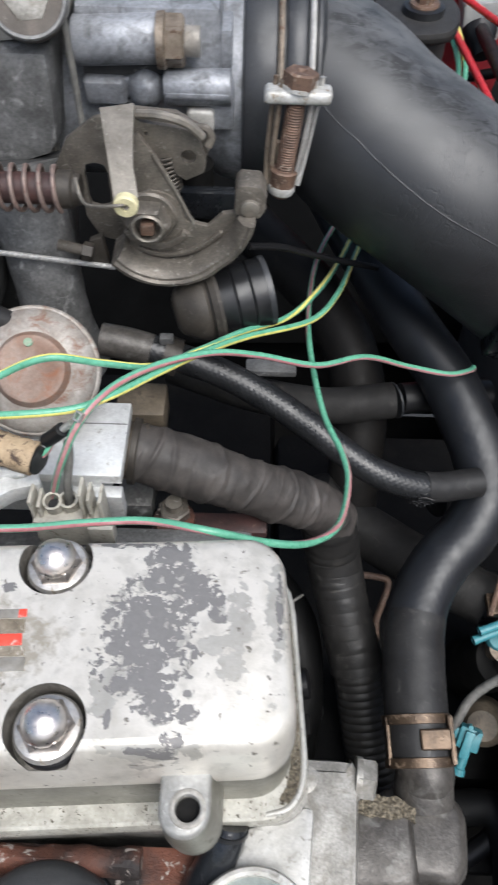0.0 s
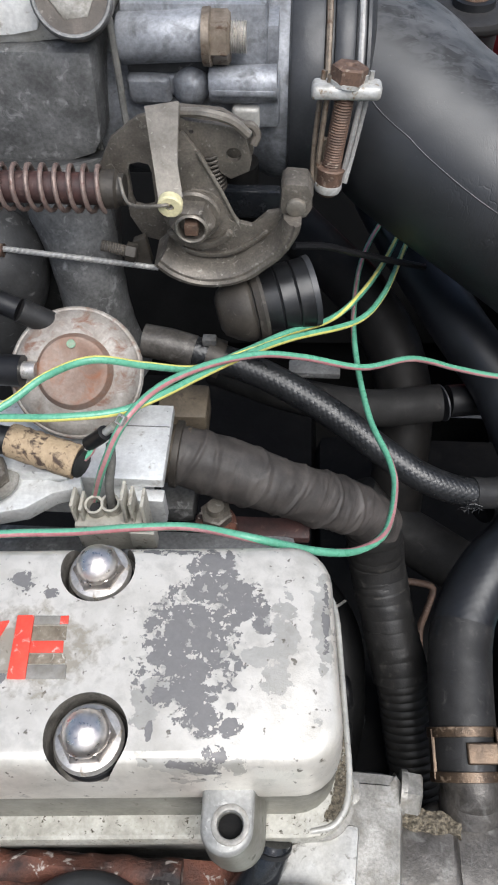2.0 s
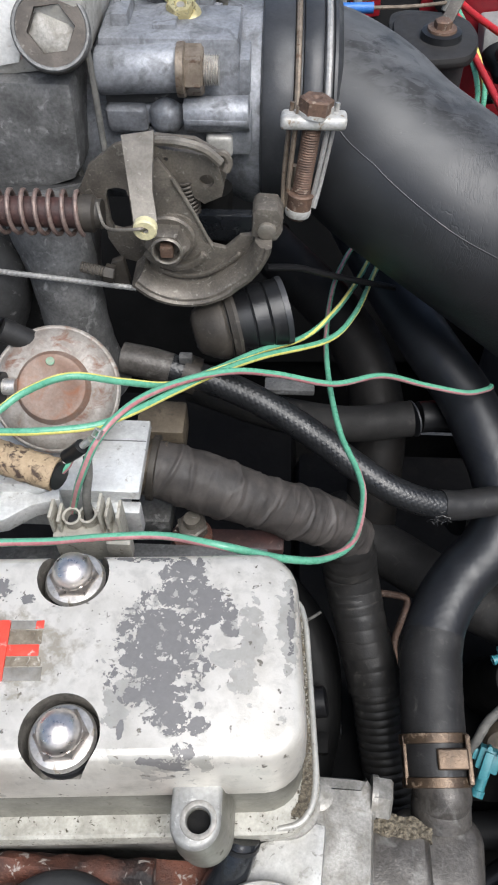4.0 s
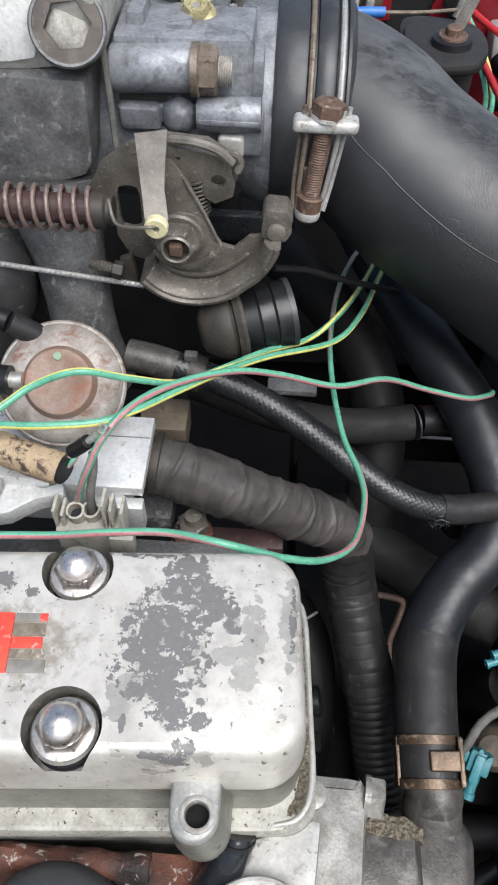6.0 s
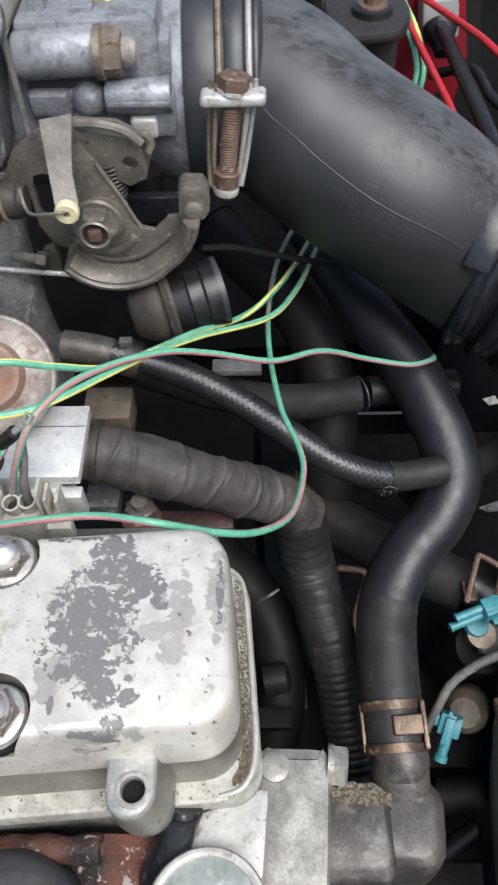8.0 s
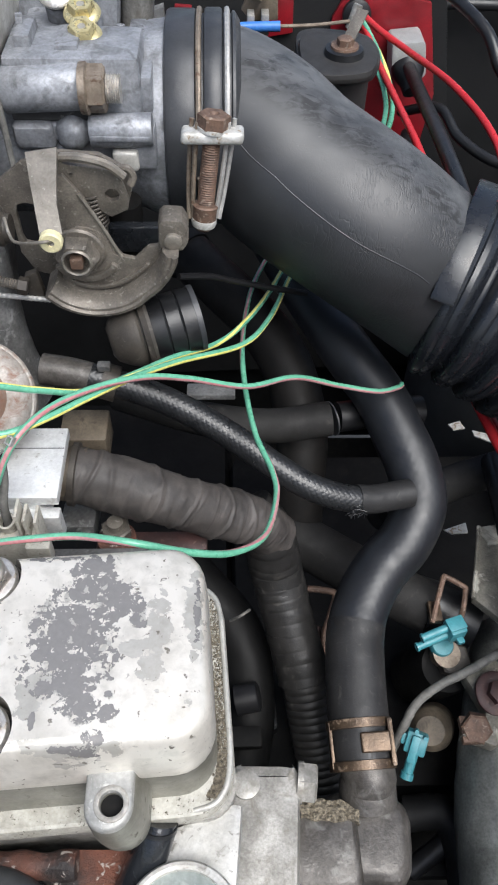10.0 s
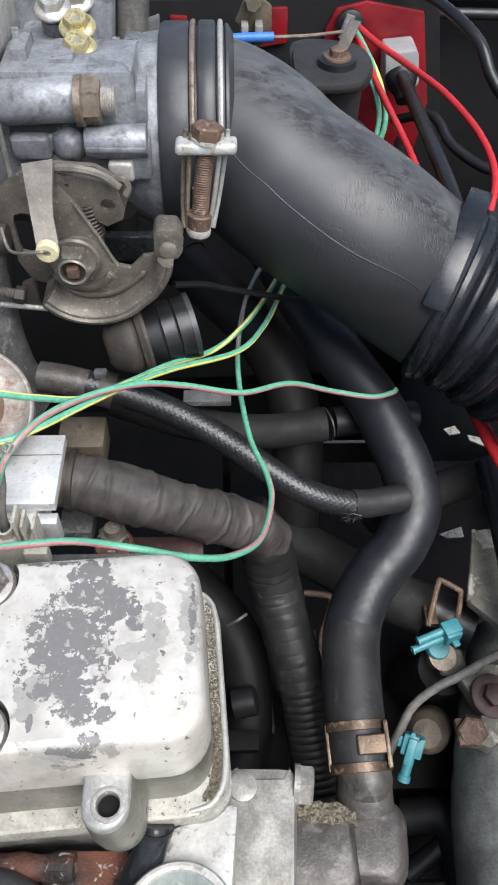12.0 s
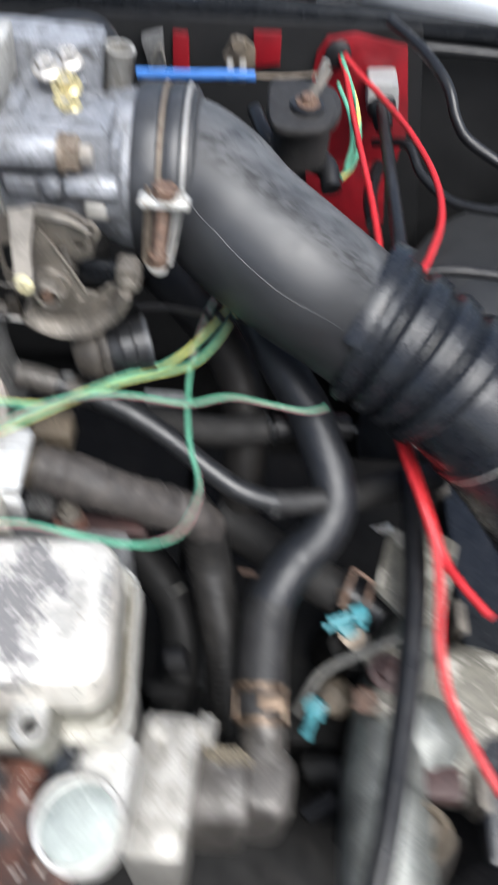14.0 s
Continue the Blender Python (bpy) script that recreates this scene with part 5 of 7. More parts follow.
part("link_arm", rough_up(plate_xz([(-0.0478, 0.9440), (-0.0440, 0.9460), (-0.0380, 0.9370), (-0.0320, 0.9240), (-0.0270, 0.9120), (-0.0238, 0.9068), (-0.0310, 0.9040), (-0.0400, 0.9025), (-0.0500, 0.9080), (-0.0505, 0.9230)], 0.2352, 0.2374, 0.0006), 0.0002, 300), LEVER, lk)
part("arm_edge", tube([(-0.0392, 0.2350, 0.9385), (-0.0320, 0.2350, 0.9240), (-0.0270, 0.2350, 0.9120), (-0.0244, 0.2352, 0.9068)], 0.0007, n=8), LEVER_LIGHT, lk)
part("shaft_washer", lathe([(0, 0.0102), (0.0016, 0.0105), (0.0026, 0.0098)], (NX, 0.2345, NZ), (0, -1, 0), 36), LEVER, lk)
bm = cut(hexnut((NX, 0.2322, NZ), (0, -1, 0), 0.0150, 0.0068, spin=0.2, chamfer=0.35), [lathe([(0.0030, 0.0048), (0.012, 0.0052)], (NX, 0.2322, NZ), (0, -1, 0), 28)])
nutpart = part("shaft_nut", bm, LEVER, lk)
part("nut_rim", lathe([(0.0062, 0.0050), (0.0074, 0.0051), (0.0078, 0.0056), (0.0072, 0.0062), (0.0060, 0.0063)], (NX, 0.2322, NZ), (0, -1, 0), 32, cap=False), LEVER_LIGHT, nutpart)
part("shaft_end", box((NX - 0.0026, 0.2240, NZ - 0.0026), (NX + 0.0026, 0.2295, NZ + 0.0024), 0.0009), RUST, lk)
part("shaft", lathe([(0, 0.0065), (0.045, 0.0065)], (HX, 0.236, HZ), (0, 1, 0), 20), LEVER, lk)
# strap lever in front, with the cream bushing
bm = plate_free([(-0.0559, 0.2370, 0.9534), (-0.0441, 0.2370, 0.9554), (-0.0438, 0.2260, 0.9494), (-0.0435, 0.2180, 0.9445), (-0.0413, 0.2090, 0.9387), (-0.0450, 0.2060, 0.9341), (-0.0490, 0.2070, 0.9359), (-0.0508, 0.2150, 0.9427), (-0.0531, 0.2245, 0.9476)], 0.0014)
strap = part("strap_lever", bm, LEVER_LIGHT, lk, "flat pale steel strap lever")
q = (-0.0454, 0.2065, 0.9375)
bm = cut(lathe([(-0.0012, 0.0042), (0.0012, 0.0042), (0.0018, 0.0036)], q, (0, -1, 0), 28), [lathe([(-0.01, 0.0014), (0.01, 0.0014)], q, (0, -1, 0), 14)])
bush = part("bushing", bm, CREAM, strap, "cream nylon bushing")
rod = [(-0.0651, 0.2220, 0.9366), (-0.0628, 0.2160, 0.9331), (-0.0599, 0.2120, 0.9330), (-0.0535, 0.2060, 0.9368), (-0.0470, 0.2035, 0.9393), (-0.0451, 0.2070, 0.9371)]
part("hook_wire", tube(rod, 0.00062, n=8), LEVER_LIGHT, lk, "thin bent steel hook wire")
q, q2 = Vector((-0.0357, 0.2415, 0.9362)), Vector((-0.0346, 0.2415, 0.9203))
part("torsion_spring", coil(q, q2 - q, 0.0044, 0.0006, 9, (q2 - q).length), SOOTY_LEVER, lk)
s0 = (-0.0796, 0.2320, 0.8994)
part("stop_screw", thread(s0, (1, -0.05, -0.22), 0.0024, 0.0120, 0.0010), LEVER, lk)
part("stop_nut", hexnut((-0.0700, 0.2320, 0.8968), (1, -0.05, -0.22), 0.0066, 0.0042), SOOTY_LEVER, lk)
part("stop_bracket", plate_xz([(-0.0682, 0.8978), (-0.0627, 0.9002), (-0.0612, 0.8872), (-0.0681, 0.8861)], 0.236, 0.240, 0.0008), SOOTY_LEVER, lk)

# return spring on its tube
S0, S1 = (-0.1336, 0.2250, 0.9303), (-0.0646, 0.2250, 0.9298)
sp = thing("return_spring", S0, "rust-brown return spring round a steel tube", "spring")
d = Vector(S1) - Vector(S0)
part("inner_tube", lathe([(0, 0.0056), (d.length * 0.94, 0.0056)], S0, d, 20), RUST_RED, sp)
part("spring_coil", coil(S0, d, 0.0078, 0.0009, 12.5, d.length * 0.90), SPRING, sp)
part("end_cup", lathe([(0, 0.0068), (0.005, 0.0068), (0.006, 0.0056), (0.008, 0.0054)], Vector(S0) + d * 0.885, d, 24), SOOTY_LEVER, sp)
# throttle cable
C0, C1 = (-0.1387, 0.2360, 0.8953), (-0.0590, 0.2355, 0.8858)
tc = thing("throttle_cable", C0, "bare twisted steel throttle cable", "cable")
part("inner_cable", tube([C0, Vector(C0).lerp(Vector(C1), 0.5), C1], 0.00115, n=20, resample=420, rfun=lambda s, L, a: 1 + 0.10 * math.sin(5 * a + s * 3000)), STEEL, tc)
part("cable_ferrule", thread((-0.1305, 0.2360, 0.8932), (1, 0, -0.1), 0.0028, 0.009, 0.0012), RUST, tc)

# ---- intake duct with its wire clamp ----
duct = thing("intake_duct", (0.08, 0.29, 0.83), "black rubber intake duct with a fine crazed skin", "duct")
path = [(-0.006, YC, ZC), (0.010, YC, ZC), (0.021, YC - 0.003, ZC - 0.001), (0.034, 0.3078, 0.9182), (0.0500, 0.2948, 0.9098), (0.0816, 0.2772, 0.8958), (0.108, 0.2762, 0.8755), (0.130, 0.2750, 0.8580)]
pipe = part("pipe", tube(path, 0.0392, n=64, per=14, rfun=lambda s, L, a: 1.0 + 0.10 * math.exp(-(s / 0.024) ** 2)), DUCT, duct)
bm = lathe([(-0.0085, 0.0425), (-0.0078, 0.0452), (-0.0066, 0.0460), (0.0036, 0.0460), (0.0046, 0.0456), (0.0050, 0.0440), (0.0082, 0.0440), (0.0086, 0.0458), (0.0094, 0.0464), (0.0150, 0.0464), (0.0160, 0.0458), (0.0166, 0.0440), (0.0200, 0.0440), (0.0206, 0.0452), (0.0218, 0.0450), (0.0240, 0.0415)], (0, YC, ZC), (1, 0, 0), 64)
part("cuff", bm, CUFF, duct, "black rubber cuff")
# mould seam along the flank
line = curve_points(path, 14)
seam_pts = []
for i in range(12, len(line) - 20):
    tan = (line[i + 1] - line[i - 1]).normalized()
    up = Vector((0, 0, 1)) - tan * tan.z
    up.normalize()
    side = tan.cross(up)
    a = radians(50 + 26 * ((i - 12) / (len(line) - 32)) ** 2.6)
    seam_pts.append(line[i] + (up * math.cos(a) + side * math.sin(a)) * 0.0393)
part("mould_seam", tube(seam_pts, 0.00026, n=6, per=1), CUFF, pipe)
# bellows
ax = Vector((0.904, -0.411, -0.123)).normalized()
b0 = Vector((0.1256, 0.2768, 0.8601))
prof = [(-0.006, 0.0385), (-0.001, 0.0395)]
for k in range(4):
    for f, r in ((0.0, 0.0405), (0.06, 0.0432), (0.13, 0.0452), (0.22, 0.0462), (0.36, 0.0463), (0.42, 0.0457), (0.46, 0.0450), (0.50, 0.0456), (0.62, 0.0456), (0.72, 0.0446), (0.80, 0.0425), (0.88, 0.0406), (0.96, 0.0402)):
        prof.append((0.0166 * (k + f), r))
prof += [(0.0680, 0.0405), (0.095, 0.0405), (0.0955, 0.042), (0.103, 0.042), (0.1035, 0.0405), (0.18, 0.0405)]
hs, rs = [p[0] for p in prof], [p[1] for p in prof]
run = [b0 + ax * h + Vector((0, -0.10, -1.0)) * (3.3 * max(0.0, h) ** 2) for h in (-0.006, 0.0, 0.012, 0.024, 0.036, 0.048, 0.060, 0.075, 0.09, 0.11, 0.13, 0.15)]
bellows = part("bellows", tube(run, 1.0, n=80, per=6, resample=300, rfun=lambda s, L, a: float(np.interp(s - 0.006, hs, rs))), BELLOWS, duct, "shiny black ribbed bellows", sharp=24)
part("bellows_lug", arc_band(b0, ax, 0.0430, 0.0530, -0.0034, 0.0074, 30, 114), BELLOWS, bellows, "raised bar on the first rib")
part("bellows_ring", lathe([(0.0, 0.0412), (0.003, 0.0415), (0.006, 0.0412)], run[-4], (run[-3] - run[-5]).normalized(), 48), CHROME_DULL, bellows, "steel clamp ring")

# wire clamp
cl = thing("wire_hose_clamp", (0.0128, 0.266, 0.91), "double wire hose clamp with a rusty long bolt", "hose clamp")
for x, m in ((0.0062, BRONZE), (0.0182, STEEL)):
    pts = [(x, YC + 0.0456 * math.cos(radians(a)), ZC + 0.0456 * math.sin(radians(a))) for a in range(158, -181, -8)]
    part("wire_loop", tube(pts, 0.00125, n=8, per=2), m, cl, "tarnished yellow wire" if x < 0.01 else "pale zinc wire")
T0 = (0.0082, 0.2512, 0.9165)
TP = (0.0122, 0.2558, 0.9510)
axb = (Vector(TP) - Vector(T0)).normalized()
H = Vector(TP)
bm = box((-0.0122, -0.0048, -0.0024), (0.0122, 0.0052, 0.0024), 0.0020, 3)
cross = axb.cross(Vector((1, 0, 0))).normalized()
frame_m = Matrix.Translation(H) @ Matrix(((1, cross.x * -1, axb.x, 0), (0, cross.y * -1, axb.y, 0), (0, cross.z * -1, axb.z, 0), (0, 0, 0, 1)))
bm.transform(frame_m)
bridge = part("bridge_plate", bm, ZINC, cl, "white corroded bridge plate")
part("bolt_shank", thread(T0, axb, 0.0036, (H - Vector(T0)).length, 0.0010), RUST, cl, "rusty threaded bolt")
part("bolt_head", cut(hexnut(H + axb * 0.0030, axb, 0.0112, 0.0052, spin=0.3), [lathe([(0.0066, 0.0004), (0.0083, 0.0022), (0.01, 0.003)], H, axb, 18)]), RUST, cl)
part("bolt_flange", lathe([(0.0018, 0.0062), (0.0032, 0.0062)], H, axb, 24), ZINC, bridge)
trunnion = part("trunnion", lathe([(-0.0052, 0.0012), (-0.0046, 0.0034), (-0.0030, 0.0046), (0.0, 0.0050), (0.0040, 0.0050), (0.0060, 0.0054), (0.0066, 0.0048)], T0, axb, 24), RUST, cl, "rusty cup nut")
part("trunnion_lip", lathe([(-0.0030, 0.0049), (-0.0014, 0.0054), (0.0002, 0.0052)], T0, axb, 24), ZINC, trunnion, "pale corroded lip")
for dx in (-0.0062, 0.0058, -0.0084, 0.0082):
    off = Vector((dx, -0.0003 if abs(dx) < 0.007 else 0.0025, 0))
    part("side_wire", tube([Vector(T0) + Vector((dx * 0.75, 0.0, 0.0)), Vector(T0) + off * 0.9 + axb * 0.012, H + off + axb * -0.004, H + off + axb * 0.005], 0.0010, n=8), BRONZE if dx < 0 else STEEL, cl)


# ---- between cover and throttle: valve, block, connector, hoses ----
CA = (-0.0821, 0.1788, 0.8840)
axc = Vector((0.10, -0.60, 0.79)).normalized()
egr = thing("regulator_valve", (CA[0], CA[1], 0.84), "round rusting plated steel diaphragm valve", "valve")
part("lower_can", lathe([(-0.05, 0.016), (-0.022, 0.016), (-0.020, 0.0225), (-0.0045, 0.0228)], CA, axc, 48), CAP_RUST, egr)
part("rim", lathe([(-0.0040, 0.0232), (-0.0032, 0.0243), (-0.0012, 0.0245), (-0.0004, 0.0238)], CA, axc, 56), CAP_RUST, egr)
part("upper_can", lathe([(-0.0006, 0.0232), (0.0012, 0.0222), (0.0026, 0.0190), (0.0034, 0.0152), (0.0036, 0.0140)], CA, axc, 56), CAP_RUST, egr)
crown = part("crown", lathe([(0.0030, 0.0146), (0.0038, 0.0138), (0.0062, 0.0132), (0.0074, 0.0122), (0.0077, 0.0105), (0.0070, 0.0085), (0.0066, 0.0004)], CA, axc, 48), CAP_RUST_IN, egr, "rusted raised crown")
part("paint_mark", lathe([(0, 0.0017), (0.0003, 0.0015)], Vector(CA) + axc * 0.0076 + Vector((-0.001, 0.0076, 0.0058)), axc, 12), GREEN_MARK, crown, "small green paint mark")
part("nipple", tube([(-0.0944, 0.1737, 0.8900), (-0.1061, 0.1739, 0.8900)], 0.0032, n=14), CHROME_DULL, egr)
hp = [(-0.0992, 0.1733, 0.8900), (-0.1082, 0.1737, 0.8900), (-0.1211, 0.1738, 0.8900), (-0.1377, 0.1725, 0.8900)]
solid("vacuum_hose", tube(hp, 0.0058, n=18), BLACK, hp[0], "black vacuum hose pushed onto the valve", "hose", "vacuum hoses")
hp = [(-0.0925, 0.1935, 0.8940), (-0.1019, 0.1919, 0.9020), (-0.1139, 0.1948, 0.9050), (-0.1352, 0.2021, 0.9050)]
vh = thing("vacuum_hose", hp[0], "black vacuum hose with a dirty grey end sleeve", "hose", "vacuum hoses")
part("hose", tube(hp[1:], 0.0042, n=18), BLACK, vh)
part("sleeve", tube(hp[:2], 0.0045, n=18), SLEEVE, vh, "dirty grey sleeve")

blk = thing("idle_valve_block", (-0.08, 0.155, 0.84), "machined aluminium valve block", "valve block")
q0, q1 = (-0.0486, 0.1471, 0.8625), (-0.0533, 0.1823, 0.8625)
BX1 = q0[0]
part("block", box((-0.125, q0[1], 0.8575), (BX1, q1[1], 0.8625), 0.0006), MACHINED, blk)
part("body", box((-0.125, q0[1] + 0.001, 0.835), (BX1 - 0.008, q1[1] - 0.002, 0.8576), 0.0009), MACHINED, blk)
part("step", box((BX1 - 0.022, q0[1] - 0.0035, 0.8380), (BX1 - 0.0003, q0[1] + 0.002, 0.8535), 0.0008), MACHINED, blk)
part("joint_line", box((-0.10, q1[1] - 0.011, 0.8620), (BX1 - 0.0004, q1[1] - 0.0106, 0.8627), 0), CAST_DARK, blk)
br = [(-0.1481, 0.1498), (-0.1183, 0.1511), (-0.0999, 0.1454), (-0.0844, 0.1412), (-0.0773, 0.1444), (-0.0758, 0.1392), (-0.0854, 0.1364), (-0.0940, 0.1297), (-0.1053, 0.1268), (-0.1386, 0.1230)]
part("strap", plate_xy(br[::-1], 0.860, 0.868, 0.001), MACHINED, blk, "bare aluminium strap")
part("strap_upper", plate_xy([(-0.1478, 0.1562), (-0.1134, 0.1556), (-0.0971, 0.1492), (-0.0812, 0.1421), (-0.0972, 0.1414), (-0.1152, 0.1469), (-0.1441, 0.1457)][::-1], 0.862, 0.873, 0.001), MACHINED, blk)
bt = thing("strap_bolt", (-0.1047, 0.1386, 0.8720), "dirty steel hexagon bolt in the aluminium strap", "bolt")
part("flange", lathe([(0, 0.0092), (0.0014, 0.0090)], (-0.1067, 0.1386, 0.8705), (0, 0, 1), 28), CAST_LIGHT, bt)
part("hexagon", hexnut((-0.1068, 0.1390, 0.8720), (0.05, -0.05, 1), 0.0115, 0.0070, spin=0.1), LEVER, bt)

con = thing("sensor_connector", (-0.0722, 0.1418, 0.8500), "aged beige two-pin plug housing with clip ribs", "connector")
pa, pb = (-0.0708, 0.1336, 0.8660), (-0.0652, 0.1346, 0.8660)
for p in (pa, pb):
    bm = cut(lathe([(-0.016, 0.0040), (-0.006, 0.0036), (0, 0.0034)], p, (0, -0.25, 1), 28), [lathe([(-0.008, 0.0025), (0.005, 0.0026)], p, (0, -0.25, 1), 24)])
    part("socket", bm, BEIGE, con)
    part("seal_plug", lathe([(-0.009, 0.0024), (-0.0045, 0.0024)], p, (0, -0.25, 1), 20), BLACK, con)
c = (Vector(pa) + Vector(pb)) / 2
part("housing", box((c.x - 0.010, c.y - 0.006, c.z - 0.022), (c.x + 0.014, c.y + 0.004, c.z - 0.006), 0.0008), BEIGE, con)
for dx, h in ((-0.0096, 0.004), (-0.0070, 0.0015), (0.0086, 0.009), (0.0110, 0.006), (0.0150, 0.005)):
    part("rib", box((c.x + dx - 0.0006, c.y - 0.004, c.z - 0.020), (c.x + dx + 0.0006, c.y + 0.004, c.z + h), 0.0003), BEIGE, con)
part("latch", box((c.x + 0.0100, c.y - 0.0085, c.z - 0.016), (c.x + 0.0190, c.y - 0.0035, c.z - 0.0055), 0.0008), BEIGE, con)
part("latch_post", cut(lathe([(-0.01, 0.0026), (0.0, 0.0026)], (-0.0605, 0.1367, 0.8580), (0, -0.2, 1), 18), [lathe([(-0.006, 0.0013), (0.01, 0.0013)], (-0.0605, 0.1367, 0.8580), (0, -0.2, 1), 14)]), BEIGE, con)

sl = [(-0.1192, 0.1513, 0.8880), (-0.1066, 0.1468, 0.8860), (-0.0971, 0.1463, 0.8840)]
bt = thing("scorched_sleeve_lead", sl[0], "black lead in a scorched tan heat sleeve", "lead")
part("lead", tube(sl, 0.0050, n=16), BLACK, bt)
s2 = [(-0.0980, 0.1462, 0.8850), (-0.0864, 0.1429, 0.8840), (-0.0746, 0.1402, 0.8820)]
part("sleeve", rough_up(tube(s2, 0.0060, n=18, per=10), 0.0005, 400), BURNT, bt, "scorched tan sleeve")
part("sleeve_end", tube([(-0.0752, 0.1404, 0.8820), (-0.0729, 0.1393, 0.8820)], 0.0050, n=14), BLACK, bt)
tm = thing("loose_terminal", (-0.0664, 0.1459, 0.8900), "loose crimp terminal with a black boot", "terminal")
part("boot", tube([(-0.0709, 0.1452, 0.8860), (-0.0671, 0.1447, 0.8900), (-0.0638, 0.1441, 0.8940)], 0.0026, n=12), BLACK, tm)
t0 = Vector((-0.0638, 0.1441, 0.8940)); t1 = Vector((-0.0577, 0.1450, 0.9000))
part("barrel", tube([t0, t0.lerp(t1, 0.55)], 0.0013, n=10), CHROME_DULL, tm)
bm = cut(box((-0.0014, -0.0017, -0.0010), (0.0014, 0.0017, 0.0010), 0.0003), [box((-0.0009, -0.0011, -0.002), (0.0009, 0.0011, 0.002), 0.0)])
bm.transform(Matrix.Translation(t1) @ Matrix.Rotation(radians(-35), 4, "Z") @ Matrix.Rotation(radians(40), 4, "X"))
part("blade_socket", bm, CHROME_DULL, tm)
wire_line("wire", [(-0.0726, 0.1416, 0.8820), (-0.0703, 0.1431, 0.8840), (-0.0690, 0.1453, 0.8860)], 0.0011, GREEN, PINK, "short green wire with a faded red stripe", group="loose wires")

# tan casting behind the block
tan = thing("water_outlet", (-0.0524, 0.2185, 0.8000), "oily tan cast water outlet behind the valve block", "casting")
part("body", box((-0.0648, 0.2119, 0.8000), Vector((-0.0416, 0.2324, 0.8000)) + Vector((0, 0, 0.018)), 0.002), TAN, tan)
part("neck", lathe([(0, 0.012), (0.010, 0.012)], (-0.0537, 0.1744, 0.8420), (1, -0.05, -0.12), 28), TAN, tan)
part("ring", lathe([(0.004, 0.0138), (0.0065, 0.0140), (0.007, 0.0132)], (-0.0537, 0.1744, 0.8420), (1, -0.05, -0.12), 36), SOOTY_LEVER, tan, "oily steel ring")

OILY_HOSE = surf("oily_brown_black_hose", (0.0105, 0.0092, 0.0082), (0.006, 0.0054, 0.005), rough=0.6, scale=60, fine=1000, bump=0.3, spots=((0.03, 0.026, 0.022), 0.0, 160, 0.8), soft=0.2, shine=0.25)
MATT_PIPE = surf("dull_dark_grey_hose", (0.022, 0.0211, 0.0203), (0.012, 0.0115, 0.0111), rough=0.68, scale=60, fine=1000, bump=0.3, spots=((0.055, 0.051, 0.047), 0.05, 160, 0.8), soft=0.2, shine=0.25)
CONDUIT = surf("dusty_black_conduit", (0.020, 0.019, 0.018), (0.012, 0.0115, 0.011), rough=0.46, scale=70, fine=1000, bump=0.4, spots=((0.04, 0.037, 0.033), 0.1, 200, 0.7), shine=0.3)
# taped hose, bending down into a ribbed conduit
tp = [(-0.0499, 0.1744, 0.8420), (-0.0320, 0.1726, 0.8360), (-0.0130, 0.1721, 0.8270), (0.0067, 0.1745, 0.8130), (0.0281, 0.1789, 0.7970), (0.0406, 0.1823, 0.7770)]
th = thing("taped_hose", tp[0], "brown dusty cloth-taped hose bending down", "hose")


def wraps(s, L, a):
    w = (s / 0.0095 + 0.5 * math.sin(a + 0.7) + 0.5 * noise.noise(Vector((s * 90, 3.1, 0)))) % 1.0
    w = w / 0.9 if w < 0.9 else (1 - w) / 0.1
    fold = 1.0 * max(0.0, noise.noise(Vector((s * 400 + 2.5 * math.sin(a + 0.5), 1.5 * math.cos(a), 1.5 * math.sin(a)))) - 0.10)
    crease = sum(h * math.exp(-((s - q - 0.0035 * math.sin(a + p)) / 0.0011) ** 2) for q, p, h in ((0.007, 2.0, 0.07), (0.0135, 0.4, 0.05), (0.033, 0.9, 0.06), (0.051, 2.4, 0.04), (0.069, 1.2, 0.05), (0.082, 0.3, 0.06)))
    return 0.975 + crease + 0.03 * math.exp(-((s - 0.022) / 0.02) ** 2) + 0.07 * fold + 0.016 * w + 0.025 * math.sin(2 * a + s * 130) + 0.008 * noise.noise(Vector((s * 600, 5 * math.cos(a), 5 * math.sin(a)))) + 0.035 * noise.noise(Vector((s * 110, 2 * math.cos(a), 2 * math.sin(a))))


part("taped_run", tube(tp, 0.0124, n=64, resample=420, rfun=wraps), TAPE, th)
tp2 = [(0.0270, 0.1909, 0.7900), (0.0376, 0.1823, 0.7770), (0.0432, 0.1735, 0.7520), (0.0506, 0.1512, 0.7310), (0.0572, 0.1325, 0.7160), (0.0625, 0.1091, 0.6970), (0.0674, 0.0866, 0.6800), (0.0701, 0.0618, 0.6620)]
conduit = part("ribbed_conduit", tube(tp2, 0.0120, n=32, resample=420, rfun=lambda s, L, a: 1.0 + 0.04 * noise.noise(Vector((s * 60, 0, 0))) + (0.07 * abs(math.sin(s * math.pi / 0.0040)) ** 0.5 if s > 0.104 else 0.10 + 0.030 * abs(math.sin(s * math.pi / 0.0066 + 0.5 * math.sin(a) + 2.0 * noise.noise(Vector((s * 90, 0.3, 0))))) ** 0.4 + 0.04 * max(0.0, noise.noise(Vector((s * 260 + math.sin(a), 2 * math.cos(a), 2 * math.sin(a))))) + 0.03 * math.sin(2 * a + s * 90))), CONDUIT, th, "black ribbed conduit")
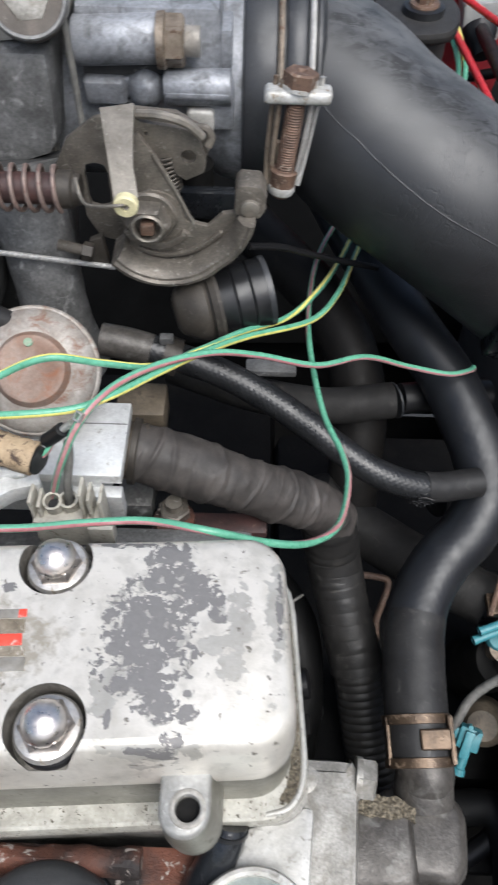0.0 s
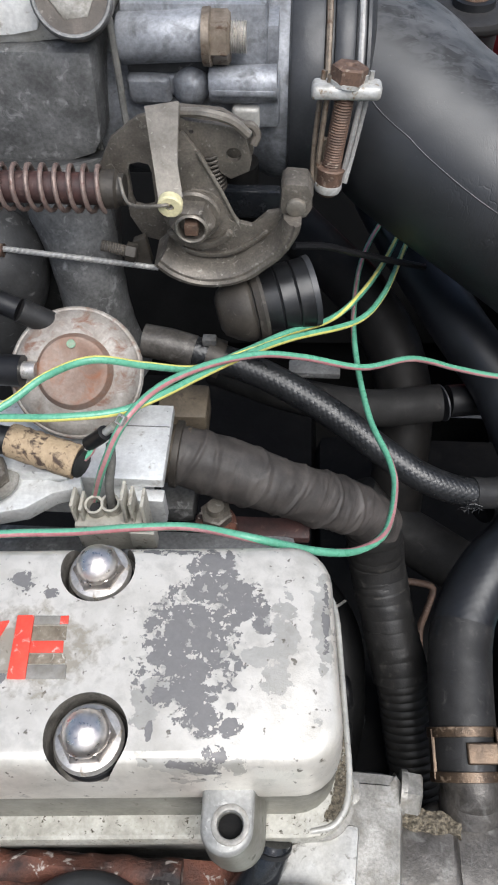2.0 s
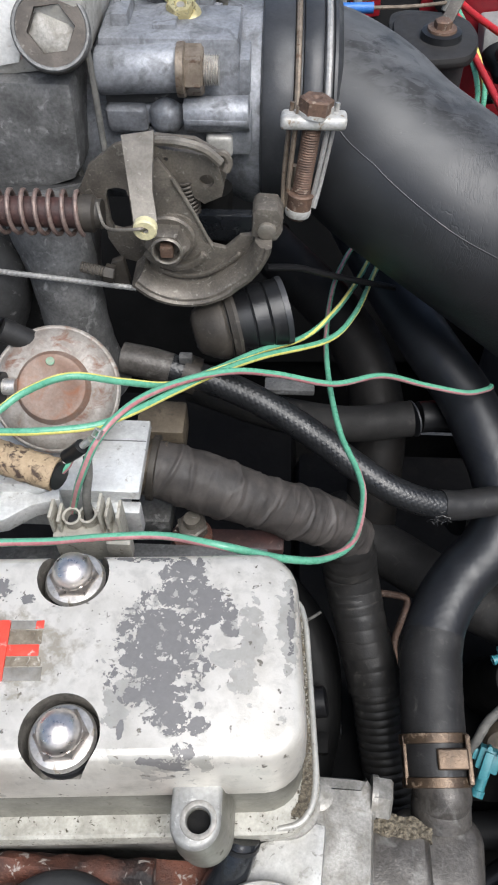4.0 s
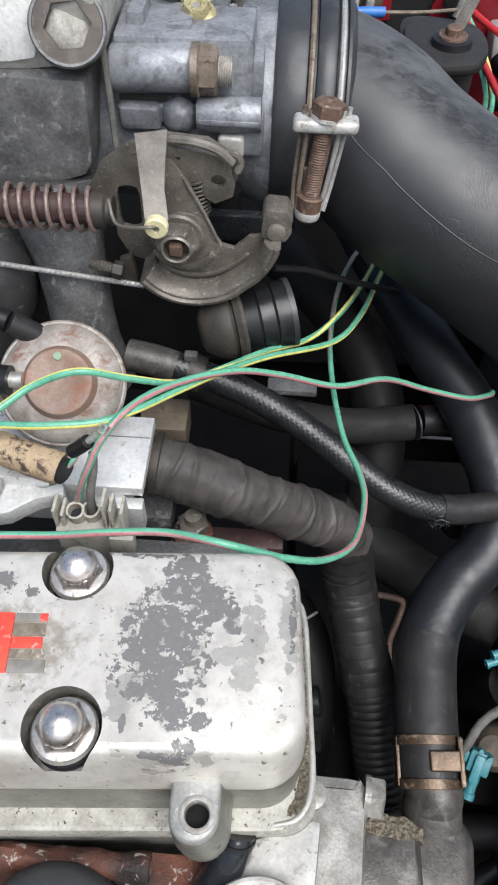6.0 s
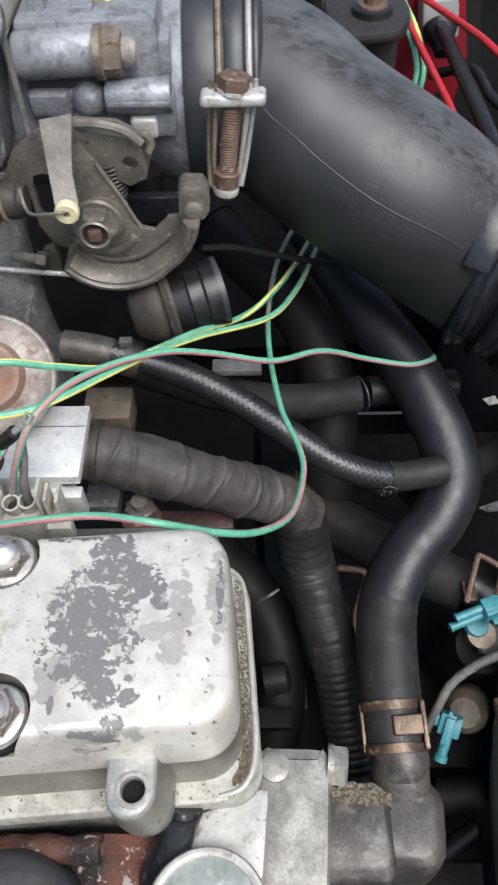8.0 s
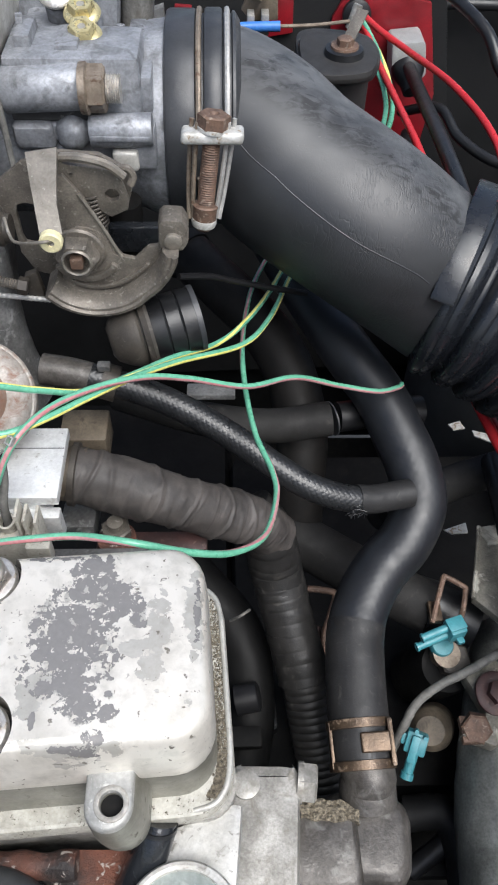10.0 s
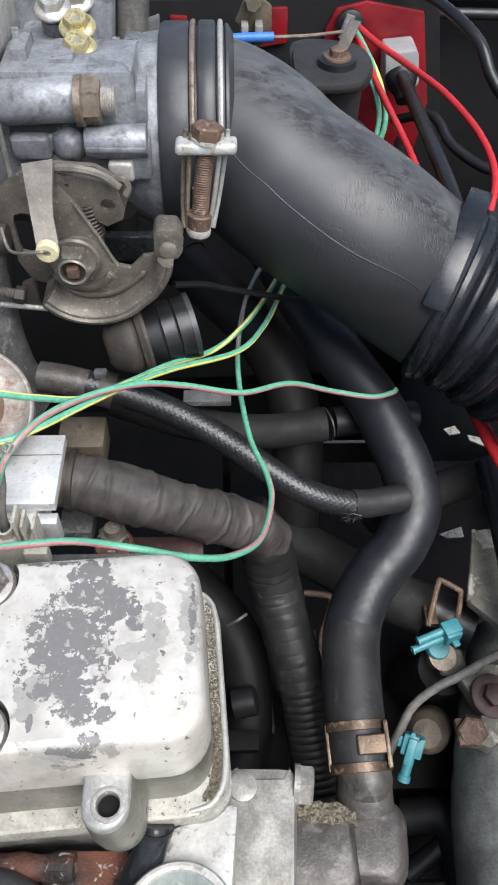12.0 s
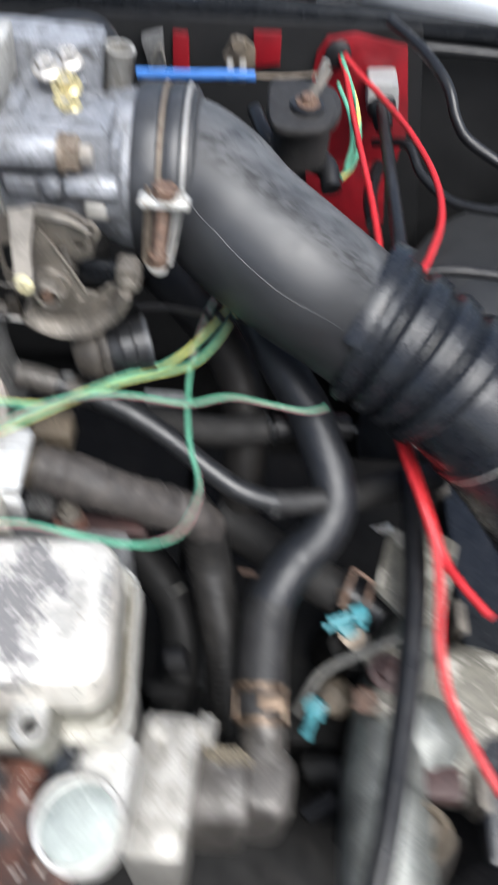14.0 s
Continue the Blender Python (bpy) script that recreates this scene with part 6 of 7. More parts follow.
for k, (s0, s1) in enumerate(((0.27, 0.285), (0.31, 0.322), (0.42, 0.435))):
    ln = curve_points(tp2, 12)
    i0, i1 = int(s0 * len(ln)), int(s1 * len(ln)) + 1
    part("tape_band", tube([ln[i0], ln[i1]], 0.0136, n=28), CONDUIT, conduit)

# braided hose
bp = [(-0.0563, 0.2264, 0.8500), (-0.0408, 0.2245, 0.8470), (-0.0175, 0.2212, 0.8400), (0.0038, 0.2146, 0.8320), (0.0227, 0.2061, 0.8240), (0.0390, 0.1978, 0.8160), (0.0583, 0.1896, 0.8080), (0.0782, 0.1877, 0.8010), (0.0932, 0.1910, 0.7970), (0.1085, 0.1954, 0.7950)]
bh = thing("braided_hose", bp[0], "black hose with a woven braid, greying where it is worn", "hose")
part("hose", tube(bp, 0.0066, n=120, resample=820, rfun=lambda s, L, a: 0.99 + 0.021 * min(abs(math.sin(7 * a + s * 1050)), abs(math.sin(7 * a - s * 1050))) ** 0.6), BRAID, bh, sharp=80)
part("fitting", tube([(-0.0681, 0.2280, 0.8510), (-0.0563, 0.2264, 0.8500), (-0.0460, 0.2247, 0.8480)], 0.0074, n=24), ELBOW, bh, "oily grey pipe fitting")
part("spring_clip", tube([bp[1], Vector(bp[1]).lerp(Vector(bp[2]), 0.30)], 0.0086, n=24), SOOTY_LEVER, bh)
part("clip_ear", box((-0.003, -0.002, 0), (0.003, 0.002, 0.004), 0.0008, m=Matrix.Translation(Vector(bp[1]) + Vector((0.002, 0, 0.0068)))), CAST_DARK, bh)
part("end_sleeve", tube([(0.0800, 0.1881, 0.8004), (0.0866, 0.1893, 0.7985), (0.0932, 0.1910, 0.7970), (0.1085, 0.1954, 0.7950)], 0.0072, n=24, rfun=lambda s, L, a: 1.0 + 0.04 * noise.noise(Vector((s * 200, math.cos(a), math.sin(a))))), SLEEVE, bh, "worn grey end sleeve")
rng = random.Random(5)
bm = bmesh.new()
for k in range(34):
    a = rng.uniform(1.0, 2.7)
    o = Vector((0.0800 + rng.uniform(-0.0035, 0.004), 0.1878, 0.8005)) + Vector((0, -math.sin(a), math.cos(a))) * rng.uniform(0.0066, 0.0080)
    d = Vector((rng.uniform(-1, 1), rng.uniform(-0.6, 0.6), rng.uniform(-0.6, 0.6))).normalized() * rng.uniform(0.001, 0.0026)
    tube([o - d, o + d], 0.00018, n=5, bm=bm)
tagged(part("frayed_braid", bm, BRAID, bh, "frayed ends of the braid"), kind="stuff")
# plain hose behind
h2 = [(-0.0449, 0.2757, 0.7820), (0.0012, 0.2557, 0.7840), (0.0390, 0.2484, 0.7850), (0.0742, 0.2533, 0.7850)]
ph = thing("heater_hose", h2[0], "plain black heater hose", "hose")
part("hose", tube(h2, 0.0098, n=26, rfun=lambda s, L, a: 1.0 + 0.03 * noise.noise(Vector((s * 60, math.cos(a), math.sin(a))))), MATT_PIPE, ph)
part("end_ring", tube([(0.0752, 0.2534, 0.7850), (0.0760, 0.2537, 0.7850)], 0.0100, n=28), CUFF, ph)
h3 = [(0.0788, 0.2546, 0.7850), (0.1008, 0.2592, 0.7830), (0.1282, 0.2640, 0.7800)]
part("stub", tube(h3, 0.0085, n=22), BLACK, ph)
part("bracket", box((-0.0043, 0.2540, 0.8000), Vector((0.0218, 0.2632, 0.8000)) + Vector((0, 0, 0.004)), 0.001), CAST_DARK, ph)
# dark background pipes
BACK_PIPE = [(-0.0100, 0.3750, 0.8080), (0.0146, 0.3496, 0.8000), (0.0395, 0.3230, 0.7900), (0.0560, 0.2960, 0.7750), (0.0620, 0.2700, 0.7550), (0.0610, 0.2450, 0.7250), (0.0590, 0.2250, 0.6900)]
for nm, pts, r, lab in (
    ("coolant_pipe", [(0.0446, 0.2305, 0.7100), (0.0721, 0.2171, 0.7050), (0.0989, 0.2019, 0.7000), (0.1365, 0.1781, 0.7000)], 0.0155, "black rubber coolant pipe low in the bay"),
    ("coolant_pipe", [(0.1037, 0.2257, 0.7350), (0.1339, 0.2392, 0.7300), (0.1643, 0.2518, 0.7300), (0.2033, 0.2649, 0.7300)], 0.011, "black rubber coolant pipe low in the bay"),
    ("heater_pipe", BACK_PIPE, 0.0155, "thick dull brown-black hose bending down behind the wires"),
    ("wiring_conduit", [(-0.0095, 0.1994, 0.7200), (0.0231, 0.1662, 0.7000), (0.0292, 0.1310, 0.6800), (0.0226, 0.0914, 0.6600)], 0.014, "black wiring conduit in the gap beside the head"),
    ("wiring_conduit", [(0.0649, 0.1621, 0.6600), (0.0769, 0.1276, 0.6500), (0.0811, 0.0892, 0.6400)], 0.010, "black wiring conduit in the gap beside the head"),
):
    pipe = thing(nm, pts[0], lab, "hose", "pipes low in the bay")
    part("run", tube(pts, r, n=24, rfun=lambda s, L, a: 1.0 + 0.02 * noise.noise(Vector((s * 70, math.cos(a), math.sin(a))))), RUBBER_DARK if "conduit" in nm else OILY_HOSE if "heater" in nm else MATT_PIPE, pipe)
    part("end_band", tube([Vector(pts[0]), Vector(pts[0]).lerp(Vector(pts[1]), 0.18)], r * 1.1, n=24), RUBBER_DARK, pipe)
# small clutter in the gap beside the head
gp = thing("gap_bracket", (0.0227, 0.1300, 0.7000), "black bracket and plug in the gap beside the head", "bracket")
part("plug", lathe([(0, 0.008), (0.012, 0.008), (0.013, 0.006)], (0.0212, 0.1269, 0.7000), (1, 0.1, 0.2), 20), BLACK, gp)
part("arm", box((0.0105, 0.1036, 0.6900), Vector((0.0349, 0.1150, 0.6900)) + Vector((0, 0, 0.006)), 0.002), OILY_SHADE, gp)
part("thin_wire", tube([(0.0183, 0.1636, 0.7200), (0.0235, 0.1613, 0.7300), (0.0290, 0.1652, 0.7300)], 0.0008, n=8), CABLE, gp)
part("casting_face", plate_xy([(0.0135, 0.1814), (0.0427, 0.1734), (0.0459, 0.1248), (0.0164, 0.1127)][::-1], 0.648, 0.660, 0.003), SOOT_AND_SHADE, gp)
fb = [(0.0640, 0.1905, 0.7050), (0.0727, 0.1896, 0.7050), (0.0801, 0.1876, 0.7030), (0.0767, 0.1771, 0.6980), (0.0731, 0.1675, 0.6920), (0.0733, 0.1532, 0.6850)]
fr = thing("frame_bracket", fb[0], "thin rusty steel frame bracket behind the ribbed conduit", "bracket")
part("bent_strip", tube(fb, 0.0020, n=10, per=5), RUST, fr)
part("foot_strip", tube([(0.0701, 0.1738, 0.6900), (0.0716, 0.1619, 0.6850), (0.0732, 0.1501, 0.6800)], 0.0016, n=8), RUST_RED, fr)
rb = thing("rust_bracket", (-0.0041, 0.1652, 0.8000), "red-brown rusty bracket with a bolt behind the cover", "bracket")
part("strap", box((-0.0438, 0.1610, 0.7950), Vector((0.0076, 0.1713, 0.7950)) + Vector((0, 0, 0.005)), 0.0015), RUST_RED, rb)
part("bolt_flange", lathe([(-0.004, 0.0092), (0.001, 0.0088)], (-0.0331, 0.1620, 0.8080), (0, 0, 1), 24), RUST_DARK, rb)
part("bolt_hex", hexnut((-0.0332, 0.1644, 0.8090), (0.02, -0.02, 1), 0.0120, 0.0055), LEVER, rb)
part("stud", lathe([(0.005, 0.0036), (0.0100, 0.0036)], (-0.0332, 0.1644, 0.8090), (0.02, -0.02, 1), 18), LEVER_LIGHT, rb)
part("cast_web", box((-0.0593, 0.1657, 0.8000), Vector((-0.0427, 0.1830, 0.8000)) + Vector((0, 0, 0.012)), 0.004), CAST_DARK, rb)

# breather: cone bracket and ribbed black ring under the quadrant
R0, Rv = Vector((-0.0165, 0.2311, 0.8720)), Vector((0.94, 0.28, 0.10))
bc = thing("breather_hose_stub", R0, "black ribbed hose stub on a dusty cast cone", "hose")
part("hose", lathe([(0.0, 0.0130), (0.006, 0.0142), (0.0066, 0.0136), (0.0072, 0.0142), (0.013, 0.0144), (0.0136, 0.0137), (0.0142, 0.0144), (0.0190, 0.0144), (0.0215, 0.0146), (0.022, 0.0130), (0.018, 0.0118)], R0, Rv, 44), RUBBER, bc)
part("end_lip", lathe([(0.0198, 0.0149), (0.0222, 0.0149), (0.0224, 0.0135)], R0, Rv, 44), CUFF, bc)
part("flange", lathe([(-0.0040, 0.0160), (-0.0015, 0.0172), (0.0, 0.0166)], R0, Rv, 40), SOOTY_LEVER, bc)
part("cone", rough_up(lathe([(-0.019, 0.0060), (-0.0175, 0.0095), (-0.013, 0.0122), (-0.009, 0.0142), (-0.0060, 0.0146), (-0.0050, 0.0140), (-0.0042, 0.0145)], R0, Rv, 40), 0.0004, 200), SOOTY_LEVER, bc)
sw = [(-0.0042, 0.2524, 0.8850), (0.0096, 0.2612, 0.8780), (0.0230, 0.2696, 0.8680), (0.0373, 0.2756, 0.8600), (0.0585, 0.2825, 0.8500)]
solid("black_strap", tube(sw, 0.0016, n=8), BLACK, sw[0], "thin black cable tie reaching under the duct", "cable tie")
# dark linkage pieces behind the quadrant
bk = thing("linkage_backing", (-0.0269, 0.2620, 0.8984), "shadowed black bracket behind the throttle quadrant", "bracket")
part("arm", box((-0.0337, 0.2560, 0.8950), Vector((-0.0098, 0.2560, 0.9081)) + Vector((0, 0.006, 0)), 0.002), GLOSS, bk)
part("post", lathe([(0, 0.008), (0.05, 0.008)], (-0.0275, 0.2700, 0.9125), (0, 0, -1), 18), OILY_SHADE, bk)

# ---- S-shaped coolant hose ----
sh = [(0.0432, 0.3700, 0.8270), (0.0550, 0.3400, 0.8225), (0.0660, 0.3160, 0.8180), (0.0830, 0.2820, 0.8110), (0.1000, 0.2560, 0.8020), (0.1090, 0.2340, 0.7940), (0.1150, 0.2180, 0.7870), (0.1172, 0.2000, 0.7780), (0.1092, 0.1840, 0.7680), (0.0970, 0.1725, 0.7610), (0.0868, 0.1580, 0.7560), (0.0808, 0.1420, 0.7515), (0.0788, 0.1196, 0.7470), (0.0788, 0.0967, 0.7420), (0.0797, 0.0818, 0.7380)]
ch = thing("coolant_hose", sh[-1], "thick black S-shaped coolant hose", "hose")
part("hose", tube(sh, 0.0142, n=96, resample=460, rfun=lambda s, L, a: 1.0 + 0.012 * math.sin(3 * a + s * 60) + 0.006 * min(abs(math.sin(10 * a + s * 620)), abs(math.sin(10 * a - s * 620))) * max(0.25, min(1.0, (s - 0.13) / 0.05))), HOSE, ch, sharp=80)
ln = curve_points(sh, 12)
part("lower_sleeve", tube(ln[-39:-6:4] + [ln[-2]], 0.0145, n=36, per=4, rfun=lambda s, L, a: 1.0 + 0.012 * noise.noise(Vector((s * 150, math.cos(a), math.sin(a))))), SLEEVE, ch, "duller lower sleeve of the hose")
K = Vector((0.0787, 0.0906, 0.7405))
up = (ln[-14] - ln[-2]).normalized()
sc = thing("spring_hose_clamp", K, "bronze spring steel hose clamp with a square window", "hose clamp")
for h in (0.0085, -0.0095):
    part("band", lathe([(-0.0022, 0.0147), (-0.002, 0.0154), (0.002, 0.0154), (0.0022, 0.0147)], K + up * h, up, 44), CLIP, sc)
view = (Vector((0.0, -0.55, 0.8)) - up * Vector((0.0, -0.55, 0.8)).dot(up)).normalized()
side = up.cross(view).normalized()
mm = Matrix(((side.x, up.x, view.x, K.x), (side.y, up.y, view.y, K.y), (side.z, up.z, view.z, K.z), (0, 0, 0, 1)))
if side.x < 0:
    mm = Matrix(((-side.x, up.x, view.x, K.x), (-side.y, up.y, view.y, K.y), (-side.z, up.z, view.z, K.z), (0, 0, 0, 1)))
bm = box((-0.0018, -0.0046, 0.0142), (0.0118, 0.0042, 0.0160), 0.0010, 3); bm.transform(mm)
part("tongue", bm, CLIP, sc)
for x, z0, z1 in ((0.0124, 0.004, 0.0105), (-0.0148, -0.001, 0.0060)):
    bm = box((x, -0.0105, z0), (x + 0.0016, 0.0100, z1), 0.0006); bm.transform(mm)
    part("side_bar", bm, CLIP, sc)
bm = box((0.0116, -0.0108, 0.0098), (0.0140, 0.0100, 0.0128), 0.0010); bm.transform(mm)
part("finger_tab", bm, CLIP, sc)

el = thing("thermostat_elbow", (0.0821, 0.0541, 0.7000), "dull grey cast thermostat elbow", "casting")
e0 = Vector((0.0813, 0.0818, 0.7380))
part("neck", tube([K + up * -0.004, e0 + up * -0.004, Vector((0.0813, 0.0752, 0.7330)), Vector((0.0817, 0.0690, 0.7270))], [0.0126, 0.0126, 0.0130, 0.0134], n=30), ELBOW, el)
bm = loft([(0.660, 0.0570, 0.1010, 0.0330, 0.0745, 0.012), (0.708, 0.0570, 0.1010, 0.0330, 0.0745, 0.012), (0.719, 0.0578, 0.1002, 0.0338, 0.0737, 0.012), (0.7255, 0.0596, 0.0984, 0.0356, 0.0719, 0.011), (0.7286, 0.0630, 0.0950, 0.0390, 0.0685, 0.009), (0.7295, 0.0690, 0.0890, 0.0450, 0.0625, 0.005)])
bm.transform(Matrix.Translation((0.083, 0.05, 0.70)) @ Matrix.Rotation(radians(-5), 4, "Z") @ Matrix.Translation((-0.083, -0.05, -0.70)))
bmesh.ops.subdivide_edges(bm, edges=bm.edges[:], cuts=2, use_grid_fill=True)
part("elbow", rough_up(bm, 0.0006, 130), ELBOW, el)
bm = loft([(0.650, 0.0400, 0.0760, 0.0280, 0.0665, 0.006), (0.722, 0.0400, 0.0760, 0.0280, 0.0665, 0.006), (0.7290, 0.0405, 0.0755, 0.0300, 0.0655, 0.006), (0.7330, 0.0420, 0.0740, 0.0350, 0.0640, 0.006), (0.7345, 0.0440, 0.0720, 0.0420, 0.0620, 0.005)])
bmesh.ops.subdivide_edges(bm, edges=bm.edges[:], cuts=2, use_grid_fill=True)
part("branch", rough_up(bm, 0.0006, 130, 4.0), ELBOW, el)
bm = bmesh.new()
bmesh.ops.create_grid(bm, x_segments=50, y_segments=20, size=0.5, matrix=Matrix.Translation((0.0628, 0.0630, 0.7365)) @ Matrix.Rotation(radians(-6), 4, "Z") @ Matrix.Diagonal((0.027, 0.0085, 1, 1)))
for v in bm.verts:
    v.co.x += 0.0016 * noise.noise(v.co * 320)
    v.co.y += 0.0022 * noise.noise(v.co * 260 + Vector((7, 0, 0)))
    v.co.z += 0.0020 * noise.noise(v.co * 500) - 26.0 * (v.co.y - (0.0628, 0.0630, 0.7365)[1]) ** 2
bmesh.ops.solidify(bm, geom=bm.faces[:], thickness=0.004)
part("grime_patch", bm, GRIME, el, "crumbly yellowish-brown grime")

# ---- loose wires across the engine ----
W1 = [(-0.1090, 0.1381, 0.9000), (-0.0950, 0.1503, 0.9010), (-0.0847, 0.1589, 0.9040), (-0.0690, 0.1629, 0.9085), (-0.0534, 0.1689, 0.9000), (-0.0370, 0.1791, 0.8880), (-0.0214, 0.1957, 0.8800), (-0.0063, 0.2158, 0.8700), (0.0130, 0.2373, 0.8580), (0.0274, 0.2622, 0.8500), (0.0401, 0.2933, 0.8420), (0.0505, 0.3249, 0.8350), (0.0590, 0.3506, 0.8320)]
W2 = [(-0.1118, 0.1449, 0.8980), (-0.0940, 0.1450, 0.8990), (-0.0783, 0.1450, 0.9000), (-0.0599, 0.1490, 0.8990), (-0.0479, 0.1576, 0.8970), (-0.0359, 0.1716, 0.8920), (-0.0209, 0.1901, 0.8840), (-0.0038, 0.2113, 0.8720), (0.0246, 0.2395, 0.8550), (0.0386, 0.2654, 0.8480), (0.0494, 0.3009, 0.8400), (0.0575, 0.3289, 0.8350), (0.0625, 0.3562, 0.8320)]
W3 = [(-0.0732, 0.1384, 0.8570), (-0.0702, 0.1377, 0.8680), (-0.0649, 0.1380, 0.8840), (-0.0574, 0.1451, 0.8980), (-0.0480, 0.1595, 0.8990), (-0.0341, 0.1747, 0.8940), (-0.0164, 0.1886, 0.8860), (0.0013, 0.1992, 0.8740), (0.0261, 0.2096, 0.8580), (0.0492, 0.2257, 0.8470), (0.0727, 0.2364, 0.8300), (0.0939, 0.2397, 0.8220), (0.1055, 0.2443, 0.8200), (0.1081, 0.2467, 0.8200)]
W4 = [(0.0464, 0.3496, 0.8300), (0.0363, 0.3260, 0.8300), (0.0296, 0.2996, 0.8320), (0.0253, 0.2589, 0.8380), (0.0258, 0.2243, 0.8430), (0.0297, 0.1923, 0.8460), (0.0360, 0.1698, 0.8490), (0.0371, 0.1548, 0.8510), (0.0314, 0.1311, 0.8600), (0.0200, 0.1165, 0.8720), (0.0060, 0.1091, 0.8840), (-0.0137, 0.1060, 0.8960), (-0.0320, 0.1105, 0.8930), (-0.0500, 0.1099, 0.8920), (-0.0682, 0.1087, 0.8900), (-0.0860, 0.1074, 0.8900), (-0.1071, 0.1049, 0.8900)]
wire_line("wire", W1, 0.00138, GREEN, YELLOW, "green wire with a yellow stripe lying over the round valve", group="loose wires", first=10, width=2, twist=lambda s: 1.9 * min(1.0, max(0.0, (s - 0.09) / 0.05)) - 1.9 * min(1.0, max(0.0, (s - 0.165) / 0.035)))
wire_line("wire", W2, 0.00138, GREEN, YELLOW, "green wire with a yellow stripe reaching under the duct", group="loose wires", first=2, width=2, twist=lambda s: -1.6 * min(1.0, max(0.0, (s - 0.215) / 0.05)))
wire_line("wire", W3, 0.00138, GREEN, PINK, "green wire with a faded red stripe out of the beige plug", group="loose wires", first=3, width=2, twist=lambda s: 0.8 - 1.3 * min(1.0, max(0.0, (0.10 - s) / 0.06)))
wire_line("wire", W4, 0.00132, GREEN, PINK, "green wire with a faded red stripe looping past the cover", group="loose wires", first=1, width=2, twist=lambda s: float(np.interp(s, (0, 0.09, 0.115, 0.145, 0.175, 0.2, 0.225, 0.24, 0.26, 0.28, 0.295, 0.31, 0.39), (-1.45, -0.85, 0.67, 2.2, 3.88, 4.5, 4.6, 5.15, 5.85, 7.7, 9.27, 9.6, 9.72))))
W5 = [(-0.0652, 0.1352, 0.8580), (-0.0648, 0.1368, 0.8720), (-0.0632, 0.1408, 0.8820), (-0.0630, 0.1440, 0.8880)]
wire_line("wire", W5, 0.0016, CABLE, None, "short grey wire out of the beige plug", group="loose wires")


# ---- firewall corner: isolator, cables, red body ----
red = thing("body_red_area", (0.1516, 0.6000, 0.8034), "red painted body metal showing on the firewall", "body panel")
part("patch", plate_xz(([(0.0993, 0.8172), (0.1016, 0.8551), (0.1088, 0.8687), (0.1319, 0.8741), (0.1775, 0.8667), (0.1940, 0.7949), (0.1899, 0.7521), (0.1112, 0.7493)]), 0.6055, 0.6100, 0.001), RED, red)
part("patch", plate_xz(([(0.1053, 0.7534), (0.1808, 0.7561), (0.1920, 0.6917), (0.1625, 0.6548), (0.1147, 0.6530)]), 0.6030, 0.6053, 0.001), RED, red)
part("patch", plate_xz(([(-0.0209, 0.8631), (-0.0075, 0.8621), (-0.0066, 0.8267), (-0.0217, 0.8236)]), 0.6055, 0.6100, 0.001), RED, red)
part("patch", plate_xz(([(0.0469, 0.8686), (0.0706, 0.8693), (0.0713, 0.8434), (0.0489, 0.8396)]), 0.6055, 0.6100, 0.001), RED, red)
part("backing", plate_xz([(-0.3163, 0.8635), (0.1882, 0.8797), (0.2742, 0.4695), (-0.4859, 0.4378)], 0.6104, 0.620, 0.002), PANEL, red)

iso = thing("vacuum_chamber", (0.0797, 0.4200, 0.9050), "black rubber-edged rounded chamber held by one bolt", "vacuum chamber")
zi = 0.906
ol = [(0.0605, 0.4501), (0.0676, 0.4599), (0.0772, 0.4605), (0.1020, 0.4547), (0.1078, 0.4348), (0.1050, 0.4166), (0.0980, 0.4043), (0.0717, 0.4005), (0.0611, 0.4087)]
part("lid", plate_xy(soften(ol[::-1]), zi - 0.006, zi, 0.0028), CHAMBER, iso)
part("rim", plate_xy(soften([(0.0600, 0.4697), (0.0685, 0.4783), (0.0805, 0.4791), (0.1062, 0.4731), (0.1120, 0.4501), (0.1088, 0.4291), (0.1005, 0.4151), (0.0726, 0.4111), (0.0606, 0.4194)][::-1]), zi - 0.012, zi - 0.0062, 0.002), CHAMBER, iso)
part("body", plate_xy(soften([(0.0649, 0.4778), (0.1060, 0.4784), (0.1072, 0.4421), (0.0995, 0.4306), (0.0773, 0.4275), (0.0661, 0.4355)][::-1]), zi - 0.05, zi - 0.0122, 0.004), CHAMBER, iso)
qb = Vector((0.0863, 0.4278, 0.9080))
part("grommet", lathe([(-0.002, 0.0115), (0.0015, 0.0110), (0.002, 0.0085)], qb, (0, 0, 1), 28), RUBBER, iso)
part("bolt_washer", lathe([(0.002, 0.0082), (0.0032, 0.0080)], qb, (0, 0, 1), 24), RUST, iso)
part("bolt_head", hexnut(qb + Vector((0, 0, 0.0032)), (0, 0, 1), 0.0085, 0.004), RUST, iso)
part("tab", box((-0.0035, 0, -0.0007), (0.0035, 0.024, 0.0007), 0.0004, m=Matrix.Translation(qb + Vector((0.003, 0.006, 0.004))) @ Matrix.Rotation(radians(-25), 4, "Z") @ Matrix.Rotation(radians(18), 4, "X")), LEVER, iso, "bent steel tab")

bl = [(-0.0300, 0.4600, 0.9031), (0.0040, 0.4600, 0.9050), (0.0310, 0.4600, 0.9071), (0.0509, 0.4600, 0.9078)]
bc = thing("throttle_outer_cable", bl[0], "blue sleeved control cable with a bare end", "cable")
part("sleeve", tube(bl, 0.0030, n=12), BLUE, bc, "blue sleeve")
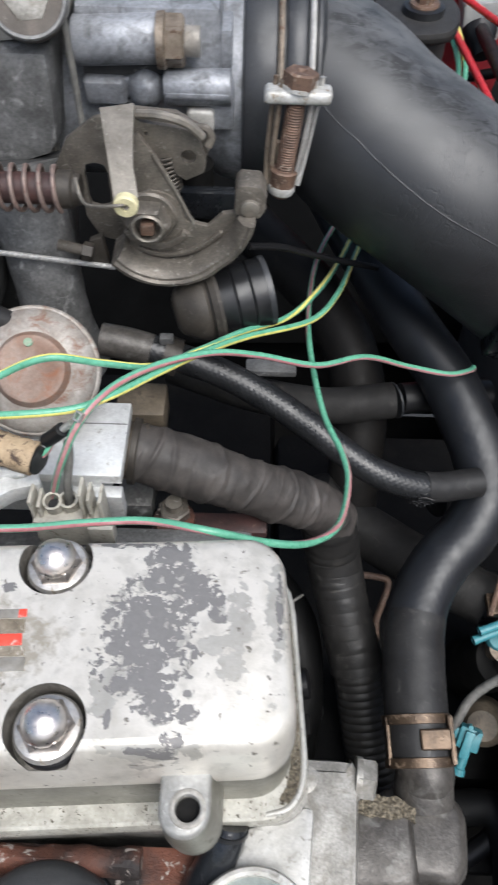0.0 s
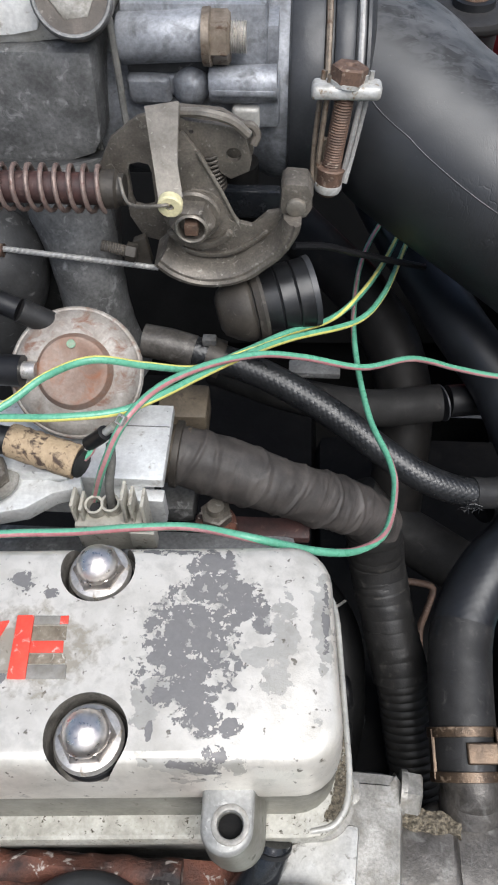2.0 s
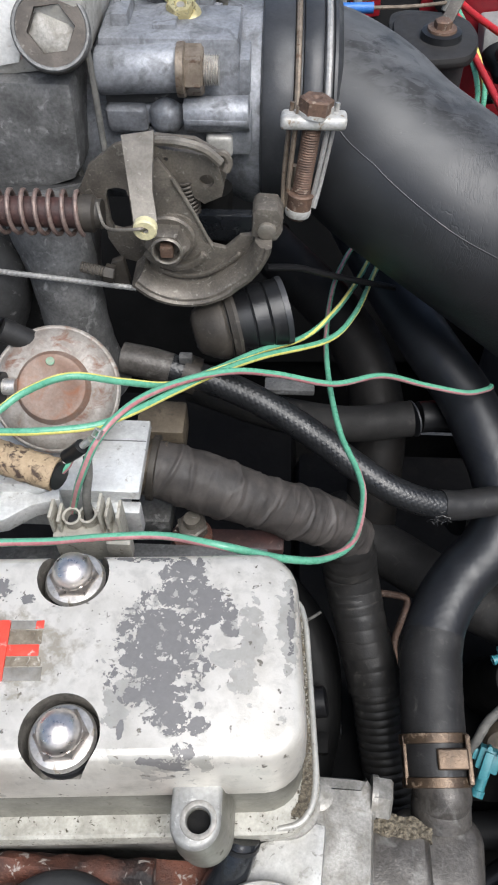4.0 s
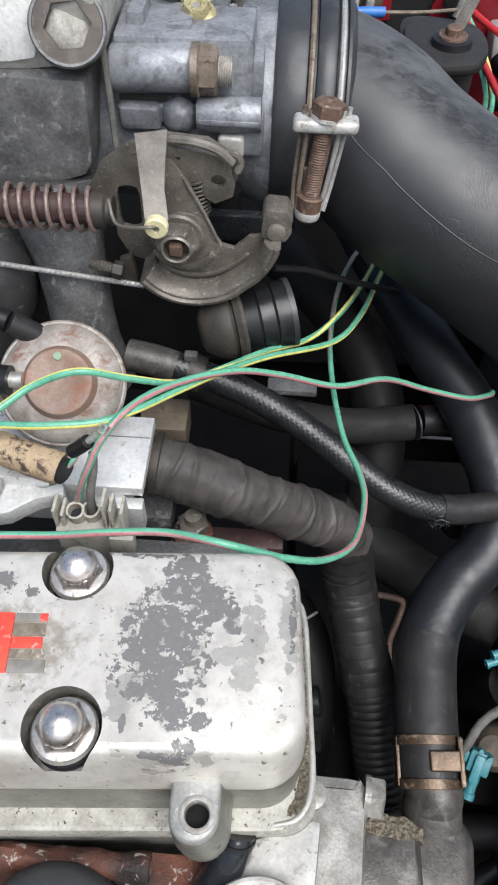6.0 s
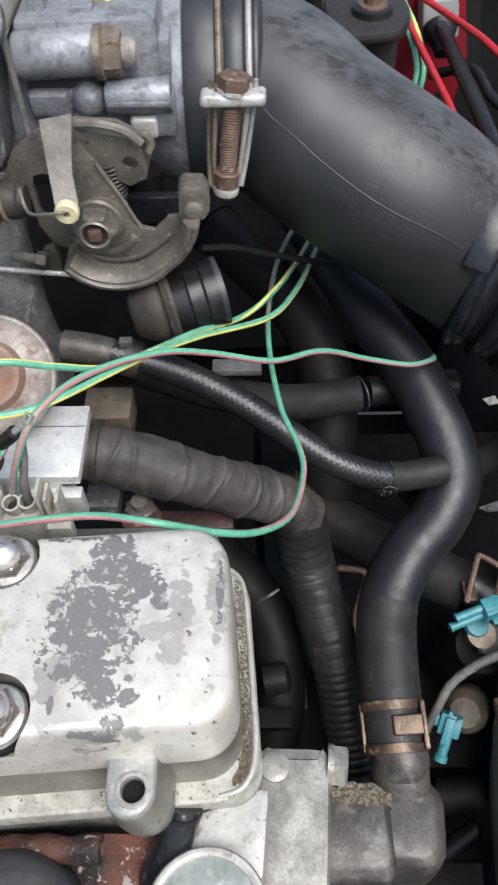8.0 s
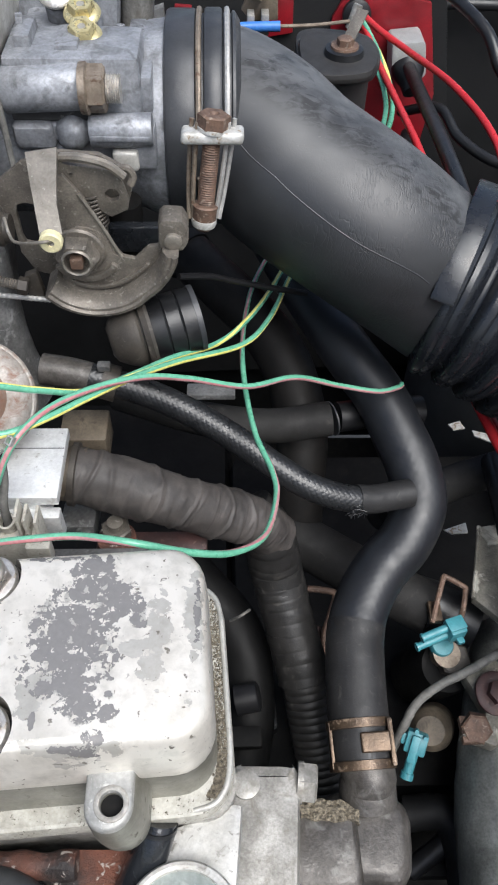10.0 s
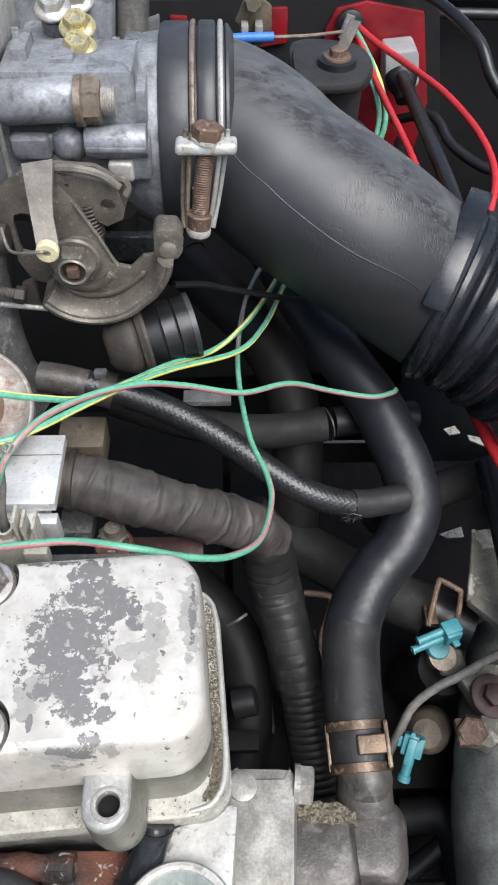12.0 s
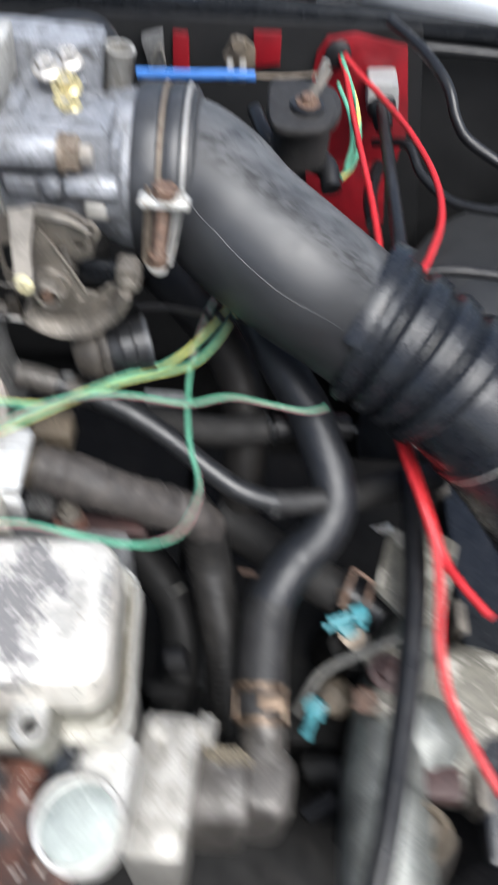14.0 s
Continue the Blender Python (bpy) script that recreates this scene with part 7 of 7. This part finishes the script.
part("inner", tube([bl[-1], (0.0734, 0.4650, 0.9068), (0.0974, 0.4750, 0.9054)], 0.0011, n=8), BRONZE, bc)
part("end_fitting", lathe([(-0.004, 0.0032), (0.010, 0.0030)], (0.0967, 0.4750, 0.9046), (0.3, 0.2, 1), 14), CAST_LIGHT, bc)
cb = thing("cable_bracket", (0.0386, 0.4700, 0.9012), "dirty steel cable clip on the firewall", "bracket")
part("plate", plate_xz([(0.0274, 0.9122), (0.0334, 0.9257), (0.0425, 0.9260), (0.0496, 0.9206), (0.0502, 0.9063), (0.0404, 0.9060), (0.0326, 0.9065)], 0.472, 0.475, 0.0008), TAN, cb)
for l0, l1 in (((0.0310, 0.4620, 0.9010), (0.0354, 0.4620, 0.9129)), ((0.0395, 0.4620, 0.9012), (0.0442, 0.4620, 0.9132))):
    part("leg", box(l0, Vector(l1) + Vector((0, 0.010, 0)), 0.0008), CAST_LIGHT, cb)
part("screw", hexnut((0.0381, 0.4720, 0.9228), (0, -1, 0.2), 0.009, 0.006), TAN, cb)
cb2 = thing("firewall_bracket", (-0.0344, 0.6000, 0.8535), "dull steel bracket behind the throttle body", "bracket")
part("plate", plate_xz([(-0.0475, 0.8579), (-0.0290, 0.8641), (-0.0282, 0.8340), (-0.0407, 0.8306)], 0.600, 0.609, 0.001), CAST_DARK, cb2)
part("loop", tube([(-0.0389, 0.5980, 0.8397), (-0.0308, 0.5940, 0.8564), (-0.0272, 0.5980, 0.8401)], 0.0014, n=8), CAST_LIGHT, cb2)
vs = [(0.0603, 0.4400, 0.8593), (0.0816, 0.4600, 0.8523), (0.1060, 0.4500, 0.8524), (0.1118, 0.4300, 0.8446)]
solid("chamber_hose", tube(vs, 0.0075, n=16), BLACK, vs[0], "black vacuum hose under the chamber", "hose")
vs = [(0.0521, 0.5000, 0.8603), (0.0650, 0.4700, 0.8549), (0.0914, 0.4700, 0.8418), (0.1095, 0.4700, 0.8328)]
solid("chamber_hose", tube(vs, 0.006, n=14), RUBBER, vs[0], "dusty vacuum hose under the chamber", "hose")

gb = thing("grey_relay_plug", (0.1613, 0.5850, 0.8278), "pale grey plug with a black rubber boot", "connector")
part("housing", plate_xz([(0.1456, 0.8463), (0.1472, 0.8488), (0.1688, 0.8510), (0.1717, 0.8482), (0.1760, 0.8252), (0.1739, 0.8230), (0.1516, 0.8207), (0.1487, 0.8232)], 0.575, 0.603, 0.002), GREYPL, gb)
part("boot", lathe([(0, 0.0125), (0.006, 0.0125), (0.014, 0.0085), (0.022, 0.0075)], (0.1592, 0.5740, 0.8335), (0.15, -0.75, -0.5), 24), BLACK, gb)
bw = [(0.1579, 0.5600, 0.8380), (0.1562, 0.5000, 0.8451), (0.1534, 0.4300, 0.8553), (0.1520, 0.3700, 0.8605), (0.1532, 0.3400, 0.8567)]
part("lead", tube(bw, 0.0048, n=14), RUBBER, gb)
part("grommet", lathe([(0, 0.011), (0.005, 0.011), (0.007, 0.008)], (0.1190, 0.6000, 0.8604), (0, -1, 0.1), 24), BLACK, red)

r1 = [(0.1199, 0.5980, 0.8595), (0.1249, 0.5750, 0.8564), (0.1287, 0.5300, 0.8535), (0.1318, 0.4700, 0.8572), (0.1360, 0.4100, 0.8588), (0.1403, 0.3700, 0.8534), (0.1416, 0.3500, 0.8484)]
wire_line("battery_lead", r1, 0.0024, REDW, None, "thick red battery lead passing behind the duct", "cable", "red leads")
r2 = [(0.1225, 0.5980, 0.8619), (0.1339, 0.5750, 0.8591), (0.1514, 0.5400, 0.8584), (0.1695, 0.4800, 0.8641), (0.1835, 0.4300, 0.8609), (0.1848, 0.3900, 0.8563), (0.1759, 0.3600, 0.8464), (0.1661, 0.3400, 0.8436)]
wire_line("battery_lead", r2, 0.0024, REDW, None, "thick red battery lead arching to the bellows", "cable", "red leads")
r3 = [(0.1557, 0.2750, 0.7900), (0.1614, 0.2386, 0.7900), (0.1711, 0.2050, 0.7850), (0.1794, 0.1806, 0.7750), (0.1820, 0.1535, 0.7650), (0.1815, 0.1244, 0.7550), (0.1875, 0.0970, 0.7450), (0.2010, 0.0690, 0.7400), (0.2140, 0.0480, 0.7360)]
wire_line("battery_lead", r3, 0.0030, REDW, None, "thick red battery lead under the bellows", "cable", "red leads")
r4 = [(0.1631, 0.2773, 0.7820), (0.1687, 0.2405, 0.7820), (0.1773, 0.2018, 0.7780), (0.1855, 0.1762, 0.7700), (0.1944, 0.1584, 0.7700), (0.2091, 0.1383, 0.7700)]
wire_line("battery_lead", r4, 0.0030, REDW, None, "thick red battery lead under the bellows", "cable", "red leads")
g1 = [(0.1207, 0.5980, 0.8605), (0.1261, 0.5750, 0.8574), (0.1345, 0.5400, 0.8483), (0.1352, 0.5000, 0.8443), (0.1296, 0.4700, 0.8406), (0.1196, 0.4500, 0.8410)]
wire_line("wire", g1, 0.0019, GREEN, YELLOW, "green wire with a yellow stripe below the grommet", group="loose wires")
g2 = [(0.1191, 0.5600, 0.8541), (0.1272, 0.5200, 0.8517), (0.1292, 0.4900, 0.8452), (0.1242, 0.4650, 0.8388)]
wire_line("wire", g2, 0.0018, GREEN, None, "thin green wire below the grommet", group="loose wires")
k1 = [(0.1570, 0.6000, 0.8897), (0.1796, 0.5600, 0.8881), (0.1970, 0.5200, 0.8815), (0.2062, 0.5000, 0.8655), (0.2206, 0.4900, 0.8532), (0.2640, 0.4700, 0.8383)]
wire_line("black_cable", k1, 0.0042, RUBBER, None, "grey-black cable along the inner wing", "cable", "black cables")
k2 = [(0.1615, 0.5800, 0.7932), (0.1846, 0.5500, 0.8118), (0.1965, 0.5200, 0.8040), (0.2207, 0.4900, 0.8006), (0.2560, 0.4700, 0.8077)]
wire_line("black_cable", k2, 0.0040, RUBBER, None, "grey-black cable along the inner wing", "cable", "black cables")
k3 = [(0.1911, 0.4200, 0.7837), (0.2165, 0.4200, 0.7874), (0.2519, 0.4200, 0.7860)]
wire_line("black_cable", k3, 0.0046, BLACK, None, "black hose along the inner wing", "cable", "black cables")
k4 = [(0.1641, 0.5500, 0.7894), (0.1535, 0.5000, 0.7941), (0.1516, 0.4500, 0.8023)]
wire_line("black_cable", k4, 0.0060, BLACK, None, "black hose behind the duct", "cable", "black cables")

# ---- distributor side: sensors, bracket, castings ----
td = (0.1420, 0.1541, 0.7150)
tc1 = thing("temperature_sensor", (0.1432, 0.1568, 0.6900), "teal sensor plug on a brass temperature sensor", "sensor")


def teal_thing():
    return "small teal plastic sensor plug", "connector", "teal plugs"


pl = thing("sensor_plug", (0.1409, 0.1578, 0.7200), *teal_thing())
q = Vector((0.1418, 0.1584, 0.7180))
part("body", box((-0.0048, -0.0052, -0.006), (0.0048, 0.0050, 0.0040), 0.0012, m=Matrix.Translation(q) @ Matrix.Rotation(radians(18), 4, "Z")), TEAL, pl)
part("cap", box((-0.0052, -0.0036, 0.0036), (0.0052, 0.0044, 0.0056), 0.0010, m=Matrix.Translation(q) @ Matrix.Rotation(radians(18), 4, "Z")), TEAL, pl)
part("latch", box((-0.0012, -0.0085, -0.0045), (0.0028, -0.0046, -0.0015), 0.0008, m=Matrix.Translation(q) @ Matrix.Rotation(radians(18), 4, "Z")), TEAL, pl)
for p0, p1 in (((0.1392, 0.1585, 0.7200), (0.1225, 0.1527, 0.7180)), ((0.1393, 0.1568, 0.7150), (0.1201, 0.1497, 0.7130))):
    d = (Vector(p1) - Vector(p0)).normalized()
    k = (Vector(p1) - Vector(p0)).length
    part("spout", lathe([(0, 0.0023), (k - 0.0012, 0.0022), (k - 0.0010, 0.0026), (k, 0.0026), (k + 0.0001, 0.0014), (k - 0.002, 0.0012)], p0, d, 18), TEAL, pl)
part("seat_ring", lathe([(-0.003, 0.0066), (0.001, 0.0066), (0.0018, 0.0060), (0.0018, 0.0045)], (0.1378, 0.1560, 0.7020), (0.1, -0.3, 1), 28), TEAL, pl)
pl = thing("sensor_plug", (0.1183, 0.1084, 0.6850), *teal_thing())
q0, q1 = Vector((0.1197, 0.1115, 0.6900)), Vector((0.1121, 0.0919, 0.6760))
d = (q1 - q0).normalized()
k = (q1 - q0).length
sd = d.cross(Vector((0, 0, 1))).normalized()
w = sd.cross(d)
m = Matrix(((sd.x, d.x, w.x, q0.x), (sd.y, d.y, w.y, q0.y), (sd.z, d.z, w.z, q0.z), (0, 0, 0, 1)))
bm = box((-0.0058, 0.0, -0.006), (0.0058, k * 0.46, 0.0030), 0.0014); bm.transform(m)
part("body", bm, TEAL, pl)
bm = box((-0.0016, k * 0.05, 0.0028), (0.0030, k * 0.62, 0.0054), 0.0009); bm.transform(m)
part("latch", bm, TEAL, pl)
bm = box((0.0056, k * 0.1, -0.004), (0.0080, k * 0.34, 0.0005), 0.0008); bm.transform(m)
part("clip", bm, TEAL, pl)
for x, y in ((-0.0036, 0.001), (0.0016, -0.001)):
    part("post", lathe([(0.002, 0.0013), (0.0062, 0.0012)], q0 + sd * x + d * y, w, 12), TEAL, pl)
part("spout", lathe([(k * 0.4, 0.0030), (k * 0.86, 0.0028), (k * 0.87, 0.0035), (k, 0.0036), (k + 0.0003, 0.0020), (k - 0.003, 0.0018)], q0, d, 22), TEAL, pl)
part("brass_body", lathe([(-0.012, 0.0068), (0.0, 0.0068), (0.0005, 0.0080), (0.0015, 0.0080)], (0.1403, 0.1523, 0.6980), (0.1, -0.3, 1), 28), BRONZE, tc1)
part("hexagon", hexnut((0.1446, 0.1516, 0.6900), (0.1, -0.3, 1), 0.017, 0.008), SOOTY_LEVER, tc1, "oily brass hexagon")
part("boss", lathe([(-0.05, 0.018), (-0.004, 0.016), (0, 0.0145)], (0.1422, 0.1491, 0.6880), (0.1, -0.3, 1), 28), OILY_SHADE, tc1)
ts2 = thing("fan_switch", (0.1336, 0.1232, 0.6600), "oily tan sensor body behind the second plug", "sensor")
part("sensor_body", lathe([(-0.02, 0.0125), (0.0, 0.0125), (0.004, 0.0115), (0.008, 0.008)], (0.1325, 0.1205, 0.6680), (-0.3, -0.4, 0.8), 28), TAN, ts2)
# grey cable
gc = [(0.1065, 0.1063, 0.6750), (0.1121, 0.1150, 0.6900), (0.1190, 0.1244, 0.6980), (0.1322, 0.1319, 0.7050), (0.1467, 0.1374, 0.7080), (0.1638, 0.1460, 0.7100), (0.1955, 0.1598, 0.7120)]
solid("grey_lead", rough_up(tube(gc, 0.0025, n=14), 0.0003, 300), CABLE, gc[0], "dirty grey sleeved lead past the sensor plugs", "lead")
# rusty bow clip on the low pipe
cp = thing("rusty_bow_clip", (0.1474, 0.1824, 0.7000), "rusty square wire bow clip on the low pipe", "hose clamp")
bow = [(0.1306, 0.1629, 0.7160), (0.1345, 0.1741, 0.7220), (0.1387, 0.1846, 0.7250), (0.1406, 0.1863, 0.7250), (0.1495, 0.1801, 0.7250), (0.1507, 0.1785, 0.7240), (0.1484, 0.1699, 0.7210), (0.1477, 0.1665, 0.7160)]
part("bow", tube(bow, 0.0016, n=8, per=3), RUST, cp)
part("foot", box((0.1296, 0.1630, 0.7130), Vector((0.1366, 0.1752, 0.7130)) + Vector((0, 0, 0.005)), 0.0008), CLIP, cp)
part("pipe_end", tube([(0.1263, 0.1898, 0.6920), (0.1463, 0.1830, 0.6900), (0.1642, 0.1753, 0.6880)], 0.0158, n=24), RUBBER, cp)
# bracket plate with yellow mark
bp2 = thing("mount_bracket", (0.1726, 0.1973, 0.7200), "dirty stepped steel bracket with a yellow paint mark", "bracket")
part("plate", plate_xy([(0.1655, 0.2178), (0.1931, 0.2215), (0.2110, 0.2114), (0.1941, 0.1506), (0.1747, 0.1476), (0.1623, 0.1610), (0.1525, 0.1714)][::-1], 0.722, 0.728, 0.001), DIRTY_PLATE, bp2)
part("edge", tube([(0.1651, 0.2171, 0.7290), (0.1585, 0.1923, 0.7290), (0.1521, 0.1709, 0.7290)], 0.0013, n=8), DIRTY_PLATE, bp2)
part("paint_mark", plate_xy([(0.1710, 0.1745), (0.1789, 0.1779), (0.1798, 0.1623), (0.1711, 0.1590)][::-1], 0.728, 0.7290, 0.0002), YPAINT, bp2, "yellow paint mark")
# main casting with bolt
ca = thing("gearbox_housing", (0.1742, 0.0934, 0.6400), "dull grey cast housing with a big washer bolt", "casting")
part("casting", rough_up(tube([(0.1887, 0.1750, 0.6680), (0.1733, 0.1306, 0.6740), (0.1665, 0.1030, 0.6720), (0.1640, 0.0778, 0.6680), (0.1640, 0.0442, 0.6620), (0.1645, 0.0110, 0.6550)], [0.020, 0.021, 0.024, 0.028, 0.030], n=36, per=14), 0.0012, 70), GREEN_CAST, ca)
part("bulge", rough_up(lathe([(-0.03, 0.026), (0, 0.026), (0.008, 0.021), (0.012, 0.010), (0.013, 0.001)], (0.1921, 0.0968, 0.6750), (0.3, -0.2, 1), 36), 0.0010, 80), GREEN_CAST, ca)
part("ear", plate_xy([(0.1461, 0.1374), (0.1592, 0.1471), (0.1804, 0.1418), (0.1850, 0.1226), (0.1689, 0.1077), (0.1549, 0.0993), (0.1382, 0.1054), (0.1543, 0.1170)][::-1], 0.694, 0.704, 0.0015), DIRTY_PLATE, ca)
eb = Vector((0.1607, 0.1263, 0.7050))
bolt = thing("washer_bolt", eb, "rust-brown flange bolt with a broad washer", "bolt")
axw = Vector((0.15, -0.2, 1)).normalized()
part("washer", lathe([(0, 0.0118), (0.0016, 0.0118), (0.0024, 0.0108), (0.0026, 0.0075)], eb, axw, 36), RUST_RED, bolt)
part("hexagon", hexnut(eb + axw * 0.0024, axw, 0.0112, 0.0050, spin=0.4), RUST_RED, bolt)
part("spacer", hexnut((0.1479, 0.1110, 0.7000), (-0.2, -0.5, 0.8), 0.014, 0.008), RUST, ca)
part("rust_tab", box((0.1389, 0.1015, 0.6980), Vector((0.1603, 0.1160, 0.6980)) + Vector((0, 0, 0.005)), 0.0015), RUST, ca)
# black cables and sleeve low on this side
for pts, r, m in (
    ([(0.1756, 0.2506, 0.7500), (0.1745, 0.2070, 0.7500), (0.1719, 0.1616, 0.7480), (0.1646, 0.1119, 0.7450), (0.1562, 0.0684, 0.7420), (0.1446, 0.0177, 0.7400), (0.1326, -0.0253, 0.7300), (0.1221, -0.0639, 0.7200)], 0.0075, RUBBER),
    ([(0.1182, 0.0848, 0.6300), (0.1401, 0.0831, 0.6350), (0.1479, 0.0663, 0.6300), (0.1483, 0.0400, 0.6200)], 0.010, RUBBER_DARK),
    ([(0.1212, 0.0590, 0.6100), (0.1438, 0.0733, 0.6250), (0.1526, 0.0902, 0.6300)], 0.006, BLACK),
):
    wire_line("black_cable", pts, r, m, None, "black sleeved cable low beside the casting", "cable", "black cables")
lw = thing("lower_brackets", (0.1290, 0.0875, 0.6000), "black greasy brackets below the sensors", "bracket")
part("rail", box((0.1200, 0.0853, 0.6000), Vector((0.1646, 0.0973, 0.6000)) + Vector((0, 0, 0.012)), 0.004), OILY_SHADE, lw)
part("rail", box((0.1190, 0.0549, 0.6000), Vector((0.1583, 0.0659, 0.6000)) + Vector((0, 0, 0.012)), 0.004), OILY_SHADE, lw)
for pts, lab in (([(0.1881, 0.3536), (0.1977, 0.3570), (0.2006, 0.3495), (0.1914, 0.3478)], "torn pale label scrap under the bellows"), ([(0.2056, 0.3477), (0.2172, 0.3437), (0.2179, 0.3353), (0.2062, 0.3421)], "torn pale label scrap under the bellows"), ([(0.1670, 0.2578), (0.1833, 0.2636), (0.1835, 0.2554), (0.1720, 0.2546)], "torn pale label scrap under the bellows")):
    z = 0.66
    solid("label_scrap", plate_xy(pts[::-1], z, z + 0.0015, 0.0003), ZINC, (pts[0][0], pts[0][1], z), lab, "scrap", "label scraps")
gx = thing("gearbox_cover", (0.2176, 0.1075, 0.6000), "dirty grey cast gearbox cover with an oily ring", "casting")
part("cover_casting", rough_up(lathe([(-0.05, 0.055), (0, 0.055), (0.012, 0.048), (0.018, 0.03), (0.020, 0.002)], (0.2354, 0.1185, 0.6400), (0.1, -0.2, 1), 40), 0.0016, 60), DIRTY_PLATE, gx)
part("ring", lathe([(0, 0.017), (0.008, 0.017), (0.010, 0.014), (0.008, 0.012), (0.002, 0.011)], (0.1836, 0.0425, 0.6700), (-0.1, -0.3, 1), 32), TAN, gx, "oily yellowish ring")
part("rust_block", box((0.1852, 0.0591, 0.6600), Vector((0.2101, 0.0783, 0.6600)) + Vector((0, 0, 0.02)), 0.003), RUST_RED, gx)
part("arm", rough_up(tube([(0.1683, 0.0669, 0.6200), (0.1843, 0.0464, 0.6300), (0.2067, 0.0334, 0.6400)], 0.016, n=20), 0.001, 80), ELBOW, gx)
bx = thing("battery_tray", (0.30, 0.20, 0.45), "black battery tray and airbox low beside the engine", "tray")
part("tray_box", box((0.235, 0.03, 0.45), (0.39, 0.35, 0.64), 0.012), BLACK, bx)
part("tray_lid", box((0.230, 0.026, 0.641), (0.393, 0.354, 0.656), 0.005), GLOSS, bx)
for y in (0.07, 0.19, 0.31):
    part("lid_clip", box((0.226, y - 0.012, 0.625), (0.2345, y + 0.012, 0.660), 0.002), LEVER, bx)
